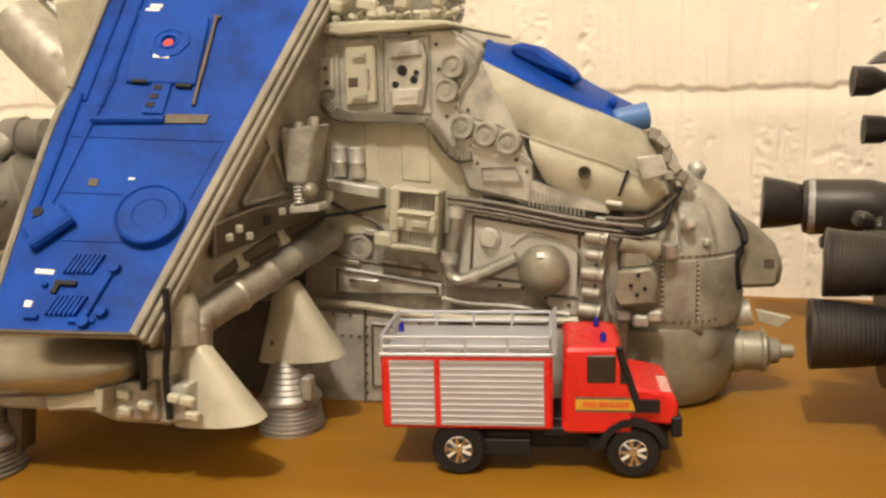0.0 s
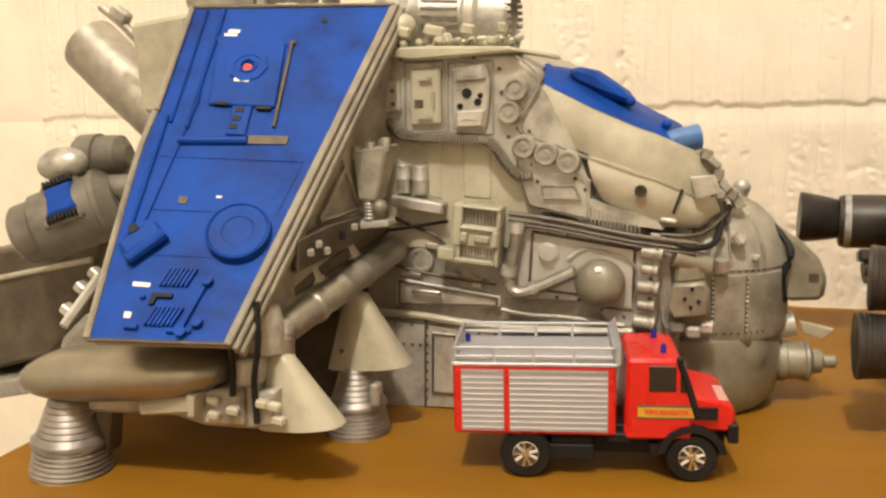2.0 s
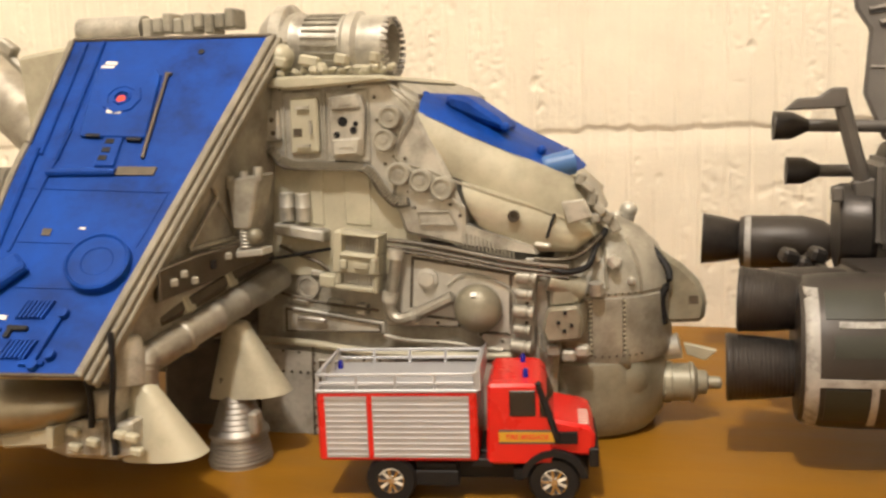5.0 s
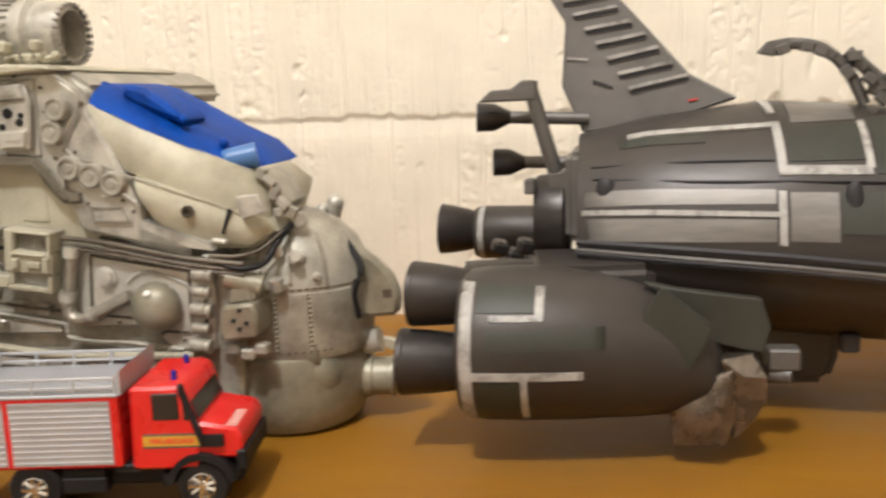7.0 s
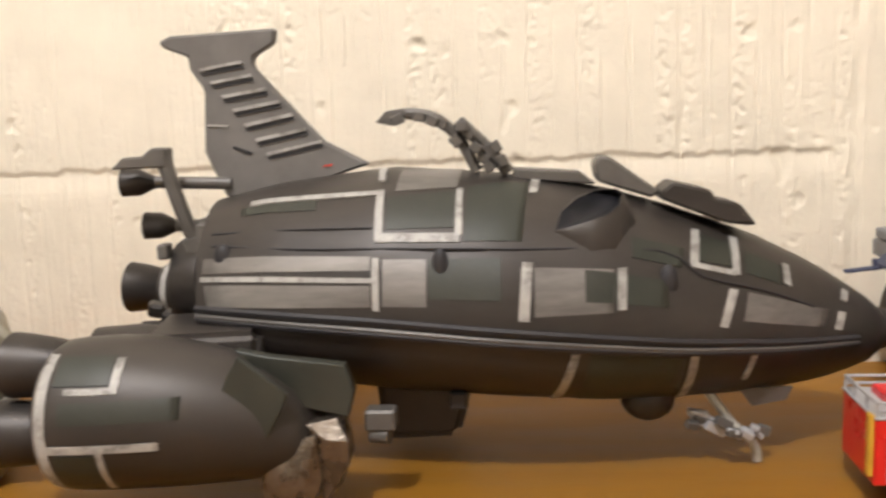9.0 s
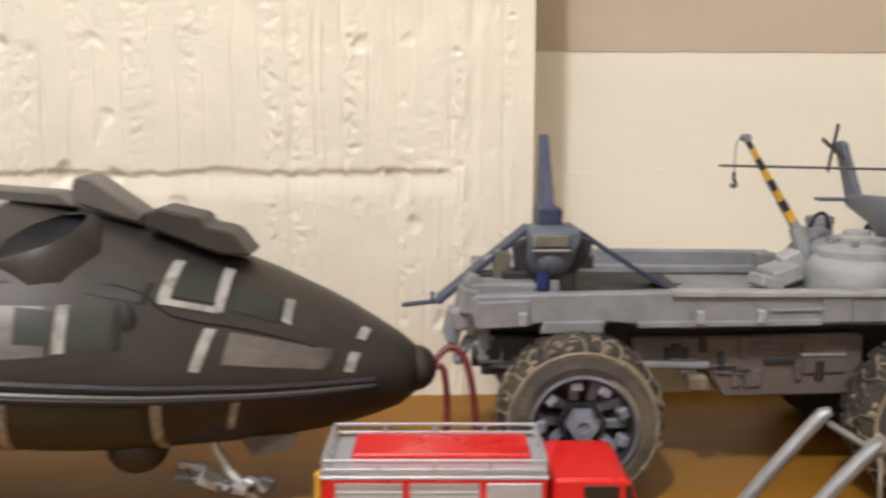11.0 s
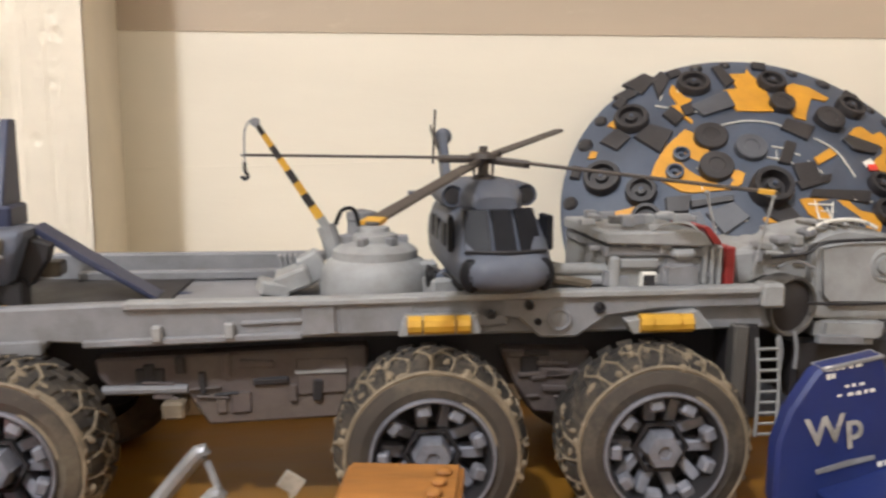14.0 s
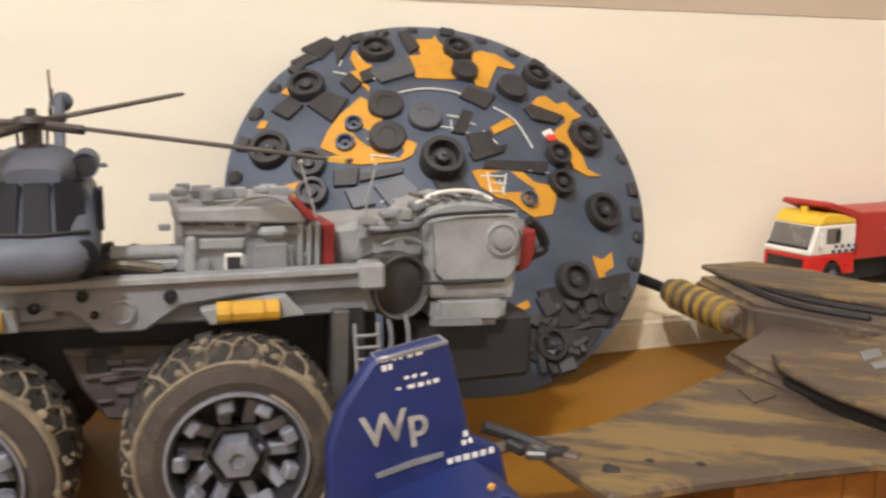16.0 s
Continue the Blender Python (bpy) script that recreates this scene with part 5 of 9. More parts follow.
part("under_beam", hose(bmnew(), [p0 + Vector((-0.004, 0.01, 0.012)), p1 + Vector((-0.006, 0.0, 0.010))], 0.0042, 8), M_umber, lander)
for f in (0.3, 0.62):
    part("beam_clip", box(bmnew(), p0 + pd * f + Vector((-0.004, 0.001, 0.012)), (0.004, 0.007, 0.011), (0, -20, 0)), M_cream, lander, bevel=0.0006)
# bow: bumper roll, pads, tin fins and nozzle feet
br_m = axes(((-0.1984, 0.2, 0.0426)), (0.996, 0.02, 0.085), (0, 1, 0.03))
rl = bmnew()
for k in range(13):
    th = math.pi * k / 12
    for j in range(32):
        a = 2 * math.pi * j / 32
        ca, sa = math.cos(a), math.sin(a)
        e = 0.55
        rl.verts.new(br_m @ Vector((0.0470 * math.copysign(abs(ca) ** e, ca) * math.sin(th) ** 0.6, 0.0190 * math.copysign(abs(sa) ** 0.8, sa) * math.sin(th) ** 0.8, 0.0104 * math.cos(th))))
bmesh.ops.convex_hull(rl, input=rl.verts)
part("bumper_roll", rl, M_satin, lander, "smooth rounded silver bumper", angle=80)
part("bumper_cover", slab(bmnew(), [(-0.242, 0.0486), (-0.2265, 0.0619), (-0.1591, 0.0561), (-0.1599, 0.0448), (-0.2463, 0.0366)], 0.212, 0.30), M_grey, lander, bevel=0.004)
bow = part("bow_tray", slab(bmnew(), [(-0.217, 0.0325), (-0.1513, 0.0402), (-0.1389, 0.0518), (-0.1408, 0.0242), (-0.1646, 0.0238), (-0.1766, 0.0267), (-0.2165, 0.0249)], 0.196, 0.222), M_grey, lander, "grey bow tray", bevel=0.0015)
part("bow_drawer", slab(bmnew(), [(-0.1871, 0.034), (-0.1635, 0.0381), (-0.1631, 0.0317), (-0.1866, 0.0288)], 0.188, 0.20), M_cream, lander, "cream drawer block", bevel=0.001)
part("drawer_cap", slab(bmnew(), [(-0.1635, 0.0396), (-0.1602, 0.0394), (-0.1613, 0.0316), (-0.1637, 0.0314)], 0.186, 0.20), M_cream, lander)
for pts in ([(-0.1621, 0.039), (-0.1442, 0.0414), (-0.1446, 0.0268), (-0.1619, 0.0261)], [(-0.1493, 0.0513), (-0.1375, 0.0531), (-0.1382, 0.0426), (-0.1494, 0.0409)], [(-0.1393, 0.0399), (-0.1317, 0.0414), (-0.1315, 0.0279), (-0.1393, 0.0267)]):
    part("bow_pad", slab(bmnew(), pts, 0.1925, 0.205), M_silver, lander, bevel=0.001)
for p in ((-0.1559, 0.1915, 0.0366), (-0.1478, 0.1915, 0.033), (-0.1559, 0.1915, 0.0306), (-0.1356, 0.1915, 0.0366), (-0.1307, 0.1915, 0.0359), (-0.1292, 0.1915, 0.0308)):
    part("pad_stud", box(bmnew(), p, (0.005, 0.0035, 0.0032), (0, 8, 0)), M_cream, lander, bevel=0.0007)
for pts in ([(-0.1348, 0.19, 0.0753), (-0.1344, 0.189, 0.0604), (-0.1381, 0.191, 0.045), (-0.1381, 0.191, 0.0291)], [(-0.1442, 0.186, 0.0606), (-0.1458, 0.19, 0.0511), (-0.1475, 0.191, 0.039)]):
    part("black_hose", hose(bmnew(), pts, 0.0012, 8), M_black, lander)
part("cap_bottle", lathe(bmnew(), [(0.0066, 0), (0.0066, 0.012), (0.0056, 0.0165), (0.0045, 0.0175)], (-0.1385, 0.203, 0.053), (0, 0, 1), 18), M_silver, lander)
part("cap_bar", box(bmnew(), (-0.1406, 0.2, 0.0732), (0.0105, 0.008, 0.0030), (0, 4, 12)), M_cream, lander, bevel=0.0008)


def flare(top, low, y, deep, label):
    """A cream fin, a flattened half cone that flares towards its foot: left, right and height at its top and at its foot."""
    rings = []
    for k in range(9):
        f = k / 8
        a, b, z = (top[i] + (low[i] - top[i]) * f for i in range(3))
        h = deep * (0.45 + 0.55 * f)
        rise = 0.0016 * f
        rings.append([Vector(((a + b) / 2 + (b - a) / 2 * math.copysign(abs(math.cos(q)) ** 0.8, math.cos(q)), y + h * math.copysign(abs(math.sin(q)) ** 0.7, math.sin(q)), z + rise * math.cos(q))) for q in (2 * math.pi * j / 36 for j in range(36))])
    c = sum(rings[0], Vector()) / 36 + Vector((0, 0, 0.0016))
    rings.insert(0, [c + (p - c) * 0.6 for p in rings[0]])
    part("skirt_fin", loft(bmnew(), rings), M_cream, lander, label, angle=50)


flare((-0.1399, -0.1308, 0.0517), (-0.1446, -0.1101, 0.0242), 0.206, 0.009, "flared cream fin")
flare((-0.1333, -0.1238, 0.0614), (-0.1424, -0.1046, 0.0298), 0.266, 0.010, "flared cream fin")


def nozzle(at, r, h, lean=0):
    prof = [(r * 0.45, h)]
    for k in range(6):
        f = k / 6
        rr = r * (0.5 + 0.32 * f)
        prof += [(rr, h * (0.96 - 0.45 * f)), (rr + r * 0.035, h * (0.93 - 0.45 * f)), (rr + r * 0.02, h * (0.91 - 0.45 * f))]
    prof += [(r * 0.94, h * 0.47), (r * 0.96, h * 0.42), (r * 0.84, h * 0.40)]
    for k in range(6):
        rr = r * (0.85 + 0.15 * k / 6)
        prof += [(rr + r * 0.02, h * (0.39 - 0.06 * k)), (rr + r * 0.045, h * (0.36 - 0.06 * k)), (rr + r * 0.01, h * (0.335 - 0.06 * k))]
    prof += [(r, 0.0), (r * 0.9, 0.0), (r * 0.6, h * 0.4), (0, h * 0.45)]
    part("landing_nozzle", lathe(bmnew(), prof, at, (lean, 0, 1), 32), M_steel, lander, "ribbed steel landing nozzle")


nozzle((-0.2262, 0.196, 0), 0.0162, 0.0315, 0.06)
nozzle((-0.1288, 0.2625, 0), 0.0138, 0.0305)
part("nozzle_mount", box(bmnew(), (-0.2120, 0.203, 0.019), (0.007, 0.010, 0.024), (0, 10, 0)), M_umber, lander, bevel=0.001)
part("nozzle_mount", box(bmnew(), (-0.1288, 0.2640, 0.034), (0.012, 0.012, 0.010)), M_umber, lander, bevel=0.001)
part("nozzle_clip", box(bmnew(), (-0.1172, 0.2565, 0.020), (0.004, 0.006, 0.010)), M_silver, lander, bevel=0.0008)
# port side: silver tube, cream box, gun barrels and the brown flank
t0, t1 = Vector((-0.2502, 0.318, 0.1347)), Vector((-0.3035, 0.33, 0.1762))
tl = (t1 - t0).length
part("jet_tube", lathe(bmnew(), [(0, 0), (0.0150, 0.0), (0.0158, tl * 0.5), (0.0158, tl), (0.0150, tl + 0.0004), (0.0146, tl - 0.003), (0.0140, 0.012), (0, 0.012)], t0, t1 - t0, 36), M_tube, lander, "open silver jet tube")
part("tube_rail", hose(bmnew(), [(-0.2634, 0.288, 0.1911), (-0.2517, 0.288, 0.1822), (-0.2404, 0.29, 0.1689)], 0.0022, 8), M_grey, lander)
part("tube_rail", box(bmnew(), (-0.2528, 0.288, 0.1869), (0.010, 0.006, 0.006), (0, 35, 0)), M_grey, lander, bevel=0.001)
part("cream_box", slab(bmnew(), [(-0.2465, 0.1823), (-0.2136, 0.1858), (-0.2307, 0.1392), (-0.2431, 0.1407)], 0.285, 0.34), M_cream, lander, "tall cream box", bevel=0.002)
part("upper_barrel", lathe(bmnew(), [(0, -0.001), (0.0095, 0), (0.0118, 0.003), (0.0118, 0.0125), (0.0106, 0.013), (0.0102, 0.024), (0.0050, 0.028), (0, 0.028)], (-0.2885, 0.294, 0.1185), (1, 0.1, 0.05), 24), M_drab, lander)
part("lower_barrel", cyl(bmnew(), (-0.2778, 0.284, 0.1038), (-0.2534, 0.288, 0.1043), 0.0075, 0.0068), M_drab, lander)
part("barrel_cowl", ball(bmnew(), (-0.2890, 0.282, 0.1165), 0.0100, (1.4, 0.9, 0.85), rot=(0, -8, 0)), M_silver, lander)
g0, g1 = Vector((-0.2618, 0.288, 0.0987)), Vector((-0.3154, 0.266, 0.0792))
part("gun_pod", lathe(bmnew(), [(0, -0.001), (0.0125, 0), (0.0158, 0.003), (0.0186, 0.006), (0.0186, 0.0085), (0.0172, 0.0094), (0.0170, 0.040), (0.0152, 0.0415), (0.0150, 0.0500), (0.0138, 0.0515)], g0, g1 - g0, 32), M_drab, lander, "rounded grey gun pod with a blue grille")
gd = (g1 - g0).normalized()
gn = Vector((0.10, -0.80, 0.62))
gn = (gn - gd * gn.dot(gd)).normalized()
gp = axes(g0 + gd * 0.0230 + gn * 0.0152, gd, gn.cross(gd))
part("pod_lens", lathe(bmnew(), [(0.0138, 0.0512), (0.0122, 0.0528), (0.006, 0.0542), (0, 0.0546)], g0, g1 - g0, 32), M_satin, lander, "silver lens of the gun pod")
part("blue_grille", box(bmnew(), (0, 0, 0), (0.0150, 0.0175, 0.0046), m=gp), M_blue, lander, "blue grille with black teeth", bevel=0.0018)
part("grille_frame", box(bmnew(), (0.0002, 0, -0.0020), (0.0200, 0.0250, 0.0034), m=gp), M_drab, lander, bevel=0.0012)
for k in range(8):
    for q in (-1, 1):
        part("grille_tooth", box(bmnew(), (-0.0066 + 0.0019 * k, 0.0104 * q, 0.0010), (0.0011, 0.0034, 0.0028), m=gp), M_black, lander)
part("brown_flank", slab(bmnew(), [(-0.3924, 0.0622), (-0.3227, 0.0734), (-0.2815, 0.0788), (-0.2945, 0.0381), (-0.3228, 0.0118), (-0.4034, -0.01)], 0.298, 0.45), M_umber, lander, "rough brown flank", bevel=0.002)
part("flank_strip", hose(bmnew(), [(-0.3836, 0.297, 0.0473), (-0.2891, 0.297, 0.0659)], 0.0016, 8), M_cream, lander)
part("flank_keel", slab(bmnew(), [(-0.4034, -0.01), (-0.3315, 0.0011), (-0.3326, -0.0079), (-0.4054, -0.0235)], 0.29, 0.42), M_grey, lander, bevel=0.001)
for p in ((-0.266, 0.27, 0.0647), (-0.2706, 0.265, 0.0587), (-0.2774, 0.262, 0.0481)):
    part("flank_stud", box(bmnew(), p, (0.006, 0.006, 0.005), (0, 35, 0)), M_silver, lander, bevel=0.0008)
part("flank_brace", hose(bmnew(), [(-0.2481, 0.25, 0.0681), (-0.2533, 0.23, 0.0494)], 0.0022, 6), M_silver, lander)



# ---- dark gunship model ----
gunship = thing("model_spaceship", (0.28, 0.385, 0), "charcoal model gunship with white lines and a tail fin", "model spaceship")
# stations along the hull: x, middle y, keel z, half width, top z, bottom z
HULL = [(0.146, 0.385, 0.082, 0.043, 0.127, 0.045), (0.176, 0.385, 0.081, 0.052, 0.134, 0.042), (0.229, 0.387, 0.078, 0.0605, 0.140, 0.036), (0.28, 0.388, 0.073, 0.062, 0.136, 0.032),
        (0.325, 0.391, 0.068, 0.058, 0.128, 0.029), (0.355, 0.395, 0.064, 0.053, 0.119, 0.028), (0.396, 0.40, 0.059, 0.04, 0.1035, 0.028), (0.427, 0.405, 0.056, 0.0285, 0.0875, 0.031),
        (0.451, 0.408, 0.0545, 0.018, 0.0715, 0.037), (0.463, 0.41, 0.054, 0.009, 0.0605, 0.046)]


def hull_at(x, a, d=0.0):
    """A point of the hull at the station x; a: the angle up from the keel on the near side."""
    cy, zk, hw, top, bot = (np.interp(x, [h[0] for h in HULL], [h[k] for h in HULL]) for k in range(1, 6))
    h = (top - zk) if a >= 0 else (zk - bot)
    return Vector((x, cy - (hw + d) * math.cos(a), zk + (h + d) * math.sin(a)))


def patch(name, quad, material, d=0.0004, n=8):
    """A thin skin on the hull between four corners given as station and angle."""
    b = bmnew()
    (x0, a0), (x1, a1), (x2, a2), (x3, a3) = quad
    sheets = []
    for off in (d, -0.001):
        rows = []
        for i in range(n + 1):
            u = i / n
            pa, pb = (x0 + (x1 - x0) * u, a0 + (a1 - a0) * u), (x3 + (x2 - x3) * u, a3 + (a2 - a3) * u)
            rows.append([b.verts.new(hull_at(pa[0] + (pb[0] - pa[0]) * v / n, pa[1] + (pb[1] - pa[1]) * v / n, off)) for v in range(n + 1)])
        sheets.append(rows)
    for i in range(n):
        for j in range(n):
            b.faces.new((sheets[0][i][j], sheets[0][i + 1][j], sheets[0][i + 1][j + 1], sheets[0][i][j + 1]))
    for i in range(n):
        for a, c in (((i, 0), (i + 1, 0)), ((i, n), (i + 1, n)), ((0, i), (0, i + 1)), ((n, i), (n, i + 1))):
            b.faces.new((sheets[0][a[0]][a[1]], sheets[0][c[0]][c[1]], sheets[1][c[0]][c[1]], sheets[1][a[0]][a[1]]))
    return part(name, b, material, gunship, angle=80)


XS = [0.146 + (0.463 - 0.146) * k / 30 for k in range(31)]
part("hull", loft(bmnew(), [[hull_at(x, 2 * math.pi * k / 48 - math.pi + 0.0001) for k in range(48)] for x in XS]), M_gunship, gunship, "smooth dark hull tapering to a nose", angle=50)
part("nose_cap", ball(bmnew(), (0.4595, 0.4095, 0.0538), 0.0110, (0.85, 1.0, 0.92), 24, 16), M_gunship, gunship, "rounded nose cap")
for off, da, r, m in ((0.001, 0.02, 0.0016, M_dark), (0.0012, -0.06, 0.0011, M_trim), (0.001, -0.10, 0.0015, M_dark)):
    part("keel_band", hose(bmnew(), [hull_at(x, da, off) for x in XS[:-1:2]], r, 6, 2), m, gunship)
part("seam_line", hose(bmnew(), [hull_at(x, a, 0.0002) for x, a in [(0.1528, 0.624), (0.1929, 0.534), (0.2395, 0.528), (0.2849, 0.581), (0.3472, 0.725)] + [(0.3658, 0.563), (0.3941, 0.535), (0.4189, 0.461)]], 0.0007, 6, 3), M_dark, gunship)
part("seam_line", hose(bmnew(), [hull_at(x, a, 0.0002) for x, a in [(0.1521, 0.758), (0.1925, 0.705), (0.2257, 0.676)]], 0.0006, 6, 3), M_dark, gunship)
for q in ([(0.231, 0.955), (0.2619, 1.074), (0.2615, 0.719), (0.2318, 0.664)], [(0.25, 0.467), (0.2801, 0.511), (0.2797, 0.221), (0.25, 0.195)], [(0.2658, 1.135), (0.2926, 1.307), (0.2887, 0.647), (0.2647, 0.614)], [(0.3146, 0.484), (0.3499, 0.483), (0.3497, 0.273), (0.3146, 0.258)], [(0.367, 1.027), (0.3815, 1.021), (0.3819, 0.723), (0.3647, 0.711)],
          [(0.3875, 0.949), (0.406, 0.916), (0.4041, 0.642), (0.3866, 0.685)], [(0.3167, -0.16), (0.3576, -0.175), (0.3547, -1.072), (0.3099, -1.054)], [(0.1637, 1.033), (0.1991, 1.001), (0.1994, 0.883), (0.1643, 0.924)], [(0.335, 0.808), (0.3589, 0.795), (0.3567, 0.613), (0.3353, 0.626)], [(0.3172, -0.198), (0.3455, -0.134), (0.3575, -1.079), (0.3202, -0.866)]):
    patch("olive_panel", q, M_olive, 0.0003)
for q in ([(0.1672, 1.113), (0.2263, 1.029), (0.2263, 0.98), (0.1676, 1.04)],
        [(0.2237, 1.496), (0.2277, 1.444), (0.2288, 1.161), (0.2259, 1.171)],
        [(0.2261, 1.038), (0.2294, 1.03), (0.2304, 0.572), (0.2269, 0.584)],
        [(0.2269, 0.626), (0.2626, 0.672), (0.2628, 0.603), (0.2274, 0.56)],
        [(0.2608, 1.102), (0.2635, 1.108), (0.2637, 0.657), (0.2607, 0.65)],
        [(0.148, 0.32), (0.2282, 0.309), (0.2282, 0.275), (0.1481, 0.271)],
        [(0.2263, 0.449), (0.2292, 0.448), (0.2295, 0.089), (0.2266, 0.093)],
        [(0.2887, 0.493), (0.2933, 0.498), (0.2912, 0.097), (0.2866, 0.096)],
        [(0.3285, 0.522), (0.3325, 0.536), (0.3315, 0.227), (0.3276, 0.218)],
        [(0.294, 1.432), (0.2986, 1.529), (0.2959, 1.147), (0.2923, 1.127)],):
    patch("white_line", q, M_worn, 0.0006)
for q in ([(0.3639, 1.063), (0.3677, 1.076), (0.3647, 0.662), (0.3606, 0.667)],
        [(0.3608, 0.683), (0.3823, 0.682), (0.3817, 0.628), (0.3612, 0.631)],
        [(0.382, 1.141), (0.386, 1.141), (0.3837, 0.645), (0.3803, 0.651)],
        [(0.3778, 0.494), (0.382, 0.496), (0.3762, 0.143), (0.3725, 0.153)],
        [(0.4062, 0.975), (0.4095, 0.98), (0.4086, 0.65), (0.4052, 0.675)],
        [(0.4366, 0.973), (0.4404, 0.988), (0.4379, 0.697), (0.4342, 0.7)],
        [(0.4321, 0.463), (0.4363, 0.467), (0.4332, 0.151), (0.4294, 0.174)],
        [(0.3085, -0.164), (0.312, -0.163), (0.3032, -1.06), (0.2994, -1.057)],
        [(0.3596, -0.106), (0.3632, -0.113), (0.3596, -1.074), (0.3561, -1.076)],
        [(0.3876, -0.117), (0.3905, -0.126), (0.3866, -0.581), (0.3842, -0.561)],):
    patch("white_line", q, M_worn, 0.0006)
for p, sx, sz in (((0.1584, 0.513), 0.0042, 0.006), ((0.2549, 0.417), 0.0038, 0.0085), ((0.3503, 0.475), 0.0042, 0.008)):
    part("side_port", ball(bmnew(), hull_at(*p, -0.0012), 1.0, (sx, 0.0026, sz), 16, 10), M_dark, gunship, "dark oval port")
RIM = [(0.3032, 0.76, 0.001), (0.3097, 0.779, 0.003), (0.3174, 0.806, 0.006), (0.3247, 0.845, 0.008), (0.3307, 0.951, 0.009), (0.3327, 1.102, 0.008), (0.3305, 1.239, 0.005), (0.3218, 1.218, 0.003), (0.313, 1.088, 0.002), (0.306, 0.931, 0.001)]
SKIRT = [(0.3024, 0.751), (0.3086, 0.7), (0.3173, 0.614), (0.3281, 0.657), (0.3388, 0.968), (0.3357, 1.232), (0.3335, 1.369), (0.3248, 1.348), (0.3132, 1.181), (0.3049, 0.945)]
BOWL = [(0.3076, 0.831), (0.3128, 0.868), (0.3194, 0.93), (0.3257, 0.997), (0.3311, 1.135), (0.3331, 1.293), (0.3298, 1.318), (0.3221, 1.222), (0.3153, 1.1), (0.3099, 0.963)]
cw, mo = bmnew(), bmnew()
lip = [hull_at(x, a, d) for x, a, d in RIM]
brow = [hull_at(x, a, d * 0.85) + (hull_at(*SKIRT[i], 0) - hull_at(x, a, 0)) * 0.45 for i, (x, a, d) in enumerate(RIM)]
foot = [hull_at(x, a, -0.0008) for x, a in SKIRT]
cw.faces.remove(loft(cw, [foot, brow, lip]).faces[:][-1])
part("intake_cowl", cw, M_gunship, gunship, "smooth bulging intake cowl", angle=70)
# bowl coloured near-black: the shade inside the intake is painted in
mo.faces.remove(loft(mo, [[hull_at(x, a, 0.0010) for x, a in BOWL], lip]).faces[:][-1])
part("intake", mo, M_pane, gunship, "large side intake with its inner shade put into the dark colour", angle=70)
# brushed panels; the bright band along the hull is partly painted into them
for q in ([(0.1493, 0.497), (0.2254, 0.461), (0.2254, 0.362), (0.1489, 0.349)], [(0.1499, 0.24), (0.2255, 0.258), (0.2256, 0.114), (0.1514, 0.038)], [(0.2308, 0.441), (0.249, 0.465), (0.2491, 0.142), (0.2306, 0.122)], [(0.2936, 0.465), (0.327, 0.509), (0.3263, 0.199), (0.2935, 0.13)], [(0.3867, 0.489), (0.4267, 0.451), (0.4237, 0.193), (0.3838, 0.213)], [(0.235, 1.406), (0.2625, 1.592), (0.2609, 1.124), (0.2342, 1.03)]):
    patch("brushed_highlight_panel", q, M_brushed, 0.00025)
# back: spine, dorsal wedge, canopy bits, broken antenna
part("dorsal_wedge", slab(bmnew(), [(0.3218, 0.1383), (0.3241, 0.1424), (0.3296, 0.1417), (0.3509, 0.1261), (0.3482, 0.1227), (0.3233, 0.1308)], 0.378, 0.398), M_trim, gunship, "grey dorsal wedge", bevel=0.0012)
part("dorsal_wedge", slab(bmnew(), [(0.3513, 0.1257), (0.3565, 0.13), (0.3738, 0.1257), (0.3748, 0.1222), (0.3859, 0.1197), (0.3935, 0.1098), (0.3806, 0.1108), (0.3511, 0.1224)], 0.374, 0.40), M_gunship, gunship, bevel=0.0012)
part("canopy", slab(bmnew(), [(0.3708, 0.1213), (0.3822, 0.1203), (0.3926, 0.1091), (0.3754, 0.1114)], 0.38, 0.405), M_olive, gunship, bevel=0.0015)
for p in ((0.3732, 0.379, 0.1138), (0.3786, 0.379, 0.1121), (0.3885, 0.379, 0.1102)):
    part("canopy_chip", box(bmnew(), p, (0.005, 0.002, 0.0012), (0, 10, 0)), M_worn, gunship)
part("spine", slab(bmnew(), [(0.2854, 0.138), (0.3158, 0.1356), (0.3231, 0.1297), (0.285, 0.1329)], 0.378, 0.395), M_trim, gunship, bevel=0.0008)
for pts, r in (([(0.237, 0.38, 0.1644), (0.2483, 0.38, 0.1626), (0.2572, 0.38, 0.1568), (0.2637, 0.38, 0.148), (0.269, 0.38, 0.1371)], 0.0027), ([(0.2608, 0.38, 0.1598), (0.2696, 0.379, 0.1517), (0.2771, 0.378, 0.1442), (0.2836, 0.378, 0.1362)], 0.0032), ([(0.2641, 0.376, 0.1587), (0.2717, 0.376, 0.1505)], 0.0014)):
    part("antenna_arm", hose(bmnew(), pts, r, 8), M_trim, gunship, "bent grey antenna arm")
part("antenna_head", slab(bmnew(), [(0.2232, 0.1607), (0.2281, 0.1657), (0.2369, 0.1668), (0.2382, 0.1638), (0.2308, 0.1589)], 0.377, 0.383), M_trim, gunship, bevel=0.0006)
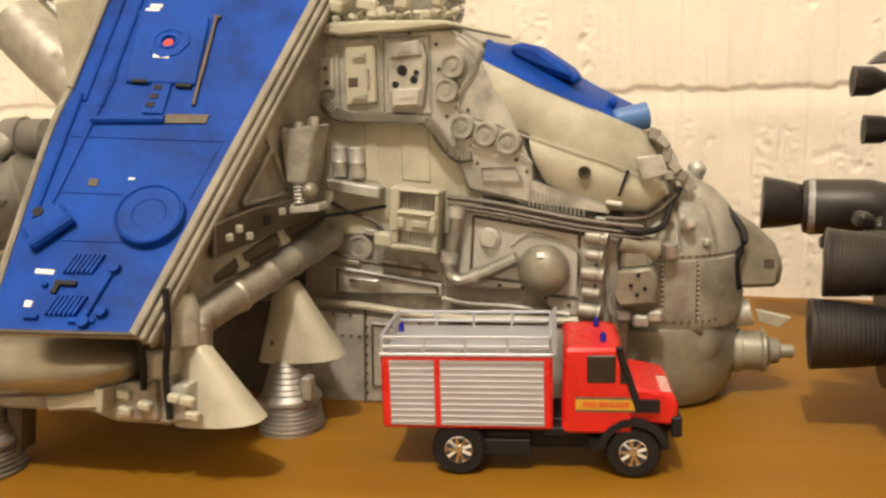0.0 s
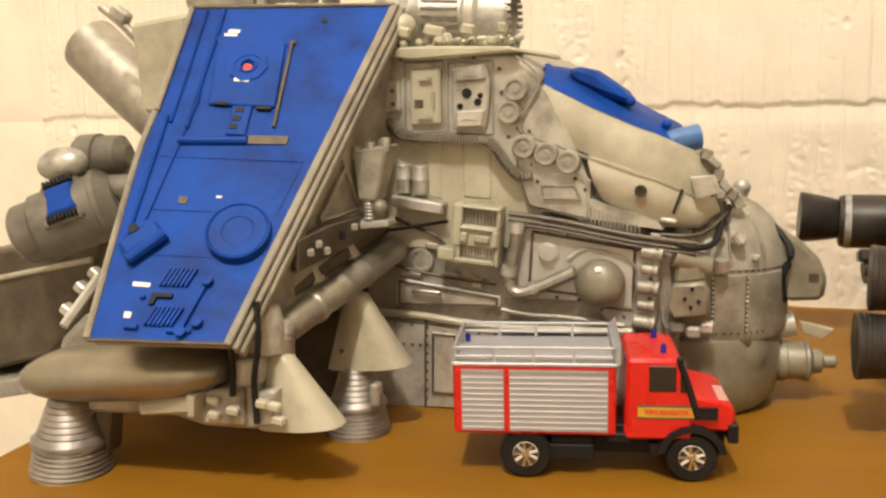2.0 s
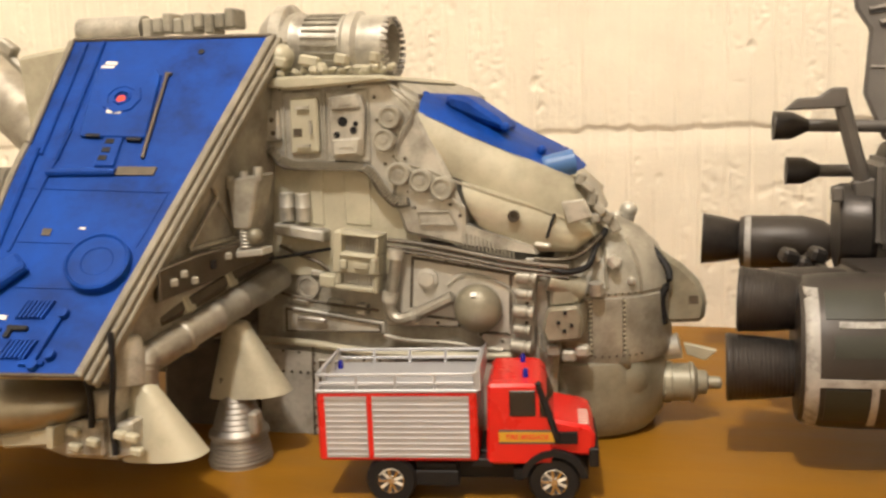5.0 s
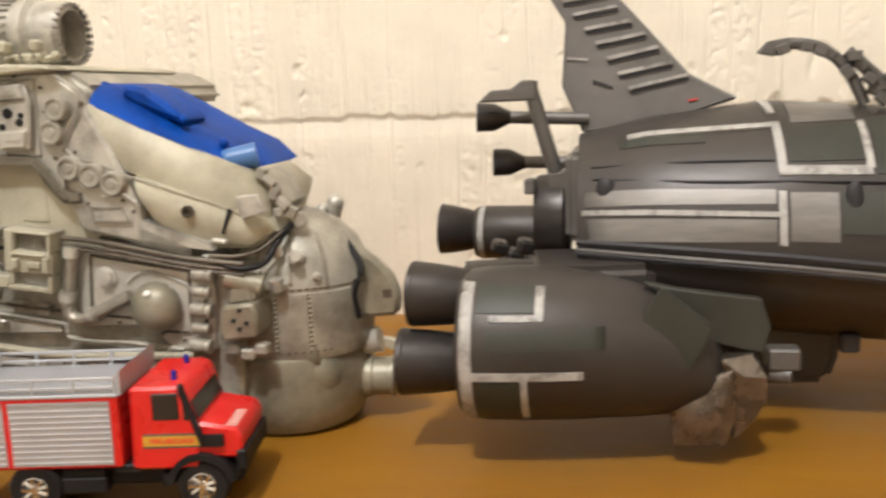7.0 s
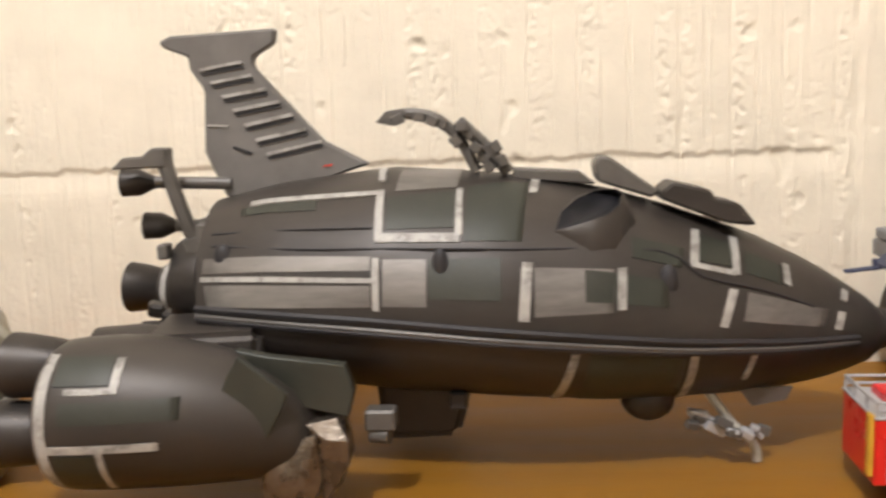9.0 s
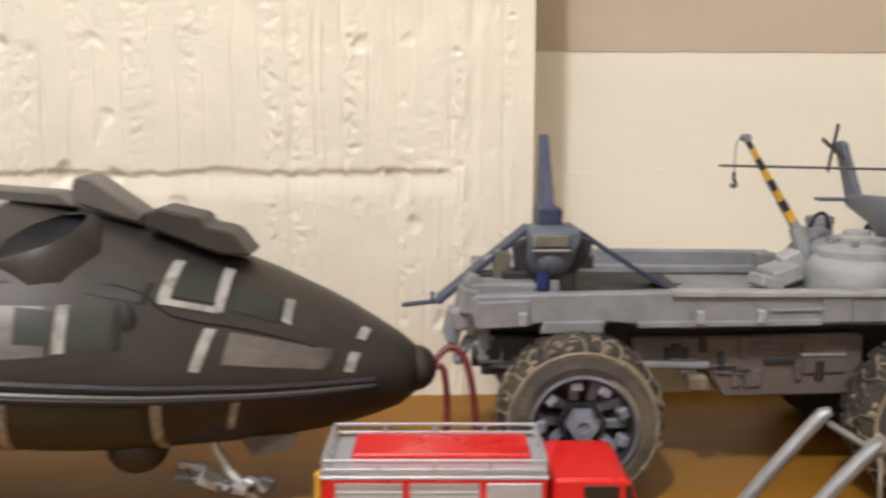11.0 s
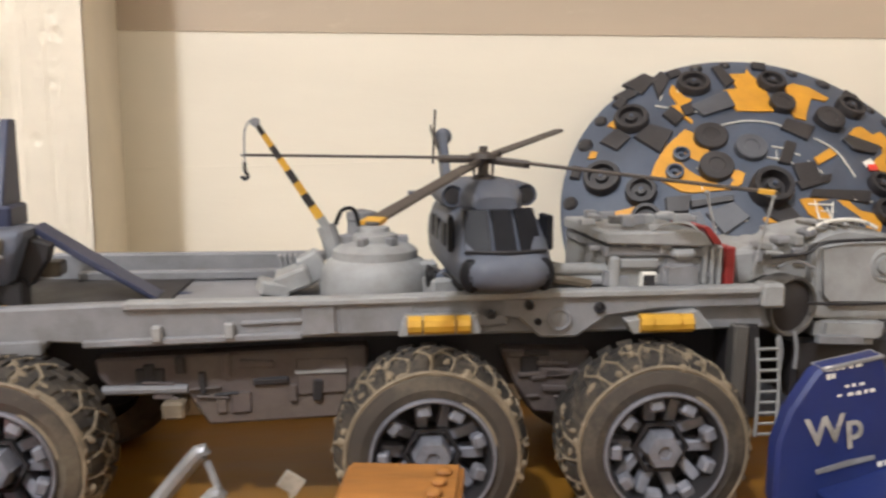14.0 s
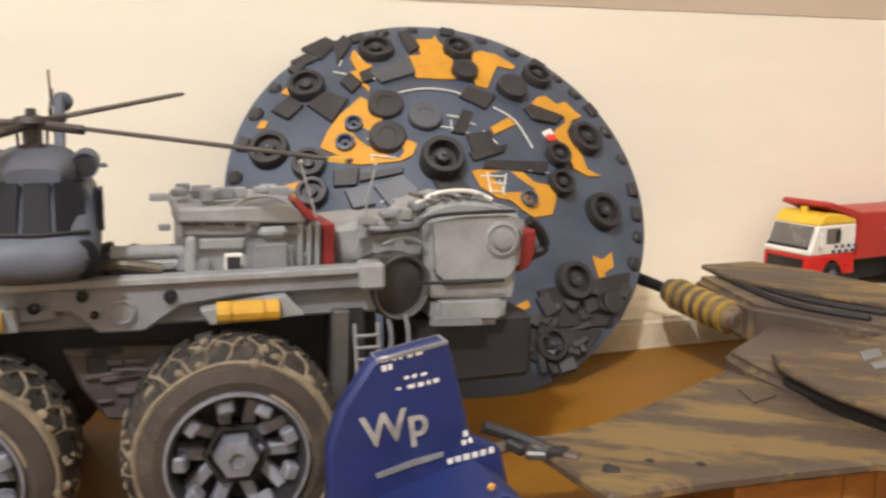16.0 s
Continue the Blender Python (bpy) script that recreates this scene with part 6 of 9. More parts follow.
for p, a in (((0.2435, 0.376, 0.1627), 10), ((0.2493, 0.376, 0.1607), 25), ((0.26, 0.374, 0.1512), 50), ((0.2691, 0.374, 0.148), 35), ((0.2745, 0.374, 0.1393), 45), ((0.2627, 0.374, 0.1577), 0), ((0.2808, 0.374, 0.1418), 70), ((0.2336, 0.376, 0.1618), -20), ((0.2533, 0.379, 0.1593), 30), ((0.2656, 0.377, 0.1542), 40), ((0.2721, 0.377, 0.143), 20), ((0.2779, 0.376, 0.148), 60)):
    part("antenna_joint", box(bmnew(), p, (0.0055, 0.005, 0.0045), (0, a, 0)), M_trim, gunship, bevel=0.0005)
# tail fin with its louvres
fin = part("tail_fin", slab(bmnew(), [(0.1184, 0.202), (0.1211, 0.1988), (0.1325, 0.1944), (0.133, 0.1887), (0.1395, 0.1786), (0.1376, 0.1493), (0.1471, 0.1271), (0.1786, 0.1291), (0.2176, 0.1413), (0.1959, 0.1529), (0.1639, 0.1888), (0.1644, 0.1935), (0.1746, 0.199), (0.1756, 0.2061), (0.1245, 0.2045)], 0.390, 0.396), M_fin, gunship, "tall grey tail fin with white louvres", bevel=0.0012)
for q in ([(0.1681, 0.1482), (0.1947, 0.1534), (0.195, 0.1521), (0.1689, 0.1466)], [(0.1633, 0.1551), (0.1875, 0.1595), (0.1881, 0.1579), (0.1641, 0.1535)], [(0.1581, 0.1622), (0.1811, 0.1666), (0.1819, 0.165), (0.1592, 0.1606)], [(0.153, 0.1694), (0.1753, 0.1728), (0.1761, 0.1713), (0.1541, 0.1678)], [(0.1482, 0.1759), (0.1691, 0.1789), (0.1699, 0.1773), (0.1493, 0.1744)], [(0.1428, 0.1825), (0.1627, 0.1854), (0.1635, 0.1841), (0.1439, 0.1812)], [(0.138, 0.1888), (0.1585, 0.1917), (0.1593, 0.1904), (0.1391, 0.1875)]):
    part("louvre", slab(bmnew(), q, 0.3885, 0.391), M_worn, fin, "white louvre")
    # dark strip under each louvre, its shading made as a coloured piece
    part("louvre_shade", slab(bmnew(), [(x + 0.0005, z - 0.0020) for x, z in q], 0.3893, 0.391), M_dark, fin)
part("red_mark", slab(bmnew(), [(0.1954, 0.1413), (0.1996, 0.1419), (0.1997, 0.1411), (0.1954, 0.1405)], 0.3892, 0.391), M_reddot, fin)
part("fin_scar", slab(bmnew(), [(0.1524, 0.1519), (0.1614, 0.1482), (0.16, 0.1474), (0.1519, 0.1506)], 0.3892, 0.391), M_dark, fin)
part("fin_mark", slab(bmnew(), [(0.14, 0.1626), (0.1498, 0.1617), (0.1498, 0.1607), (0.14, 0.1615)], 0.3892, 0.391), M_worn, fin)
# stern: ring, arm, small thrusters
part("stern_ring", lathe(bmnew(), [(0.012, 0), (0.0195, 0), (0.0205, 0.002), (0.0205, 0.013), (0.018, 0.016), (0.010, 0.016)], (0.1255, 0.382, 0.088), (1, 0, 0), 30), M_iron, gunship, "dark round stern ring")
part("stern_lug", box(bmnew(), (0.124, 0.366, 0.105), (0.005, 0.008, 0.007)), M_trim, gunship, bevel=0.0008)
part("stern_block", box(bmnew(), (0.148, 0.385, 0.10), (0.016, 0.05, 0.04)), M_trim, gunship, bevel=0.003)


def thruster(mouth, root, r, rr, label="dark flared thruster"):
    """A bell with a thick lip, fine turned rings and a hollow mouth."""
    a, b = Vector(mouth), Vector(root)
    n = (b - a).length
    prof = [(r * 0.93, 0), (r * 1.0, 0), (r * 1.03, n * 0.03), (r * 1.02, n * 0.07)]
    for k in range(14):
        f = 0.10 + 0.85 * k / 14
        q = r + (rr - r) * f ** 1.5
        prof += [(q, n * f), (q + r * 0.018, n * (f + 0.015)), (q, n * (f + 0.035))]
    prof += [(rr, n), (rr * 0.8, n)]
    t = part("thruster", lathe(bmnew(), prof, a, b - a, 32), M_iron, gunship, label)
    part("thruster_lining", lathe(bmnew(), [(r * 0.93, 0.0), (r * 0.86, n * 0.15), (r * 0.6, n * 0.5), (0, n * 0.52)], a, b - a, 24), M_dark, t)


def bell(mouth, root, r, rr):
    """A small straight bell that narrows to its stem."""
    a, b = Vector(mouth), Vector(root)
    n = (b - a).length
    t = part("thruster", lathe(bmnew(), [(r * 0.80, 0), (r * 1.03, 0), (r * 1.03, n * 0.05), (r, n * 0.07), (r * 0.97, n * 0.50), (r * 0.80, n * 0.66), (rr * 1.2, n * 0.92), (rr, n)], a, b - a, 24), M_iron, gunship, "small bell-shaped thruster")
    part("thruster_lining", lathe(bmnew(), [(r * 0.80, 0), (r * 0.7, n * 0.3), (0, n * 0.32)], a, b - a, 18), M_dark, t)


bell((0.0975, 0.3865, 0.1361), (0.1135, 0.3875, 0.1357), 0.0068, 0.0028)
part("thruster_stem", cyl(bmnew(), (0.112, 0.3875, 0.1357), (0.150, 0.39, 0.134), 0.0030), M_trim, gunship)
bell((0.104, 0.394, 0.114), (0.1195, 0.3945, 0.1137), 0.0066, 0.0028)
part("thruster_stem", cyl(bmnew(), (0.117, 0.3945, 0.1137), (0.150, 0.395, 0.113), 0.0030), M_trim, gunship)
part("stern_arm", hose(bmnew(), [(0.1245, 0.37, 0.149), (0.127, 0.37, 0.140), (0.131, 0.371, 0.125), (0.136, 0.373, 0.108), (0.138, 0.376, 0.098)], 0.0036, 8), M_trim, gunship, "curved grey arm")
part("arm_head", slab(bmnew(), [(0.101, 0.1432), (0.1069, 0.1486), (0.1159, 0.1488), (0.1211, 0.1527), (0.1275, 0.1525), (0.1274, 0.1434)], 0.366, 0.376), M_trim, gunship, bevel=0.0008)
part("arm_foot", box(bmnew(), (0.137, 0.374, 0.103), (0.010, 0.010, 0.016), (0, -10, 0)), M_trim, gunship, bevel=0.001)
thruster((0.0640, 0.4590, 0.0714), (0.0850, 0.4590, 0.0705), 0.0141, 0.0105)
far_drum = part("stern_drum", lathe(bmnew(), [(0.009, 0), (0.0140, 0.001), (0.0150, 0.004), (0.0150, 0.034), (0.0125, 0.044), (0.008, 0.050)], (0.0840, 0.4590, 0.0695), (1, -0.06, 0), 28), M_gunship, gunship, "dark stern drum with a white band")
part("white_line", lathe(bmnew(), [(0.0148, 0.0035), (0.0152, 0.0037), (0.0153, 0.0068), (0.0149, 0.0070)], (0.0840, 0.4590, 0.0695), (1, -0.06, 0), 28), M_worn, far_drum)
for p in ((0.106, 0.393, 0.072), (0.113, 0.392, 0.068), (0.119, 0.391, 0.073), (0.110, 0.395, 0.062), (0.121, 0.392, 0.064)):
    part("stern_clutter", box(bmnew(), p, (0.008, 0.009, 0.007), (10, 15, 20)), M_iron, gunship, bevel=0.0015)
rng = random.Random(83)
for k in range(16):
    p = Vector((rng.uniform(0.096, 0.130), rng.uniform(0.395, 0.440), rng.uniform(0.044, 0.066)))
    if k % 2:
        part("stern_clutter", cyl(bmnew(), p - Vector((0.006, 0, 0)), p + Vector((0.008, 0.003, 0.001)), rng.uniform(0.0032, 0.0055), seg=14), M_iron, gunship)
    else:
        part("stern_clutter", box(bmnew(), p, (rng.uniform(0.008, 0.016), 0.012, rng.uniform(0.006, 0.011)), (rng.uniform(-15, 15), rng.uniform(-15, 15), 0)), M_iron, gunship, bevel=0.0012)
# engine pod beside the hull
thruster((0.0805, 0.3080, 0.0675), (0.1040, 0.3060, 0.0670), 0.0132, 0.0108)
thruster((0.0757, 0.3030, 0.0400), (0.1030, 0.3030, 0.0405), 0.0136, 0.0110)
POD = [(0.019, -0.001), (0.0280, 0), (0.0300, 0.003), (0.0308, 0.010), (0.0312, 0.022), (0.0308, 0.036), (0.0292, 0.052), (0.0266, 0.068), (0.0232, 0.082), (0.0185, 0.094), (0.012, 0.101)]
PO = Vector((0.1025, 0.305, 0.0480))


def pod_mid(h):
    """The middle of the pod, whose belly runs level while its back slopes."""
    r = float(np.interp(h, [p[1] for p in POD], [p[0] for p in POD]))
    return PO + Vector((h, h * 0.10, -0.75 * (0.0312 - r) if h > 0.022 else 0.0)), r


rings = []
for r, h in POD:
    c = pod_mid(h)[0]
    rings.append([c + Vector((0, r * math.cos(2 * math.pi * k / 44), r * math.sin(2 * math.pi * k / 44))) for k in range(44)])
pod = part("engine_pod", loft(bmnew(), rings), M_gunship, gunship, "dark engine pod with white lines", angle=50)


def pod_at(h, z, d=0.0):
    """A point on the near side of the pod, by its way along the axis and its height over the axis."""
    c, r = pod_mid(h)
    z = max(-r * 0.97, min(r * 0.97, z + PO.z - c.z))
    return c + Vector((0, -(r + d) * math.sqrt(1 - (z / r) ** 2), (1 + d / r) * z))


def pod_patch(name, h0, h1, z0, z1, material, d=0.0004, n=10):
    b = bmnew()
    g = [[b.verts.new(pod_at(h0 + (h1 - h0) * i / n, z0 + (z1 - z0) * j / n, d)) for j in range(n + 1)] for i in range(n + 1)]
    k = [[b.verts.new(pod_at(h0 + (h1 - h0) * i / n, z0 + (z1 - z0) * j / n, -0.0008)) for j in range(n + 1)] for i in range(n + 1)]
    for i in range(n):
        for j in range(n):
            b.faces.new((g[i][j], g[i + 1][j], g[i + 1][j + 1], g[i][j + 1]))
        for a, c in (((i, 0), (i + 1, 0)), ((i, n), (i + 1, n)), ((0, i), (0, i + 1)), ((n, i), (n, i + 1))):
            b.faces.new((g[a[0]][a[1]], g[c[0]][c[1]], k[c[0]][c[1]], k[a[0]][a[1]]))
    part(name, b, material, pod, angle=80)


for h0, h1, z0, z1, m in ((0.0015, 0.0065, -0.027, 0.0275, M_worn), (0.0065, 0.048, -0.0068, -0.0036, M_worn), (0.0245, 0.0272, -0.025, -0.0068, M_worn), (0.013, 0.033, 0.0150, 0.0172, M_worn), (0.030, 0.0333, 0.0172, 0.0262, M_worn), (0.0115, 0.056, 0.0045, 0.0125, M_olive), (0.0085, 0.0240, -0.022, -0.0078, M_olive), (0.0085, 0.0295, 0.0180, 0.0270, M_olive)):
    pod_patch("white_line" if m is M_worn else "olive_panel", h0, h1, z0, z1, m)
part("far_pod", lathe(bmnew(), [(0.009, 0), (0.0135, 0.001), (0.0145, 0.02), (0.010, 0.06)], (0.095, 0.349, 0.0595), (1, 0.1, 0), 28), M_gunship, gunship)
part("pod_pylon", box(bmnew(), (0.150, 0.345, 0.066), (0.05, 0.05, 0.020), (0, 0, 10)), M_gunship, gunship, bevel=0.004)
# folded plates and crumpled foil under the pylon
for pts, y0, y1 in (([(0.1677, 0.0506), (0.1747, 0.0665), (0.1794, 0.0741), (0.1979, 0.0589), (0.1954, 0.0526), (0.1877, 0.0391)], 0.292, 0.2955), ([(0.1727, 0.0725), (0.1862, 0.0697), (0.2173, 0.066), (0.221, 0.0552), (0.2181, 0.0445), (0.2021, 0.0481), (0.1908, 0.0514), (0.184, 0.0632)], 0.308, 0.314)):
    part("folded_plate", slab(bmnew(), pts, y0, y1), M_olive, gunship, "dark green folded plate", bevel=0.0005)
rng = random.Random(5)
for pts, y in (([(0.1822, 0.032), (0.2058, 0.0406), (0.2082, 0.0205), (0.2028, 0.0114), (0.185, 0.0085)], 0.299), ([(0.2011, 0.0427), (0.2144, 0.0444), (0.2176, 0.026), (0.2148, 0.0189), (0.2071, 0.0114)], 0.304)):
    b = bmnew()
    for x, z in pts:
        for yy in (y, y + 0.010, y + 0.022):
            b.verts.new((x + rng.uniform(-0.001, 0.001), yy + rng.uniform(-0.002, 0.002), max(0.0005, z + rng.uniform(-0.0012, 0.0012))))
    for _ in range(8):
        x = sum(p[0] for p in pts) / len(pts) + rng.uniform(-0.008, 0.008)
        z = sum(p[1] for p in pts) / len(pts) + rng.uniform(-0.009, 0.009)
        b.verts.new((x, y - rng.uniform(0.001, 0.004), z))
    bmesh.ops.convex_hull(b, input=b.verts)
    part("foil_leg", b, M_foil, gunship, "leg wrapped in crumpled foil", angle=15)
part("leg_axle", box(bmnew(), (0.2285, 0.326, 0.038), (0.013, 0.010, 0.009)), M_trim, gunship, bevel=0.001)
part("leg_axle", cyl(bmnew(), (0.224, 0.326, 0.031), (0.232, 0.324, 0.031), 0.0036), M_trim, gunship)
part("belly_box", slab(bmnew(), [(0.2176, 0.0501), (0.2628, 0.0488), (0.2613, 0.0245), (0.2576, 0.012), (0.221, 0.0104)], 0.372, 0.42), M_gunship, gunship, "dark belly box", bevel=0.004)
part("belly_stub", box(bmnew(), (0.2595, 0.350, 0.038), (0.008, 0.006, 0.008)), M_dark, gunship, bevel=0.001)
part("belly_blister", ball(bmnew(), (0.345, 0.374, 0.0310), 1.0, (0.0125, 0.012, 0.0105), 16, 10), M_gunship, gunship)
for k in range(16):
    p = (0.364 + 0.0021 * k + rng.uniform(-0.002, 0.002), 0.366 + rng.uniform(-0.004, 0.008), 0.0235 - 0.0006 * k + rng.uniform(-0.004, 0.004))
    part("nose_gear_scrap", box(bmnew(), p, (rng.uniform(0.004, 0.011), 0.004, rng.uniform(0.002, 0.0045)), (rng.uniform(-20, 20), rng.uniform(0, 40), rng.uniform(-20, 20))), M_plastic if k % 3 else M_trim, gunship, bevel=0.0004)
part("nose_gear", hose(bmnew(), [(0.372, 0.38, 0.034), (0.382, 0.374, 0.02), (0.392, 0.37, 0.010), (0.394, 0.370, 0.002)], 0.0022, 8), M_silver, gunship)
part("gear_door", slab(bmnew(), [(0.3862, 0.0346), (0.4103, 0.0356), (0.4075, 0.0293), (0.3922, 0.0264)], 0.374, 0.3755), M_trim, gunship)
# wires at the nose
for pts in ([(0.468, 0.412, 0.056), (0.475, 0.414, 0.062), (0.482, 0.412, 0.056), (0.486, 0.408, 0.036), (0.4865, 0.405, 0.001)], [(0.468, 0.411, 0.054), (0.472, 0.410, 0.052), (0.4735, 0.408, 0.035), (0.472, 0.405, 0.001)]):
    part("nose_wire", hose(bmnew(), pts, 0.0016, 8), M_cablered, gunship, "dark red wire")



# ---- large grey model carrier with chained wheels ----
carrier = thing("model_truck", (0.486, 0.402, 0), "grey six-wheeled model carrier truck with chained muddy tyres", "model truck", rz=-4.1, local=True)


def side(pts, y0, y1):
    """An outline in the carrier's own x and z between two depths."""
    return slab(bmnew(), pts, y0, y1)


deck = part("deck", box(bmnew(), (0.165, 0.052, 0.080), (0.335, 0.094, 0.010)), M_bed, carrier, "flat grey deck", bevel=0.001)
beam = part("side_beam", side([(-0.0029, 0.0845), (0.0, 0.0878), (0.0806, 0.09), (0.1496, 0.0909), (0.1914, 0.0909), (0.2264, 0.0909), (0.2272, 0.0796), (0.1921, 0.0773), (0.1501, 0.077), (0.0911, 0.0739), (0.0578, 0.0764), (0.0551, 0.0721), (0.0282, 0.0718), (0.0301, 0.0756), (-0.0002, 0.0724)], 0.0, 0.008), M_bed, carrier, "chalky grey side beam", bevel=0.0008)
part("side_beam", side([(0.2143, 0.0894), (0.3271, 0.0923), (0.3289, 0.0849), (0.3054, 0.0847), (0.2858, 0.0847), (0.2655, 0.0821), (0.2538, 0.0743), (0.2395, 0.0744), (0.2312, 0.0821), (0.2153, 0.0826)], 0.0, 0.008), M_bed, carrier, bevel=0.0008)
part("beam_cap", side([(0.0855, 0.0909), (0.1622, 0.091), (0.2227, 0.0923), (0.3271, 0.093), (0.3276, 0.0904), (0.2226, 0.0896), (0.1621, 0.0885), (0.0853, 0.0881)], -0.0022, 0.006), M_pale, carrier, bevel=0.0005)
for pts, d in (([(0.0705, 0.077), (0.15, 0.0787), (0.1501, 0.0761), (0.0705, 0.0742)], -0.002), ([(0.1278, 0.0831), (0.151, 0.0838), (0.1511, 0.0822), (0.1279, 0.0814)], -0.0012), ([(0.0294, 0.0765), (0.0555, 0.0773), (0.056, 0.0719), (0.0282, 0.0713)], -0.0018), ([(0.0, 0.085), (0.0238, 0.0862), (0.0237, 0.0746), (0.0009, 0.0729)], -0.0014), ([(0.1496, 0.0897), (0.1623, 0.0899), (0.1628, 0.0776), (0.1501, 0.077)], -0.0012), ([(0.1635, 0.0889), (0.1915, 0.0893), (0.192, 0.078), (0.164, 0.0772)], -0.0006)):
    part("beam_plate", side(pts, d, 0.003), M_bed, carrier, bevel=0.0005)
for p in ((0.0206, 0.0778), (0.0974, 0.0792), (0.1236, 0.08)):
    part("beam_lug", box(bmnew(), (p[0], -0.0016, p[1]), (0.0036, 0.004, 0.006)), M_pale, carrier, bevel=0.0006)
for pts in ([(0.1879, 0.0848), (0.2159, 0.0849), (0.2167, 0.0773), (0.1857, 0.0767)], [(0.2713, 0.0813), (0.2993, 0.0849), (0.3056, 0.0775), (0.2743, 0.076)]):
    pl = part("step_plate", side(pts, -0.0045, 0.002), M_pale, carrier, bevel=0.0005)
    x0, x1 = pts[3][0], pts[1][0]
    zc = (pts[0][1] + pts[1][1] + pts[2][1] + pts[3][1]) / 4 + 0.0004
    for k, w in ((0.20, 0.0052), (0.5, 0.0115), (0.80, 0.0052)):
        xc = x0 + (x1 - x0) * k
        part("yellow_roll", cyl(bmnew(), (xc - w / 2, -0.0045, zc), (xc + w / 2, -0.0045, zc), 0.0036, seg=10), M_yellow, pl, "yellow padded roll")
for p, r in (((0.247, 0.0814), 0.0046), ((0.2209, 0.0839), 0.0018), ((0.2354, 0.0871), 0.0018), ((0.2387, 0.0808), 0.0013), ((0.2623, 0.0858), 0.0022)):
    part("beam_boss", lathe(bmnew(), [(r, 0.001), (r, -0.0012), (r * 0.8, -0.0016), (r * 0.7, -0.0008), (r * 0.3, -0.001), (0, -0.0016)], (p[0], 0, p[1]), (0, 1, 0), 14), M_bed if r > 0.003 else M_dark, carrier)
part("end_post", box(bmnew(), (0.329, 0.001, 0.0895), (0.009, 0.010, 0.0095)), M_pale, carrier, bevel=0.0012)
# back rail and trough
part("back_rail", side([(0.030, 0.084), (0.152, 0.0835), (0.155, 0.0960), (0.03, 0.0965)], 0.088, 0.093), M_bed, carrier, "low grey back rail", bevel=0.001)
# floor coloured near-black so the trough looks deep and unlit
part("trough_floor", box(bmnew(), (0.058, 0.050, 0.0856), (0.075, 0.062, 0.0010)), M_dark, carrier, "trough floor with its shade put into the dark colour")
part("trough_step", box(bmnew(), (0.10, 0.079, 0.0876), (0.11, 0.006, 0.004)), M_bed, carrier, bevel=0.0006)
part("front_rack", box(bmnew(), (0.012, 0.05, 0.089), (0.03, 0.085, 0.006)), M_bed, carrier, bevel=0.001)
part("yellow_strip", box(bmnew(), (0.030, 0.012, 0.0874), (0.018, 0.006, 0.0012)), M_yellow, carrier)
# front end
for p, s, a in (((-0.004, 0.012, 0.084), (0.008, 0.02, 0.012), 12), ((-0.008, 0.01, 0.076), (0.007, 0.014, 0.010), -15), ((-0.011, 0.02, 0.069), (0.006, 0.02, 0.012), 10), ((0.001, 0.03, 0.070), (0.006, 0.04, 0.030), 0), ((-0.006, 0.014, 0.060), (0.004, 0.008, 0.014), 30), ((-0.002, 0.014, 0.092), (0.006, 0.012, 0.007), 30)):
    part("front_fitting", box(bmnew(), p, s, (0, a, 8)), M_bed, carrier, bevel=0.0012)
part("front_bar", hose(bmnew(), [(-0.012, 0.012, 0.060), (0.002, 0.012, 0.064), (0.008, 0.013, 0.066)], 0.0012, 6), M_pale, carrier)
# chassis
part("chassis", side([(-0.002, 0.050), (0.335, 0.050), (0.335, 0.078), (0.0, 0.078)], 0.022, 0.075), M_dark, carrier, "dark chassis")
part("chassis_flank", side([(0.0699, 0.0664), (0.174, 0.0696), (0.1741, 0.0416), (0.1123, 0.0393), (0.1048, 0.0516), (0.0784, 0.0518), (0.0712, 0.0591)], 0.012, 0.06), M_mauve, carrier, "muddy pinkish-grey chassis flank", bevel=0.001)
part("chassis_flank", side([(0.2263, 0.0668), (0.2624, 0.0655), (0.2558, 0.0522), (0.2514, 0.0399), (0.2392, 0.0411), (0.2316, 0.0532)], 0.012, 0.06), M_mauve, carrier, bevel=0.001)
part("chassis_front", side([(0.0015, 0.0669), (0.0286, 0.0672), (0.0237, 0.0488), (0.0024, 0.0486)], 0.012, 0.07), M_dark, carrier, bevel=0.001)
for pts, m in (([(0.1463, 0.0651), (0.1662, 0.0653), (0.1661, 0.0518), (0.1468, 0.0508)], M_mauve), ([(0.1215, 0.0526), (0.1287, 0.0526), (0.1289, 0.0447), (0.1212, 0.0441)], M_mauve), ([(0.0854, 0.0625), (0.0962, 0.0626), (0.0963, 0.0567), (0.0855, 0.0566)], M_dark), ([(0.1156, 0.05), (0.1196, 0.0501), (0.1198, 0.0446), (0.1157, 0.0441)], M_mauve), ([(0.2342, 0.0641), (0.2414, 0.0638), (0.2413, 0.0571), (0.2342, 0.0574)], M_dark)):
    part("flank_plate", side(pts, 0.0108, 0.013), m, carrier, bevel=0.0004)
part("pale_bar", side([(0.1459, 0.0608), (0.1658, 0.0610), (0.1659, 0.0598), (0.146, 0.0596)], 0.0100, 0.012), M_pale, carrier, "pale grey bar")
part("chassis_pipe", hose(bmnew(), [(0.073, 0.011, 0.0545), (0.105, 0.011, 0.0545)], 0.0018, 8), M_bed, carrier)
part("tan_box", side([(0.0956, 0.0504), (0.1042, 0.0505), (0.1043, 0.0436), (0.0958, 0.0435)], 0.006, 0.018), M_chain, carrier, "small tan box", bevel=0.001)
rng = random.Random(31)
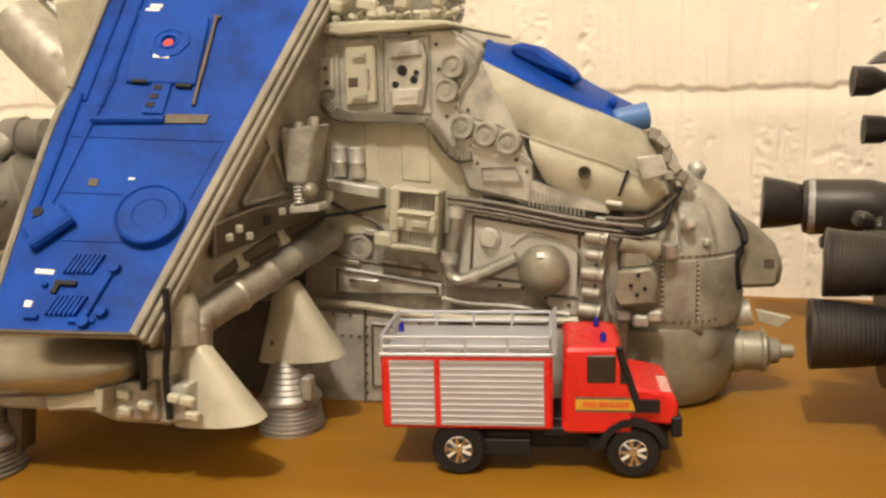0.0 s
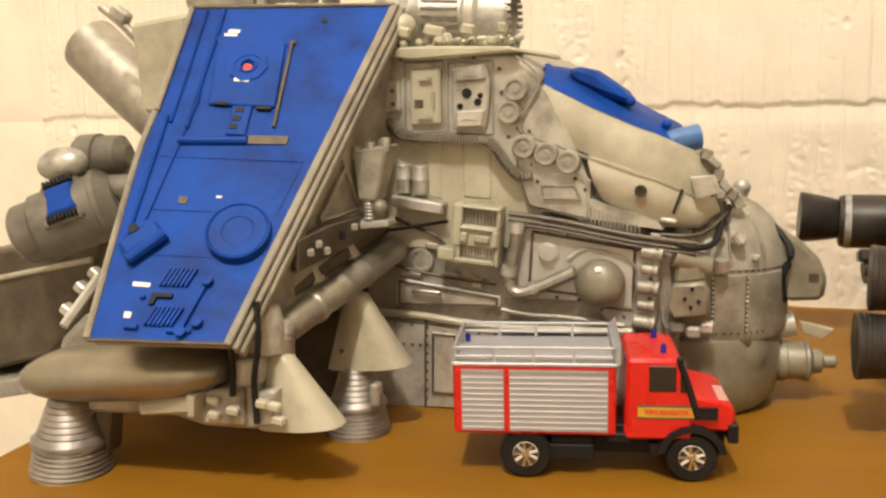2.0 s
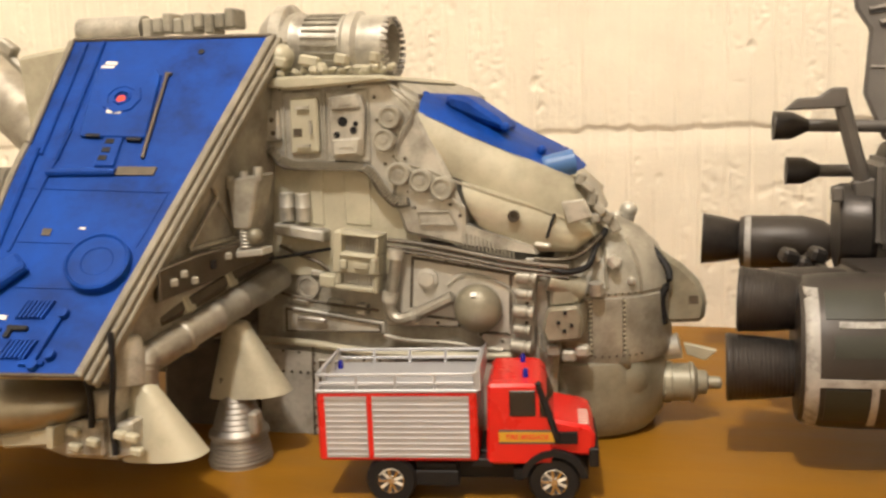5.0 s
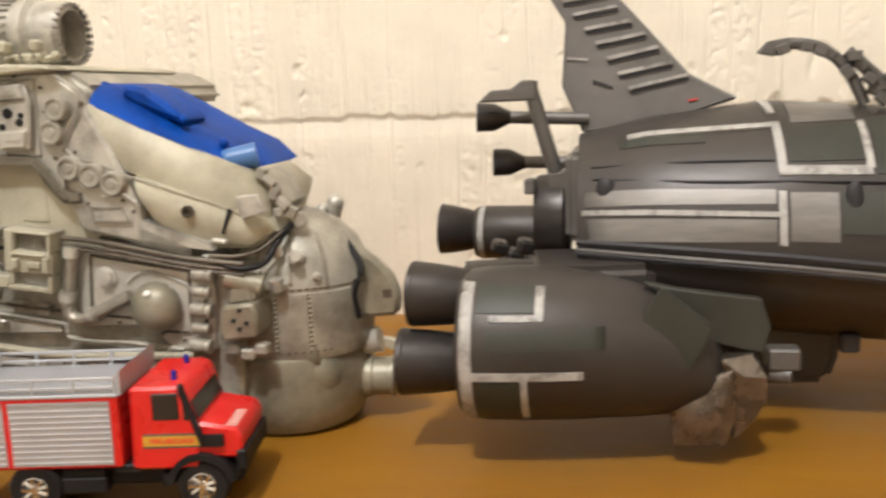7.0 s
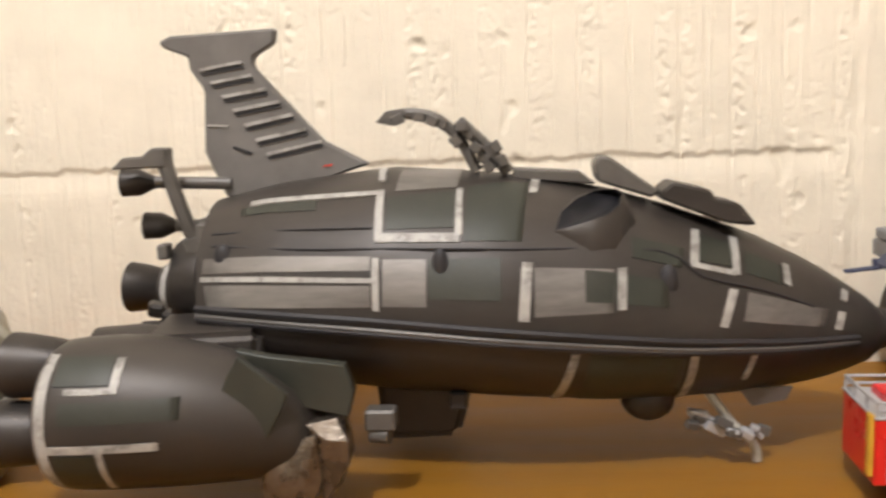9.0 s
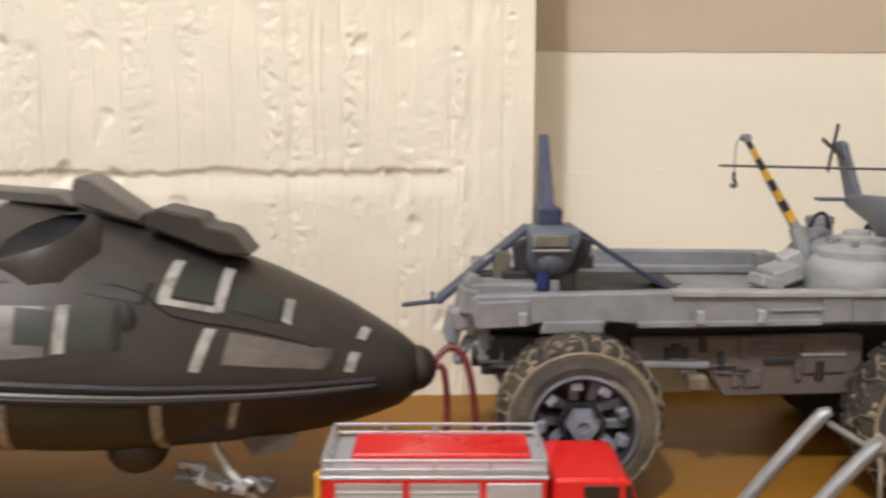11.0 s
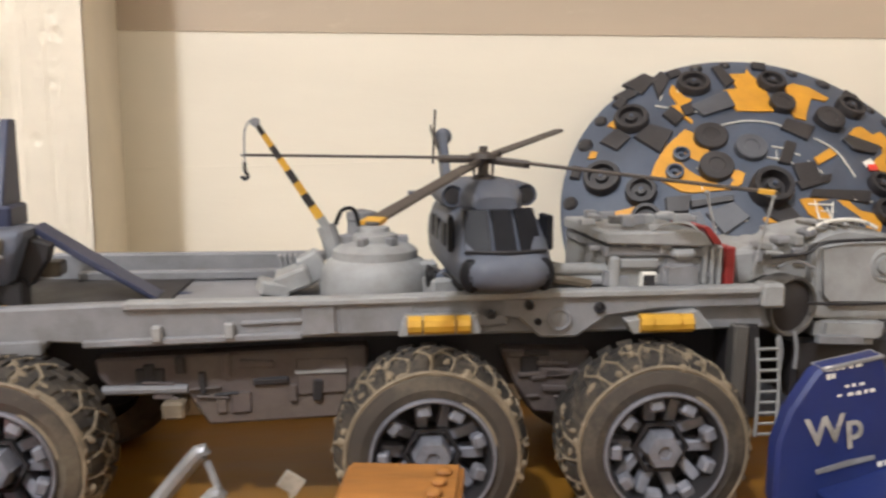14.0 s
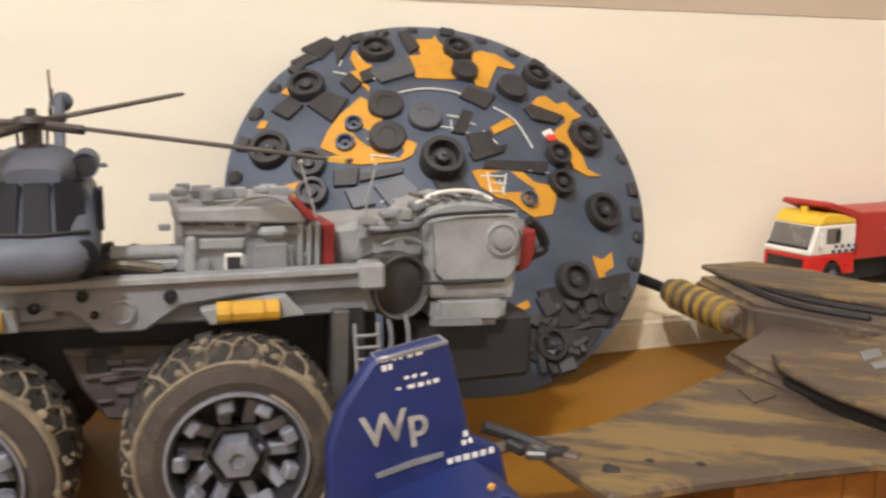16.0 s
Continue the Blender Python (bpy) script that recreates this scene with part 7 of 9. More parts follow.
for k in range(34):
    x = rng.choice((rng.uniform(0.078, 0.170), rng.uniform(0.085, 0.165), rng.uniform(0.230, 0.252), rng.uniform(0.005, 0.02)))
    tall = rng.random() < 0.4
    part("chassis_fitting", box(bmnew(), (x, 0.0114, rng.uniform(0.046, 0.066)), (rng.uniform(0.0015, 0.004), 0.0026, rng.uniform(0.004, 0.010)) if tall else (rng.uniform(0.004, 0.016), 0.0022, rng.uniform(0.0010, 0.0030)), (0, rng.uniform(-4, 4), 0)), rng.choice((M_mauve, M_mauve, M_mauve, M_dark)), carrier, bevel=0.0005)
for x in (0.045, 0.197, 0.281):
    part("axle", cyl(bmnew(), (x, -0.01, 0.0385), (x, 0.10, 0.0385), 0.005, seg=12), M_mauve, carrier)


def chained_wheel(x, y0, z, r, w, facing):
    """A fat tyre with its chain net and a deep spoked rim; its face looks along -y (facing 1) or +y."""
    rng = random.Random(int(x * 1e4))
    m = Matrix.Translation((x, y0, z)) @ Matrix.Diagonal((1, facing, 1, 1)) @ Vector((0, 1, 0)).to_track_quat("Z", "Y").to_matrix().to_4x4()
    prof = [(r * 0.60, 0.004), (r * 0.64, 0.0008), (r * 0.74, 0), (r * 0.86, 0.0015), (r * 0.95, 0.0055), (r, 0.011), (r * 1.0, w - 0.008), (r * 0.9, w - 0.001), (r * 0.6, w)]
    tyre = part("tyre", lathe(bmnew(), prof, (0, 0, 0), (0, 0, 1), 56, m, False), M_tyre, carrier, "fat muddy tyre")
    if facing > 0:
        n = 26
        def on(a, h, d=0.0):
            rr = np.interp(h, [p[1] for p in prof[2:7]], [p[0] for p in prof[2:7]]) + d
            return m @ Vector((rr * math.cos(a), rr * math.sin(a), h))
        for k in range(n):
            a, da = 2 * math.pi * k / n, 2 * math.pi / n
            for row, (h0, h1) in enumerate(((0.0036, 0.0088), (0.0096, 0.0158), (0.0166, 0.0226), (0.0234, 0.0296))):
                aa = a + (0.5 * da if row % 2 else 0) + rng.uniform(-0.06, 0.06) * da
                b, w = bmnew(), da * rng.uniform(0.40, 0.46)
                q = [on(aa - w, h0, 0.0), on(aa + w * 0.8, h0, 0.0), on(aa + w, h1, 0.0), on(aa - w * 0.8, h1, 0.0)]
                t = [on(aa - w * 0.9, h0 + 0.0005, 0.0011), on(aa + w * 0.72, h0 + 0.0005, 0.0011), on(aa + w * 0.9, h1 - 0.0005, 0.0011), on(aa - w * 0.72, h1 - 0.0005, 0.0011)]
                vb, vt = [b.verts.new(v) for v in q], [b.verts.new(v) for v in t]
                b.faces.new(vb), b.faces.new(vt)
                for i in range(4):
                    b.faces.new((vb[i], vb[(i + 1) % 4], vt[(i + 1) % 4], vt[i]))
                part("tread_block", b, M_tread, tyre)
            j = rng.uniform(-0.32, 0.32) * da
            for pts in ([on(a + 0.5 * da + j, 0.0030, 0.0006), on(a + 0.52 * da, 0.0092, 0.0010), on(a + j * 0.5, 0.0162, 0.0010), on(a + 0.5 * da, 0.023, 0.0006)], [on(a + 0.52 * da, 0.0092, 0.0008), on(a + da + j * 0.5, 0.0162, 0.0008)]):
                if rng.random() < 0.86:
                    part("chain_strand", hose(bmnew(), pts, rng.uniform(0.0004, 0.0008), 5, 2), M_chain, tyre)
        part("chain_hoop", hose(bmnew(), [on(2 * math.pi * k / 36, 0.0026, 0.0002 + 0.0004 * rng.random()) for k in range(37)], 0.0009, 5, 2), M_chain, tyre)
        for k in range(44):
            a, h = rng.uniform(0, 2 * math.pi), rng.choice((rng.uniform(0.0022, 0.006), rng.uniform(0.004, 0.020)))
            q = Matrix.Translation(on(a, h, 0.0004)) @ Matrix.Rotation(rng.uniform(0, 3), 4, "Y")
            part("mud_lump", ball(bmnew(), (0, 0, 0), 1.0, (rng.uniform(0.0012, 0.0028), rng.uniform(0.0007, 0.0014), rng.uniform(0.0009, 0.0018)), 7, 5, m=q), M_chain, tyre)
        b = bmnew()
        g = [[b.verts.new(on(2.05 + 0.9 * i / 12, 0.0006 + 0.0020 * q, 0.0006 + 0.0008 * (q == 1)) if q else m @ Vector((r * 0.63 * math.cos(2.05 + 0.9 * i / 12), r * 0.63 * math.sin(2.05 + 0.9 * i / 12), 0.0)))
              for q in range(3)] for i in range(13)]
        for i in range(12):
            for q in range(2):
                b.faces.new((g[i][q], g[i + 1][q], g[i + 1][q + 1], g[i][q + 1]))
        bmesh.ops.solidify(b, geom=b.faces[:], thickness=0.0008)
        part("mud_patch", b, M_chain, tyre, "dried mud patch")
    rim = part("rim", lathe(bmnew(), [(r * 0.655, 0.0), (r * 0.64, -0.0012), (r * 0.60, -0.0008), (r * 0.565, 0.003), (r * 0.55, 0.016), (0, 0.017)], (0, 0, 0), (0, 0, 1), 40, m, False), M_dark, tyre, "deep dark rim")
    part("rim_ring", lathe(bmnew(), [(r * 0.655, 0.0004), (r * 0.645, -0.0014), (r * 0.620, -0.0014), (r * 0.612, 0.0006)], (0, 0, 0), (0, 0, 1), 40, m, False), M_rim, rim)
    if facing > 0:
        for k in range(9):
            t = m @ Matrix.Rotation(2 * math.pi * k / 9, 4, "Z")
            part("lug", box(bmnew(), (r * 0.50, 0, 0.0030), (r * 0.13, r * 0.15, 0.0055), (0, -14, 0), t), M_rim, rim, bevel=0.0008)
        for k in range(5):
            a = 2 * math.pi * k / 5 + 0.35
            t = m @ Matrix.Rotation(a, 4, "Z")
            for s in (-0.19, 0.19):
                part("spoke", box(bmnew(), (r * 0.36, r * 0.12 * (1 if s > 0 else -1), 0.0115), (r * 0.40, r * 0.12, 0.007), (0, 16, 9 if s > 0 else -9), t), M_rim, rim, bevel=0.0006)
        part("wheel_hub", lathe(bmnew(), [(r * 0.22, 0.013), (r * 0.21, 0.006), (r * 0.20, 0.002), (r * 0.18, 0.0005), (r * 0.08, 0.0), (r * 0.07, 0.0012), (0, 0.0012)], (0, 0, 0), (0, 0, 1), 6, m), M_rim, rim, "six-sided grey hub")
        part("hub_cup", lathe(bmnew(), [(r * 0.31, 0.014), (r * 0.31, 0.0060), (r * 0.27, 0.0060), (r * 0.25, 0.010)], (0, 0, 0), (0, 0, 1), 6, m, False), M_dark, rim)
    return tyre


for x in (0.045, 0.197, 0.281):
    chained_wheel(x, -0.0265, 0.0372, 0.0348, 0.034, 1)
    chained_wheel(x, 0.128, 0.0372, 0.0370, 0.034, -1)
# ladder hanging at the rear end
lad = bmnew()
for dx in (0.0, 0.008):
    hose(lad, [(0.322 + dx, -0.006, 0.074), (0.3225 + dx, -0.008, 0.055), (0.3215 + dx, -0.009, 0.036)], 0.0007, 6)
part("ladder_stile", lad, M_pale, carrier, "thin pale ladder")
for k in range(9):
    part("rung", hose(bmnew(), [(0.322, -0.0075, 0.070 - 0.0042 * k), (0.330, -0.0075, 0.070 - 0.0042 * k)], 0.0006, 5, 1), M_pale, carrier)
part("rear_leg", box(bmnew(), (0.318, 0.004, 0.055), (0.006, 0.008, 0.045), (0, 2, 0)), M_trim, carrier, bevel=0.0008)
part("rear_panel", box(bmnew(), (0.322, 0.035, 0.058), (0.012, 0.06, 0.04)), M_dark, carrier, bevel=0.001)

# machinery on the deck, in world places
ORIGIN[carrier] = pose(0.486, 0.402, 0, 0, 0, -4.1).inverted()
for c, y0 in (((0.6655, 0.424), 0), ((0.662, 0.456), 1)):
    if not y0:
        part("dome_housing", lathe(bmnew(), [(0.0225, 0.085), (0.0228, 0.0895), (0.0222, 0.096), (0.0195, 0.1002), (0.0175, 0.1012), (0.0172, 0.1045), (0.0135, 0.1070), (0.0095, 0.1078), (0.0090, 0.1105), (0.0062, 0.1115), (0.0058, 0.1135), (0, 0.1138)], (*c, 0), (0, 0, 1), 36), M_pale, carrier, "stepped pale grey dome")
        for k in range(6):
            a = k * 1.05
            part("dome_bolt", box(bmnew(), (c[0] + 0.0112 * math.cos(a), c[1] + 0.0112 * math.sin(a), 0.1085), (0.0045, 0.0035, 0.0030), (0, 0, math.degrees(a))), M_bed, carrier, bevel=0.0004)
    else:
        part("dome_housing", lathe(bmnew(), [(0.0165, 0.085), (0.016, 0.098), (0.0125, 0.1035), (0.0105, 0.106), (0.0065, 0.107), (0.0062, 0.1125), (0.0068, 0.1135), (0.0066, 0.1165), (0, 0.118)], (*c, 0), (0, 0, 1), 28), M_bed, carrier, "small pale dome")
for p, s, a in (((0.632, 0.430, 0.0925), (0.014, 0.022, 0.008), (0, -20, 0)), ((0.640, 0.436, 0.096), (0.010, 0.012, 0.012), (0, -28, 0)), ((0.624, 0.425, 0.0895), (0.012, 0.014, 0.006), (0, 12, 10)), ((0.690, 0.405, 0.0905), (0.012, 0.012, 0.010), (0, 0, 15)), ((0.686, 0.418, 0.094), (0.008, 0.008, 0.012), (0, 0, 0))):
    part("deck_block", box(bmnew(), p, s, a), M_pale, carrier, bevel=0.001)
for k in range(5):
    part("deck_rib", box(bmnew(), (0.6275 + 0.0022 * k, 0.444, 0.094), (0.0012, 0.010, 0.012), (0, -12, 0)), M_bed, carrier)
part("hose_loop", hose(bmnew(), [(0.650, 0.44, 0.113), (0.653, 0.44, 0.119), (0.658, 0.441, 0.119), (0.660, 0.442, 0.112)], 0.0009, 6), M_black, carrier)
part("cable_run", hose(bmnew(), [(0.686, 0.414, 0.098), (0.692, 0.404, 0.096), (0.697, 0.396, 0.092)], 0.0012, 6), M_dark, carrier)
part("crane_post", hose(bmnew(), [(0.6505, 0.444, 0.086), (0.6500, 0.4445, 0.098), (0.6462, 0.446, 0.112)], 0.0040, 10), M_pale, carrier)
ca, cb = Vector((0.6468, 0.446, 0.1105)), Vector((0.6179, 0.4434, 0.1559))
for k in range(9):
    u0, u1 = k / 9, (k + 1) / 9
    w = 0.0038 - 0.0018 * u0
    q = axes(ca + (cb - ca) * (u0 + u1) / 2, cb - ca, (0, 1, 0))
    part("boom_band", box(bmnew(), (0, 0, 0), ((cb - ca).length / 9 + 0.0001, w, w), m=q), (M_pale if k == 0 else M_yellow if k % 2 else M_dark), carrier, "yellow and black striped boom")
part("boom_tip", cyl(bmnew(), cb + Vector((0, -0.003, 0)), cb + Vector((0, 0.003, 0)), 0.0019, seg=12), M_bed, carrier)
part("hook_line", hose(bmnew(), [cb + Vector((-0.002, 0, 0.001)), cb + Vector((-0.0045, 0, -0.004)), cb + Vector((-0.0048, 0, -0.0175))], 0.00035, 5), M_bed, carrier)
part("hook", hose(bmnew(), [cb + Vector((-0.0048, 0, -0.0165)), cb + Vector((-0.0048, 0, -0.0200)), cb + Vector((-0.0036, 0, -0.0222)), cb + Vector((-0.0050, 0, -0.0236)), cb + Vector((-0.0062, 0, -0.0222))], 0.0008, 6), M_dark, carrier)
# blue gun tower with folding arms
tw = bmnew()
for (x0, x1, y0, y1, z) in ((0.5172, 0.5234, 0.422, 0.446, 0.1230), (0.5190, 0.5226, 0.440, 0.448, 0.1575)):
    for x in (x0, x1):
        for y in (y0, y1):
            tw.verts.new((x, y, z))
bmesh.ops.convex_hull(tw, input=tw.verts)
part("tower_blade", tw, M_navy, carrier, "tapered navy blue blade", bevel=0.0006)
part("tower_collar", box(bmnew(), (0.5212, 0.432, 0.1200), (0.0108, 0.022, 0.0090)), M_navy, carrier, bevel=0.0010)
hd = bmnew()
for (x0, x1, y0, y1, z) in ((0.5125, 0.5330, 0.411, 0.432, 0.1168), (0.5108, 0.5342, 0.408, 0.433, 0.1148), (0.5104, 0.5305, 0.406, 0.432, 0.1085), (0.5100, 0.5290, 0.408, 0.430, 0.1000), (0.5130, 0.5270, 0.413, 0.426, 0.0945)):
    for x in (x0, x1):
        for y in (y0, y1):
            hd.verts.new((x, y, z))
bmesh.ops.convex_hull(hd, input=hd.verts)
part("tower_head", hd, M_heli, carrier, "boxy blue-grey turret head", bevel=0.0016)
part("head_plate", box(bmnew(), (0.5195, 0.4065, 0.1112), (0.0165, 0.004, 0.0058), (-6, 0, 0)), M_drab, carrier, "drab front plate", bevel=0.0008)
part("head_bulge", ball(bmnew(), (0.5195, 0.4120, 0.1020), 1.0, (0.0080, 0.0068, 0.0066), 18, 12), M_heli, carrier)
part("head_visor", box(bmnew(), (0.5195, 0.4060, 0.1072), (0.0170, 0.0035, 0.0012)), M_pale, carrier, bevel=0.0004)
part("tower_wing", slab(bmnew(), [(0.5275, 0.1143), (0.5409, 0.1096), (0.5395, 0.1038), (0.5324, 0.0933), (0.5245, 0.0923)], 0.419, 0.427), M_dark, carrier, "dark folded side panel", bevel=0.0006)
part("tower_wing", slab(bmnew(), [(0.5140, 0.1130), (0.5040, 0.1065), (0.5055, 0.0960), (0.5100, 0.0900), (0.5150, 0.0920)], 0.421, 0.427), M_dark, carrier, bevel=0.0006)
for p, s, a, m in (((0.4995, 0.428, 0.0975), (0.007, 0.010, 0.014), 8, M_drab), ((0.505, 0.426, 0.0905), (0.012, 0.012, 0.010), 0, M_dark), ((0.5225, 0.418, 0.0905), (0.018, 0.012, 0.012), 0, M_dark), ((0.5165, 0.4110, 0.0930), (0.005, 0.006, 0.009), 12, M_royal), ((0.5215, 0.4085, 0.0905), (0.004, 0.004, 0.006), 0, M_bed), ((0.4935, 0.430, 0.1000), (0.005, 0.003, 0.003), -30, M_pale), ((0.4910, 0.429, 0.0925), (0.012, 0.006, 0.003), -10, M_dark), ((0.5385, 0.430, 0.0990), (0.008, 0.010, 0.006), 0, M_umber)):
    part("tower_bracket", box(bmnew(), p, s, (0, a, 0)), m, carrier, bevel=0.0008)
# flat folding arms that lean out to both sides
for pts in ([(0.4690, 0.0805), (0.4706, 0.0786), (0.5130, 0.1135), (0.5120, 0.1160)], [(0.5325, 0.1165), (0.5322, 0.1138), (0.5530, 0.0998), (0.5780, 0.0845), (0.5784, 0.0862), (0.5540, 0.1022)]):
    part("folding_arm", slab(bmnew(), pts, 0.4260, 0.4420), M_navy, carrier, "flat folding arm", bevel=0.0005)
part("arm_tip", slab(bmnew(), [(0.453, 0.0778), (0.453, 0.0762), (0.4712, 0.0782), (0.4706, 0.0802), (0.4680, 0.0794)], 0.4340, 0.4385), M_navy, carrier, bevel=0.0003)
part("arm_tip", box(bmnew(), (0.4675, 0.4357, 0.0805), (0.0016, 0.002, 0.006)), M_navy, carrier)
part("arm_tip", slab(bmnew(), [(0.5775, 0.0862), (0.5775, 0.0846), (0.5900, 0.0840), (0.5900, 0.0850)], 0.4400, 0.4450), M_navy, carrier, bevel=0.0003)
# engine block and rounded head at the rear end
eng = part("engine_block", slab(bmnew(), [(0.7533, 0.105), (0.8005, 0.106), (0.8005, 0.0874), (0.7527, 0.09)], 0.391, 0.450), M_pale, carrier, "pale grey engine block", bevel=0.0012)
part("engine_lid", slab(bmnew(), [(0.7512, 0.114), (0.7705, 0.1139), (0.7886, 0.1142), (0.7913, 0.1121), (0.7943, 0.1079), (0.7892, 0.1075), (0.751, 0.1094)], 0.386, 0.446), M_pale, carrier, "layered pale engine lid", bevel=0.0008)
part("engine_lid", slab(bmnew(), [(0.7522, 0.1084), (0.7917, 0.1067), (0.7916, 0.1029), (0.7521, 0.1046)], 0.389, 0.446), M_bed, carrier, bevel=0.0005)
part("engine_panel", slab(bmnew(), [(0.7534, 0.1044), (0.7572, 0.1044), (0.7567, 0.0911), (0.7528, 0.0911)], 0.3870, 0.393), M_pale, eng, bevel=0.0010)
part("engine_panel", slab(bmnew(), [(0.7578, 0.1033), (0.773, 0.103), (0.7729, 0.0991), (0.7576, 0.0995)], 0.3885, 0.393), M_pale, eng, bevel=0.0006)
part("engine_drum", slab(bmnew(), [(0.7733, 0.1027), (0.7891, 0.1027), (0.7888, 0.0899), (0.7729, 0.0905)], 0.3850, 0.393), M_bed, eng, "rounded grey drum", bevel=0.0026)
part("engine_cap", slab(bmnew(), [(0.7771, 0.1068), (0.7876, 0.1068), (0.7863, 0.1025), (0.7777, 0.1026)], 0.3850, 0.393), M_pale, eng, bevel=0.0016)
part("slot_frame", slab(bmnew(), [(0.7661, 0.0979), (0.7721, 0.0978), (0.7718, 0.0905), (0.7658, 0.0907)], 0.3880, 0.393), M_white, eng, bevel=0.0004)
part("engine_slot", slab(bmnew(), [(0.7667, 0.0968), (0.7712, 0.0967), (0.771, 0.0911), (0.7665, 0.0912)], 0.3876, 0.3884), M_dark, eng)
part("engine_rib", slab(bmnew(), [(0.7911, 0.1069), (0.793, 0.1072), (0.7926, 0.0897), (0.7907, 0.0897)], 0.3875, 0.393), M_pale, eng, bevel=0.0008)
part("engine_rib", slab(bmnew(), [(0.794, 0.1071), (0.796, 0.1075), (0.7956, 0.0896), (0.7936, 0.0895)], 0.3875, 0.393), M_pale, eng, bevel=0.0008)
part("engine_rib", slab(bmnew(), [(0.797, 0.1074), (0.799, 0.1077), (0.7986, 0.0894), (0.7966, 0.0893)], 0.3875, 0.393), M_pale, eng, bevel=0.0008)
part("red_collar", slab(bmnew(), [(0.8, 0.107), (0.8038, 0.107), (0.8034, 0.0912), (0.7995, 0.0906)], 0.3868, 0.430), M_dullred, carrier, "red collar", bevel=0.0006)
part("red_tab", slab(bmnew(), [(0.7888, 0.1154), (0.7913, 0.1157), (0.7962, 0.1104), (0.797, 0.1081), (0.794, 0.1086)], 0.3852, 0.42), M_dullred, carrier, "red tab", bevel=0.0003)
part("engine_tube", cyl(bmnew(), (0.7299, 0.394, 0.0988), (0.7531, 0.394, 0.0987), 0.0026), M_pale, carrier)
part("engine_tube", cyl(bmnew(), (0.7297, 0.394, 0.0947), (0.7529, 0.394, 0.0941), 0.0026), M_pale, carrier)
for k in range(5):
    w = 0.0014 * k
    part("lid_pipe", hose(bmnew(), [(0.7690 + 0.7 * w, 0.388 + 2.2 * w, 0.1140), (0.7745 + w, 0.387 + 2.2 * w, 0.1165 - 0.2 * w), (0.7835 + w, 0.387 + 2.0 * w, 0.1165 - 0.2 * w), (0.7890 + 0.6 * w, 0.387 + 2.0 * w, 0.1128)], 0.0005, 6), M_pale, carrier)
for a, b in (((0.7931, 0.392, 0.1280), (0.7982, 0.392, 0.1086)), ((0.8189, 0.388, 0.1265), (0.8112, 0.388, 0.0958))):
    part("whip_aerial", hose(bmnew(), [a, b], 0.0005, 6, 1), M_pale, carrier, "thin pale aerial")
    part("aerial_tip", ball(bmnew(), a, 0.0010, u=8, v=6), M_pale, carrier)
part("rear_head", slab(bmnew(), [(0.8360, 0.1085), (0.8520, 0.1108), (0.8690, 0.1106), (0.8768, 0.1080), (0.8745, 0.0850), (0.8690, 0.0805), (0.8420, 0.0815), (0.8375, 0.0860)], 0.385, 0.440), M_pale, carrier, "rounded pale grey rear housing", bevel=0.0045)
part("head_cover", slab(bmnew(), [(0.8330, 0.1050), (0.8350, 0.1098), (0.8420, 0.1128), (0.8500, 0.1142), (0.8630, 0.1126), (0.8728, 0.1082), (0.8636, 0.1075), (0.84, 0.1062)], 0.387, 0.424), M_pale, carrier, "pale upper cover", bevel=0.0022)
part("head_shoulder", slab(bmnew(), [(0.8120, 0.1010), (0.8150, 0.1052), (0.8225, 0.1078), (0.8300, 0.1072), (0.8360, 0.1090), (0.8370, 0.1030)], 0.389, 0.420), M_pale, carrier, bevel=0.0018)
for p, s, a in (((0.8165, 0.3905, 0.1070), (0.006, 0.006, 0.0034), 12), ((0.8235, 0.3900, 0.1092), (0.0052, 0.008, 0.0030), -8), ((0.8300, 0.3895, 0.1088), (0.0040, 0.006, 0.0044), 5), ((0.8345, 0.3900, 0.1118), (0.0046, 0.008, 0.0030), -14), ((0.8200, 0.3885, 0.1040), (0.0080, 0.003, 0.0022), 6), ((0.8300, 0.3880, 0.1048), (0.0050, 0.003, 0.0030), 0), ((0.8140, 0.3890, 0.1028), (0.0034, 0.003, 0.0050), 0)):
    part("shoulder_fitting", box(bmnew(), p, s, (0, a, 0)), M_pale if a > 0 else M_bed, carrier, bevel=0.0007)
part("head_base", slab(bmnew(), [(0.8404, 0.0791), (0.8709, 0.0776), (0.8692, 0.0648), (0.8391, 0.0666)], 0.386, 0.438), M_pale, carrier, bevel=0.0034)
part("head_waist", slab(bmnew(), [(0.8382, 0.0846), (0.8735, 0.0832), (0.872, 0.0755), (0.8395, 0.0773)], 0.3885, 0.436), M_pale, carrier)
part("head_latch", slab(bmnew(), [(0.839, 0.0711), (0.8576, 0.0699), (0.8587, 0.0665), (0.8382, 0.0678)], 0.3832, 0.387), M_bed, carrier, bevel=0.0003)
part("wash_line", hose(bmnew(), [(0.8166, 0.3838, 0.1032), (0.8316, 0.3838, 0.1043), (0.8384, 0.3838, 0.1082), (0.8529, 0.3838, 0.109), (0.871, 0.3838, 0.109)], 0.0007, 5), M_dark, carrier)
part("wash_line", hose(bmnew(), [(0.833, 0.3835, 0.0845), (0.849, 0.3835, 0.0834), (0.8667, 0.3835, 0.0834)], 0.0006, 5), M_dark, carrier)
part("neck", slab(bmnew(), [(0.8046, 0.1045), (0.8206, 0.1057), (0.8377, 0.1033), (0.8381, 0.0916), (0.8185, 0.0934), (0.8071, 0.0891)], 0.392, 0.436), M_pale, carrier, bevel=0.0015)
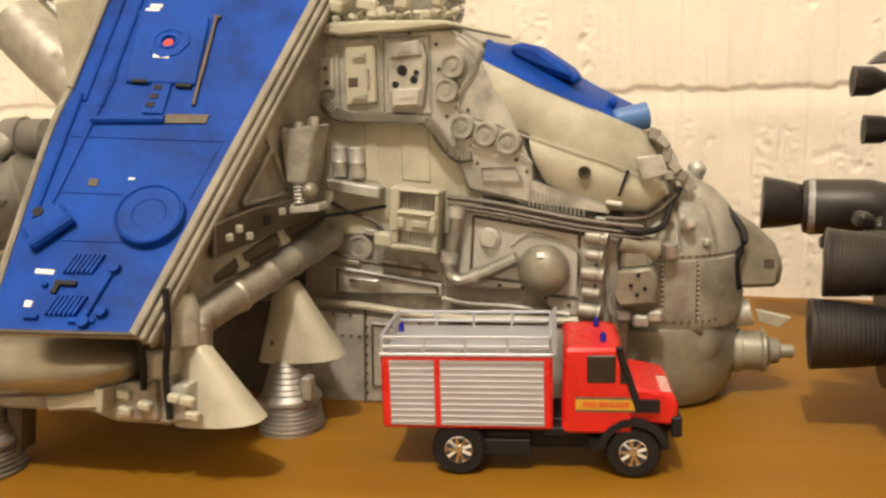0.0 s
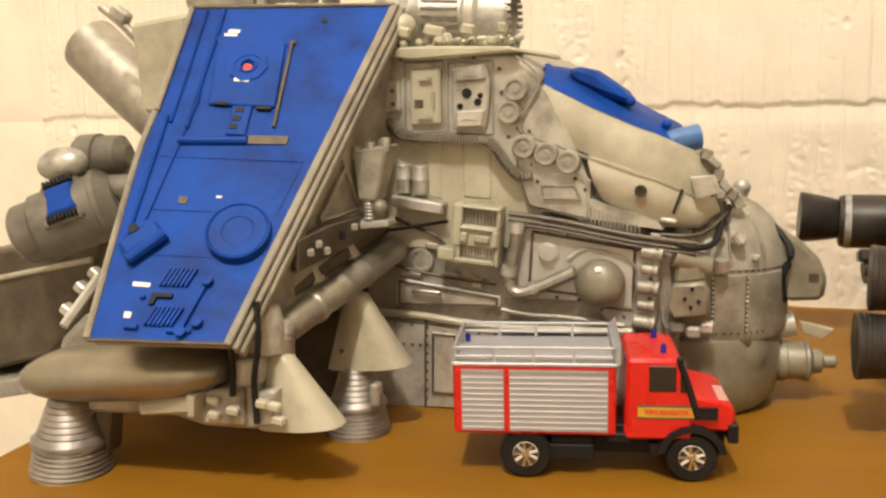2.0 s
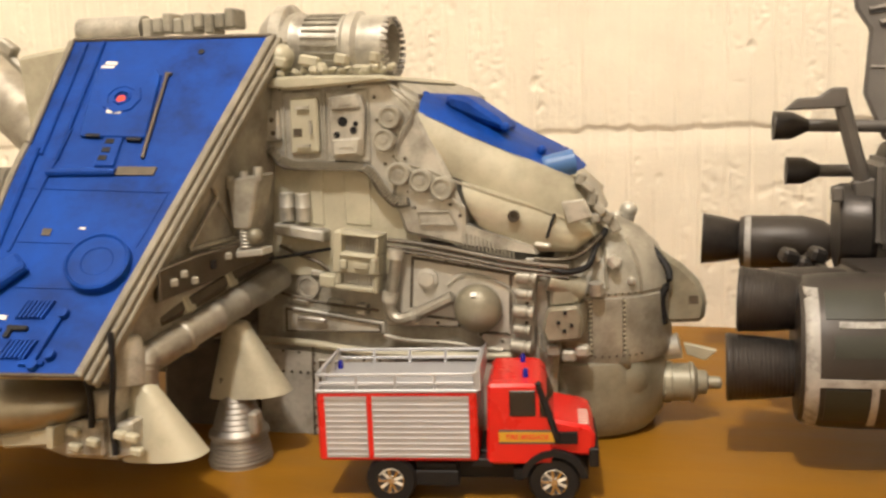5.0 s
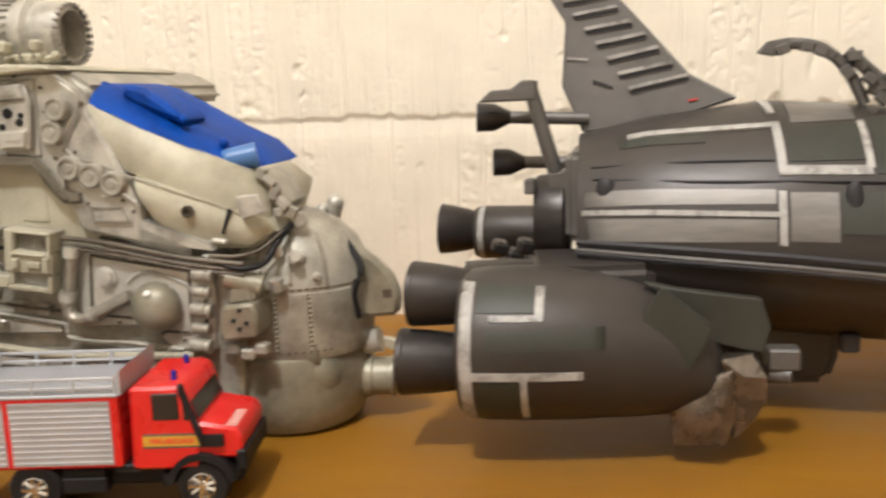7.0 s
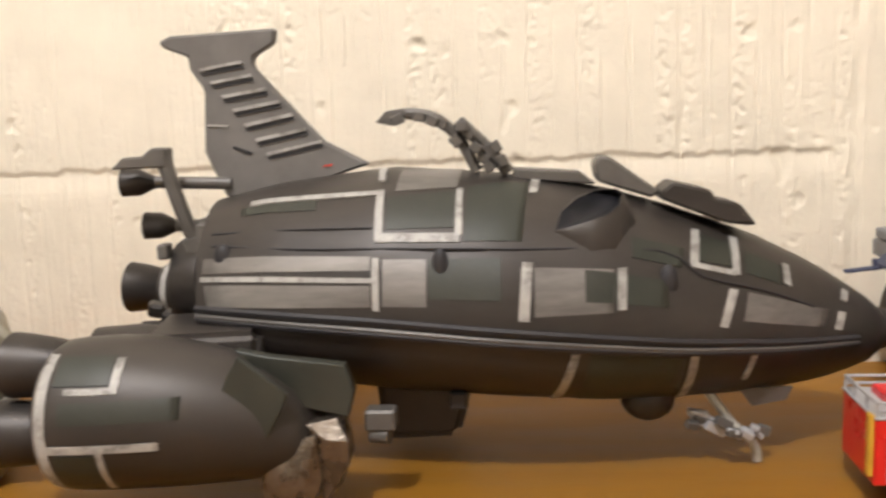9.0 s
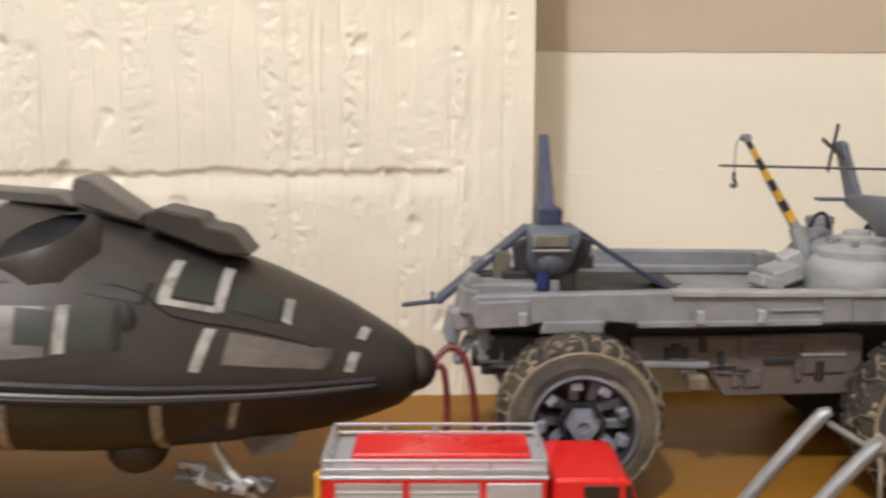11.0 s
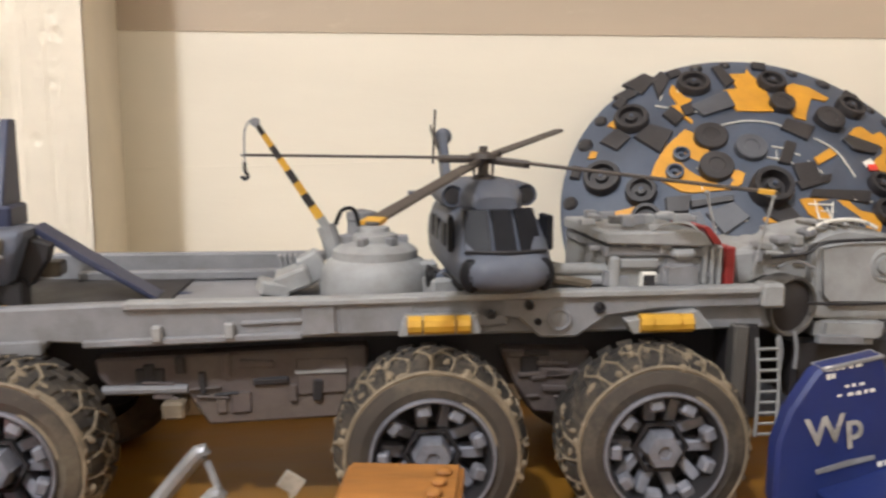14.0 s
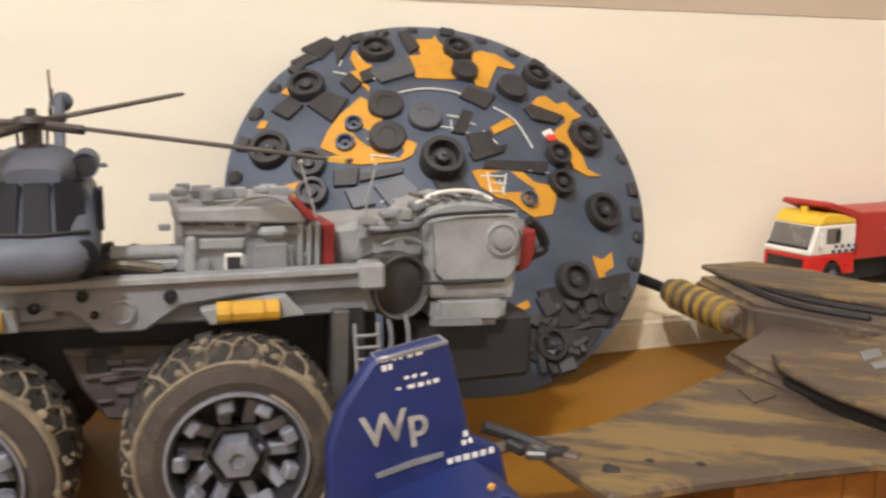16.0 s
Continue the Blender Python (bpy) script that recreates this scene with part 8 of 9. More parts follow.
DIAL, PORT = (0.8661, 0.3855, 0.0985), (0.8270, 0.3860, 0.0831)
part("dial", lathe(bmnew(), [(0.0074, 0.004), (0.0070, -0.001), (0.0056, -0.0018), (0.0052, -0.001), (0.0038, -0.0012), (0.0034, -0.0026), (0.0010, -0.003), (0, -0.003)], DIAL, (0.12, 1, 0), 26), M_pale, carrier, "round dial")
part("dial_ring", lathe(bmnew(), [(0.0081, 0.003), (0.0081, 0.0006), (0.0074, 0.0006), (0.0072, 0.003)], DIAL, (0.12, 1, 0), 26, cap=False), M_dark, carrier)
part("round_port", lathe(bmnew(), [(0.0122, 0.012), (0.0122, -0.001), (0.0116, -0.0022), (0.0106, -0.0018), (0.0102, 0.001), (0, 0.0016)], PORT, (-0.25, 1, 0.05), 32), M_trim, carrier, "round port with a dark glass")
part("port_glass", lathe(bmnew(), [(0.0103, 0.0004), (0.008, -0.0004), (0, -0.0008)], PORT, (-0.25, 1, 0.05), 28), M_cog, carrier, "dark port glass")
part("port_brow", hose(bmnew(), [(PORT[0] - 0.006, 0.3860, PORT[2] + 0.0155), (PORT[0] + 0.001, 0.3855, PORT[2] + 0.0180), (PORT[0] + 0.009, 0.3855, PORT[2] + 0.0150)], 0.0008, 6), M_bed, carrier)
for k in range(6):
    part("top_strap", box(bmnew(), (0.8351 + 0.0046 * k, 0.392, 0.1152), (0.0024, 0.012, 0.0014), (0, 10, 0)), M_pale if k % 2 else M_trim, carrier, bevel=0.0003)
part("top_rail", hose(bmnew(), [(0.8333, 0.387, 0.1129), (0.8425, 0.387, 0.1165), (0.8543, 0.387, 0.1166), (0.8628, 0.387, 0.1133)], 0.0008, 6), M_white, carrier)
part("red_tail", slab(bmnew(), [(0.8762, 0.0995), (0.8837, 0.1006), (0.8836, 0.0919), (0.8809, 0.0855), (0.8759, 0.0839)], 0.392, 0.42), M_dullred, carrier, "red tail block", bevel=0.0008)
part("tail_hook", hose(bmnew(), [(0.884, 0.40, 0.103), (0.890, 0.402, 0.098), (0.893, 0.404, 0.091), (0.886, 0.404, 0.088)], 0.0022, 8), M_dark, carrier)
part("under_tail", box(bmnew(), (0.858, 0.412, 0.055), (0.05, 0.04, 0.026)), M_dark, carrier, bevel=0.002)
for x in (0.822, 0.8285):
    part("chain_drop", hose(bmnew(), [(x, 0.385, 0.073), (x + 0.001, 0.384, 0.066), (x + 0.0005, 0.384, 0.058)], 0.0009, 6), M_bed, carrier)

rng = random.Random(23)
for k in range(26):
    x, z = 0.7469 + 0.050 * rng.random(), 0.0921 + 0.004 * rng.random() + 0.014 * (k % 2)
    part("engine_fitting", box(bmnew(), (x, 0.3895, z), (rng.uniform(0.0012, 0.0045), 0.003, rng.uniform(0.0012, 0.006))), rng.choice((M_pale, M_bed)), eng, bevel=0.0003)
for k in range(14):
    x, y = 0.744 + 0.046 * rng.random(), 0.392 + 0.03 * rng.random()
    part("lid_fitting", box(bmnew(), (x, y, 0.1171), (rng.uniform(0.002, 0.007), rng.uniform(0.002, 0.005), rng.uniform(0.002, 0.0045))), rng.choice((M_pale, M_bed)), eng, bevel=0.0004)
for k in range(12):
    x = 0.804 + 0.034 * rng.random()
    part("neck_fitting", box(bmnew(), (x, 0.3965, 0.088 + 0.018 * rng.random()), (rng.uniform(0.002, 0.006), 0.004, rng.uniform(0.0015, 0.005)), (0, rng.uniform(-20, 20), 0)), rng.choice((M_pale, M_bed, M_trim)), carrier, bevel=0.0004)
for pts in ([(0.804, 0.396, 0.092), (0.815, 0.394, 0.097), (0.826, 0.392, 0.1)], [(0.806, 0.397, 0.103), (0.818, 0.393, 0.106), (0.834, 0.390, 0.104)]):
    part("engine_pipe", hose(bmnew(), pts, 0.0011, 6), M_pale, carrier)
for k in range(22):
    part("deck_clutter", box(bmnew(), (rng.uniform(0.722, 0.746), rng.uniform(0.395, 0.425), rng.uniform(0.087, 0.101)), (rng.uniform(0.003, 0.010), 0.005, rng.uniform(0.002, 0.005)), (rng.uniform(-20, 20), rng.uniform(-25, 25), 0)), rng.choice((M_umber, M_trim, M_pale)), carrier, bevel=0.0006)
for z in (0.0895, 0.0945):
    part("deck_pipe", hose(bmnew(), [(0.722, 0.394, z), (0.733, 0.391, z + 0.001), (0.746, 0.389, z - 0.001)], 0.0020, 8), M_umber, carrier)

# ---- helicopter on the deck, nose to the viewer ----
heli = thing("toy_helicopter", (0.708, 0.43, 0.0915), "blue-grey model helicopter with four dark rotor blades", "model helicopter")


def oval(y, x, z0, z1, hw, n=24, sq=0.75):
    out = []
    for k in range(n):
        a = 2 * math.pi * k / n
        c, s = math.cos(a), math.sin(a)
        out.append((x + hw * math.copysign(abs(c) ** sq, c), y, (z0 + z1) / 2 + (z1 - z0) / 2 * math.copysign(abs(s) ** sq, s)))
    return out


part("fuselage", loft(bmnew(), [oval(*v) for v in ((0.3665, 0.7095, 0.0985, 0.1040, 0.0085), (0.369, 0.7095, 0.0955, 0.1080, 0.0145), (0.376, 0.7095, 0.0935, 0.1100, 0.0175), (0.383, 0.7090, 0.0925, 0.1190, 0.0185), (0.392, 0.7090, 0.0920, 0.1245, 0.0188), (0.405, 0.7085, 0.0920, 0.1260, 0.0188), (0.445, 0.7085, 0.0925, 0.1255, 0.0185), (0.462, 0.7085, 0.099, 0.125, 0.0150), (0.485, 0.7085, 0.108, 0.124, 0.0085), (0.515, 0.709, 0.114, 0.123, 0.0045), (0.522, 0.709, 0.116, 0.122, 0.003))]), M_heli, heli, "rounded blue-grey fuselage", angle=50)
part("engine_hump", loft(bmnew(), [oval(*v) for v in ((0.388, 0.7085, 0.122, 0.128, 0.008), (0.396, 0.7085, 0.120, 0.1325, 0.012), (0.412, 0.7085, 0.119, 0.1345, 0.013), (0.45, 0.7085, 0.119, 0.132, 0.011), (0.468, 0.7085, 0.120, 0.127, 0.006))]), M_heli, heli, angle=50)
for s in (-1, 1):
    part("engine_nacelle", lathe(bmnew(), [(0.003, 0.001), (0.0042, 0), (0.0046, 0.002), (0.0046, 0.03), (0.003, 0.038)], (0.7085 + 0.0145 * s, 0.401, 0.1275), (0, 1, 0), 16), M_heli, heli)
    part("nacelle_mouth", lathe(bmnew(), [(0.0032, -0.0001), (0, 0.0012)], (0.7085 + 0.0145 * s, 0.401, 0.1275), (0, 1, 0), 14), M_dark, heli)
    part("tailplane", box(bmnew(), (0.709 + 0.010 * s, 0.520, 0.1195), (0.019, 0.010, 0.0016), (0, 0, 4 * s)), M_heli, heli, bevel=0.0004)
    part("main_gear", hose(bmnew(), [(0.7085 + 0.015 * s, 0.408, 0.098), (0.7085 + 0.021 * s, 0.404, 0.094)], 0.0018, 8), M_heli, heli)
    part("gear_wheel", lathe(bmnew(), [(0.002, 0), (0.0042, 0.0004), (0.0042, 0.0028), (0.002, 0.0032)], (0.7085 + 0.0215 * s, 0.404, 0.0957), (s, 0, 0), 14), M_black, heli)
    for y0, y1 in ((0.394, 0.404), (0.412, 0.422), (0.426, 0.434)):
        part("side_window", box(bmnew(), (0.7087 + 0.0185 * s, (y0 + y1) / 2, 0.1135), (0.0012, y1 - y0, 0.009)), M_pane, heli, bevel=0.0003)
for x0, x1 in ((0.6945, 0.7040), (0.7055, 0.7135), (0.7150, 0.7240)):
    w = bmnew()
    for (x, y, z) in ((x0, 0.3728, 0.1085), (x1, 0.3728, 0.1085), (x1 - (x1 - 0.709) * 0.10, 0.3835, 0.1234), (x0 - (x0 - 0.709) * 0.10, 0.3835, 0.1234)):
        bow = 22 * (x - 0.709) ** 2
        for d in (0.0, 0.006):
            w.verts.new((x, y + d + bow, z))
    bmesh.ops.convex_hull(w, input=w.verts)
    part("windscreen", w, M_pane, heli, "dark windscreen pane")
for s in (-1, 1):
    part("chin_window", ball(bmnew(), (0.7095 + 0.0135 * s, 0.3722, 0.1012), 1.0, (0.0048, 0.0032, 0.0062), 14, 10, rot=(0, 0, 40 * s)), M_pane, heli)
for s in (-1, 1):
    part("door_window", box(bmnew(), (0.7090 + 0.0182 * s, 0.3865, 0.1150), (0.0022, 0.0105, 0.0130), (0, 0, 6 * s)), M_pane, heli, "dark cockpit door window", bevel=0.0006)
part("nose_line", hose(bmnew(), [(0.6945, 0.3762, 0.1092), (0.7095, 0.3705, 0.1094), (0.7245, 0.3762, 0.1092)], 0.0007, 5), M_dark, heli)
part("tail_fin", prism(bmnew(), [(0.505, 0.115), (0.522, 0.116), (0.541, 0.1495), (0.536, 0.152), (0.531, 0.150)], 0.0042, axes((0.7071, 0, 0), (0, 1, 0), (0, 0, 1))), M_heli, heli, bevel=0.0008)
part("tail_hub", ball(bmnew(), (0.7105, 0.5385, 0.1478), 0.0046, u=14, v=10), M_heli, heli)
for a in (20, 110):
    part("tail_blade", box(bmnew(), (0.7055, 0.5385, 0.1478), (0.0008, 0.0026, 0.030), (a, 0, 0)), M_rotor, heli)
part("tail_wheel", lathe(bmnew(), [(0.001, 0), (0.003, 0.0003), (0.003, 0.002), (0.001, 0.0023)], (0.7075, 0.498, 0.1045), (1, 0, 0), 12), M_black, heli)
part("tail_strut", hose(bmnew(), [(0.7085, 0.496, 0.111), (0.7085, 0.498, 0.1045)], 0.0010, 6, 1), M_heli, heli)
HUB = Vector((0.7075, 0.4088, 0.1412))
part("rotor_mast", lathe(bmnew(), [(0.0062, -0.011), (0.0052, -0.0075), (0.0024, -0.006), (0.0022, 0), (0.006, 0.0004), (0.0055, 0.0022), (0.0018, 0.0030), (0.0016, 0.0050), (0, 0.0052)], HUB, (0, 0, 1), 16), M_rotor, heli)
for tip in ((0.6112, 0.4605, 0.1413), (0.8022, 0.353, 0.1302), (0.761, 0.4884, 0.1511), (0.6566, 0.3238, 0.1255)):
    d = Vector(tip) - HUB
    q = axes(HUB, d, Vector((0, 0, 1)).cross(d))
    n = d.length
    b = prism(bmnew(), [(n * 0.16, -0.0030), (n * 0.95, -0.0030), (n * 1.0, -0.0010), (n * 0.99, 0.0034), (n * 0.95, 0.0030), (n * 0.16, 0.0030)], 0.0010, q)
    bl = part("rotor_blade", b, M_rotor, heli, "long dark rotor blade", bevel=0.0003)
    part("blade_root", hose(bmnew(), [HUB + d * 0.02, HUB + d * 0.17], 0.0016, 8, 1), M_rotor, bl)
    if tip[1] < 0.4:
        part("blade_tip", prism(bmnew(), [(n * 0.935, -0.0032), (n * 0.985, -0.0032), (n * 0.985, 0.0034), (n * 0.935, 0.0032)], 0.0014, q @ Matrix.Translation((0, 0, -0.0002))), M_yellow, bl, "yellow blade tip")
for k in range(4):
    a = k * math.pi / 2 + 0.6
    part("pitch_link", hose(bmnew(), [HUB + Vector((0.005 * math.cos(a), 0.005 * math.sin(a), -0.0075)), HUB + Vector((0.0055 * math.cos(a), 0.0055 * math.sin(a), 0.0006))], 0.0005, 5, 1), M_dark, heli)



# ---- large round shield leaning at the back ----
shield = thing("round_shield", (0.9045, 0.49, 0), "slate blue model disc shield with amber patches and small wheels", "model disc")
DN = Vector((-0.08834, -0.81647, 0.57059)).normalized()
DM = axes((0.9038, 0.556, 0.0958), Vector((0, 0, 1)).cross(DN), DN.cross(Vector((0, 0, 1)).cross(DN)))


def level(u, v):
    return float(np.interp(math.hypot(u, v), (0, 0.030, 0.066, 0.068, 0.098, 0.118), (0.033, 0.031, 0.0195, 0.0180, 0.007, 0)))


def disc_plate(name, pts, d0, d1, material, bevel=0.0):
    """A thin piece that follows the slope of the shield."""
    b = bmnew()
    lo = [b.verts.new(DM @ Vector((u, v, level(u, v) + d0))) for u, v in pts]
    hi = [b.verts.new(DM @ Vector((u, v, level(u, v) + d1))) for u, v in pts]
    b.faces.new(hi), b.faces.new(lo)
    for i in range(len(pts)):
        j = (i + 1) % len(pts)
        b.faces.new((lo[i], lo[j], hi[j], hi[i]))
    return part(name, b, material, shield, bevel=bevel)


part("disc", lathe(bmnew(), [(0, 0.020), (0.06, 0.010), (0.1180, -0.004), (0.1196, -0.0025), (0.1194, -0.0006), (0.1180, 0.0005), (0.098, 0.0070), (0.083, 0.0125), (0.068, 0.0180), (0.066, 0.0195), (0.048, 0.0253), (0.030, 0.0310), (0.012, 0.0327), (0, 0.033)], (0, 0, 0), (0, 0, 1), 96, DM), M_disc, shield, "weathered slate blue disc")


# amber patches
for pts in ([(-0.0041, 0.1047), (0.0065, 0.1051), (0.0087, 0.1111), (0.0090, 0.1052), (0.0119, 0.0985), (0.0103, 0.0908), (0.0144, 0.0855), (0.0121, 0.0657), (0.0025, 0.0649), (-0.0103, 0.0665), (-0.0123, 0.0792), (-0.0125, 0.0876), (-0.0038, 0.0892)],
        [(0.0285, 0.0927), (0.0348, 0.0965), (0.0446, 0.0941), (0.0553, 0.0846), (0.0514, 0.0811), (0.0424, 0.0827), (0.0344, 0.0679), (0.0298, 0.0587), (0.0235, 0.0603), (0.0236, 0.0673)],
        [(-0.0420, 0.0966), (-0.0399, 0.0898), (-0.0369, 0.0829), (-0.0334, 0.0804), (-0.0380, 0.0747), (-0.0402, 0.0649), (-0.0376, 0.0610), (-0.0386, 0.0577), (-0.0419, 0.0642), (-0.0474, 0.0762), (-0.0428, 0.0770), (-0.0454, 0.0879), (-0.0441, 0.0930)]):
    disc_plate("amber_patch", pts, -0.001, 0.0012, M_amber)
for pts in ([(-0.0683, 0.0216), (-0.0642, 0.0311), (-0.0567, 0.0418), (-0.0437, 0.0539), (-0.0392, 0.0487), (-0.0385, 0.0419), (-0.0333, 0.0311), (-0.0295, 0.0193), (-0.0215, 0.0163), (-0.0187, 0.0143), (-0.0220, 0.0074), (-0.0284, 0.0042), (-0.0484, 0.0058), (-0.0540, 0.0076), (-0.0621, 0.0158)],
        [(0.0086, -0.0033), (0.0135, -0.0022), (0.0382, -0.0022), (0.0444, -0.0071), (0.0561, -0.0080), (0.0574, -0.0147), (0.0531, -0.0251), (0.0411, -0.0279), (0.0347, -0.0246), (0.0285, -0.0199), (0.0205, -0.0189), (0.0120, -0.0123)]):
    disc_plate("amber_patch", pts, -0.001, 0.0012, M_amber)
for pts in ([(0.0566, 0.0519), (0.0630, 0.0586), (0.0687, 0.0609), (0.0749, 0.0552), (0.0820, 0.0592), (0.0877, 0.0512), (0.0913, 0.0498), (0.0822, 0.0436), (0.0757, 0.0329), (0.0767, 0.0268), (0.0823, 0.0179), (0.0838, 0.0084), (0.0922, 0.0055), (0.0826, 0.0036), (0.0736, 0.0071), (0.0712, 0.0206), (0.0670, 0.0267), (0.0635, 0.0280), (0.0690, 0.0343), (0.0766, 0.0405), (0.0780, 0.0453), (0.0728, 0.0477), (0.0624, 0.0453)],
        [(-0.1009, 0.0012), (-0.0789, 0.0031), (-0.0797, -0.0085), (-0.0983, -0.0054)],
        [(-0.1008, 0.0427), (-0.0981, 0.0478), (-0.0945, 0.0466), (-0.0966, 0.0418)],
        [(-0.0863, 0.0663), (-0.0827, 0.0701), (-0.0797, 0.0671), (-0.0819, 0.0631)],
        [(-0.0138, -0.0144), (-0.0065, -0.0134), (-0.0024, -0.0171), (-0.0130, -0.0177)]):
    disc_plate("amber_patch", pts, -0.001, 0.0012, M_amber)
for pts in ([(0.0242, 0.0259), (0.0378, 0.0360), (0.0409, 0.0314), (0.0255, 0.0210)],
        [(0.0760, -0.0453), (0.0822, -0.0469), (0.0896, -0.0415), (0.0893, -0.0503), (0.0824, -0.0545), (0.0867, -0.0623), (0.0785, -0.0592)]):
    disc_plate("amber_patch", pts, -0.001, 0.0012, M_amber)
for pts in ([(0.0262, -0.0737), (0.0331, -0.0707), (0.0345, -0.0742), (0.0276, -0.0766)],):
    disc_plate("amber_patch", pts, -0.001, 0.0010, M_amber)
# dark plates
for pts in ([(-0.0926, 0.0537), (-0.0818, 0.0627), (-0.0746, 0.0540), (-0.0837, 0.0450)],
        [(-0.0731, 0.0537), (-0.0622, 0.0621), (-0.0505, 0.0534), (-0.0608, 0.0374)],
        [(-0.0537, 0.0688), (-0.0470, 0.0754), (-0.0415, 0.0650), (-0.0482, 0.0577)],
        [(-0.0728, 0.0997), (-0.0577, 0.1084), (-0.0512, 0.1034), (-0.0618, 0.0897)],
        [(-0.0796, 0.0903), (-0.0676, 0.0976), (-0.0653, 0.0892), (-0.0743, 0.0847)],
        [(-0.0537, 0.1026), (-0.0467, 0.1102), (-0.0426, 0.1022), (-0.0531, 0.0839)],
        [(0.0106, 0.0494), (0.0173, 0.0589), (0.0336, 0.0527), (0.0245, 0.0400)],):
    disc_plate("dark_plate", pts, -0.001, 0.0024, M_cog, 0.0004)
for pts in ([(0.0011, 0.0212), (0.0105, 0.0386), (0.0164, 0.0362), (0.0080, 0.0196)],
        [(0.0091, 0.0200), (0.0232, 0.0226), (0.0239, 0.0108), (0.0111, 0.0049)],
        [(0.0084, 0.0078), (0.0320, 0.0148), (0.0285, 0.0087), (0.0107, 0.0024)],
        [(0.0174, 0.0033), (0.0564, 0.0074), (0.0522, -0.0015), (0.0148, -0.0018)],
        [(0.0496, 0.0452), (0.0561, 0.0505), (0.0764, 0.0455), (0.0697, 0.0377), (0.0535, 0.0373)],
        [(-0.0144, -0.0042), (-0.0029, -0.0006), (0.0082, -0.0161), (0.0002, -0.0223), (-0.0111, -0.0140)],
        [(-0.0631, 0.0052), (-0.0497, 0.0040), (-0.0523, -0.0061), (-0.0636, -0.0047)],):
    disc_plate("dark_plate", pts, -0.001, 0.0024, M_cog, 0.0004)
for pts in ([(-0.0501, 0.0005), (-0.0278, -0.0000), (-0.0283, -0.0035), (-0.0507, -0.0044)],
        [(-0.0141, 0.1115), (-0.0082, 0.1138), (-0.0031, 0.0964), (-0.0106, 0.0901)],
        [(-0.0422, 0.0745), (-0.0349, 0.0777), (-0.0352, 0.0671), (-0.0415, 0.0650)],
        [(0.0386, -0.0662), (0.0999, -0.0525), (0.0944, -0.0705), (0.0790, -0.0836), (0.0470, -0.0848)],
        [(0.0269, -0.0851), (0.0469, -0.0853), (0.0592, -0.0989), (0.0353, -0.1020), (0.0228, -0.0963)],
        [(0.0470, -0.0848), (0.0770, -0.0852), (0.0644, -0.0988), (0.0519, -0.1033)],
        [(-0.0077, -0.0844), (0.0253, -0.0851), (0.0223, -0.1019), (-0.0057, -0.1011)],):
    disc_plate("dark_plate", pts, -0.001, 0.0024, M_cog, 0.0004)
for pts in ([(-0.0366, 0.0736), (-0.0114, 0.0867), (-0.0101, 0.0709), (-0.0309, 0.0633)],
        [(-0.0437, -0.0087), (-0.0290, -0.0042), (-0.0211, -0.0142), (-0.0357, -0.0228)],
        [(-0.0585, -0.0078), (-0.0465, -0.0072), (-0.0433, -0.0187), (-0.0551, -0.0191)],):
    disc_plate("blue_plate", pts, -0.001, 0.0026, M_slate, 0.0004)


def cog(u, v, r, h, kind):
    """A small plastic wheel: 0 flat cap, 1 wheel with a hub, 2 small ring."""
    z = level(u, v) - 0.0005
    if kind in (0, 3):
        prof = [(r, 0), (r, h), (r * 0.94, h + 0.0006), (r * 0.5, h + 0.0007), (r * 0.46, h + 0.0003), (0, h + 0.0004)]
    elif kind == 1:
        prof = [(r, 0), (r, h * 0.8), (r * 0.93, h), (r * 0.70, h), (r * 0.64, h * 0.45), (r * 0.36, h * 0.45), (r * 0.32, h * 0.9), (r * 0.12, h * 0.95), (0, h * 0.6)]
    else:
        prof = [(r, 0), (r, h), (r * 0.7, h + 0.0004), (r * 0.6, h * 0.3), (r * 0.25, h * 0.3), (r * 0.2, h), (0, h)]
    w = part("small_wheel", lathe(bmnew(), prof, (u, v, z), (u * 3.2, v * 3.2, 1), 26, DM), M_disc if kind == 2 else M_slate if kind == 3 else M_cog, shield)
    if kind == 1:
        part("wheel_nut", lathe(bmnew(), [(r * 0.14, h * 0.5), (r * 0.12, h * 1.05), (0, h * 1.05)], (u, v, z), (u * 3.2, v * 3.2, 1), 6, DM), M_disc, w)


for (u, v), r, h, k in (((-0.0296, 0.0935), 0.0104, 0.0060, 1),
        ((0.0194, 0.0940), 0.0091, 0.0060, 1),
        ((0.0184, 0.0712), 0.0078, 0.0060, 0),
        ((-0.0716, 0.0673), 0.0107, 0.0062, 1),
        ((-0.0941, 0.0255), 0.0111, 0.0066, 1),
        ((-0.0745, 0.0116), 0.0091, 0.0062, 1),
        ((-0.0740, -0.0058), 0.0085, 0.0062, 1),
        ((0.0453, 0.0602), 0.0091, 0.0060, 0)):
    cog(u, v, r, h, k)
for (u, v), r, h, k in (((0.0658, 0.0758), 0.0091, 0.0064, 1),
        ((0.0861, 0.0293), 0.0107, 0.0068, 1),
        ((0.0629, 0.0124), 0.0075, 0.0064, 1),
        ((0.0611, -0.0061), 0.0078, 0.0064, 1),
        ((0.0866, -0.0187), 0.0111, 0.0066, 1),
        ((0.0609, -0.0601), 0.0107, 0.0068, 1),
        ((-0.0074, 0.0021), 0.0117, 0.0110, 1),
        ((-0.0314, 0.0436), 0.0098, 0.0042, 0)):
    cog(u, v, r, h, k)
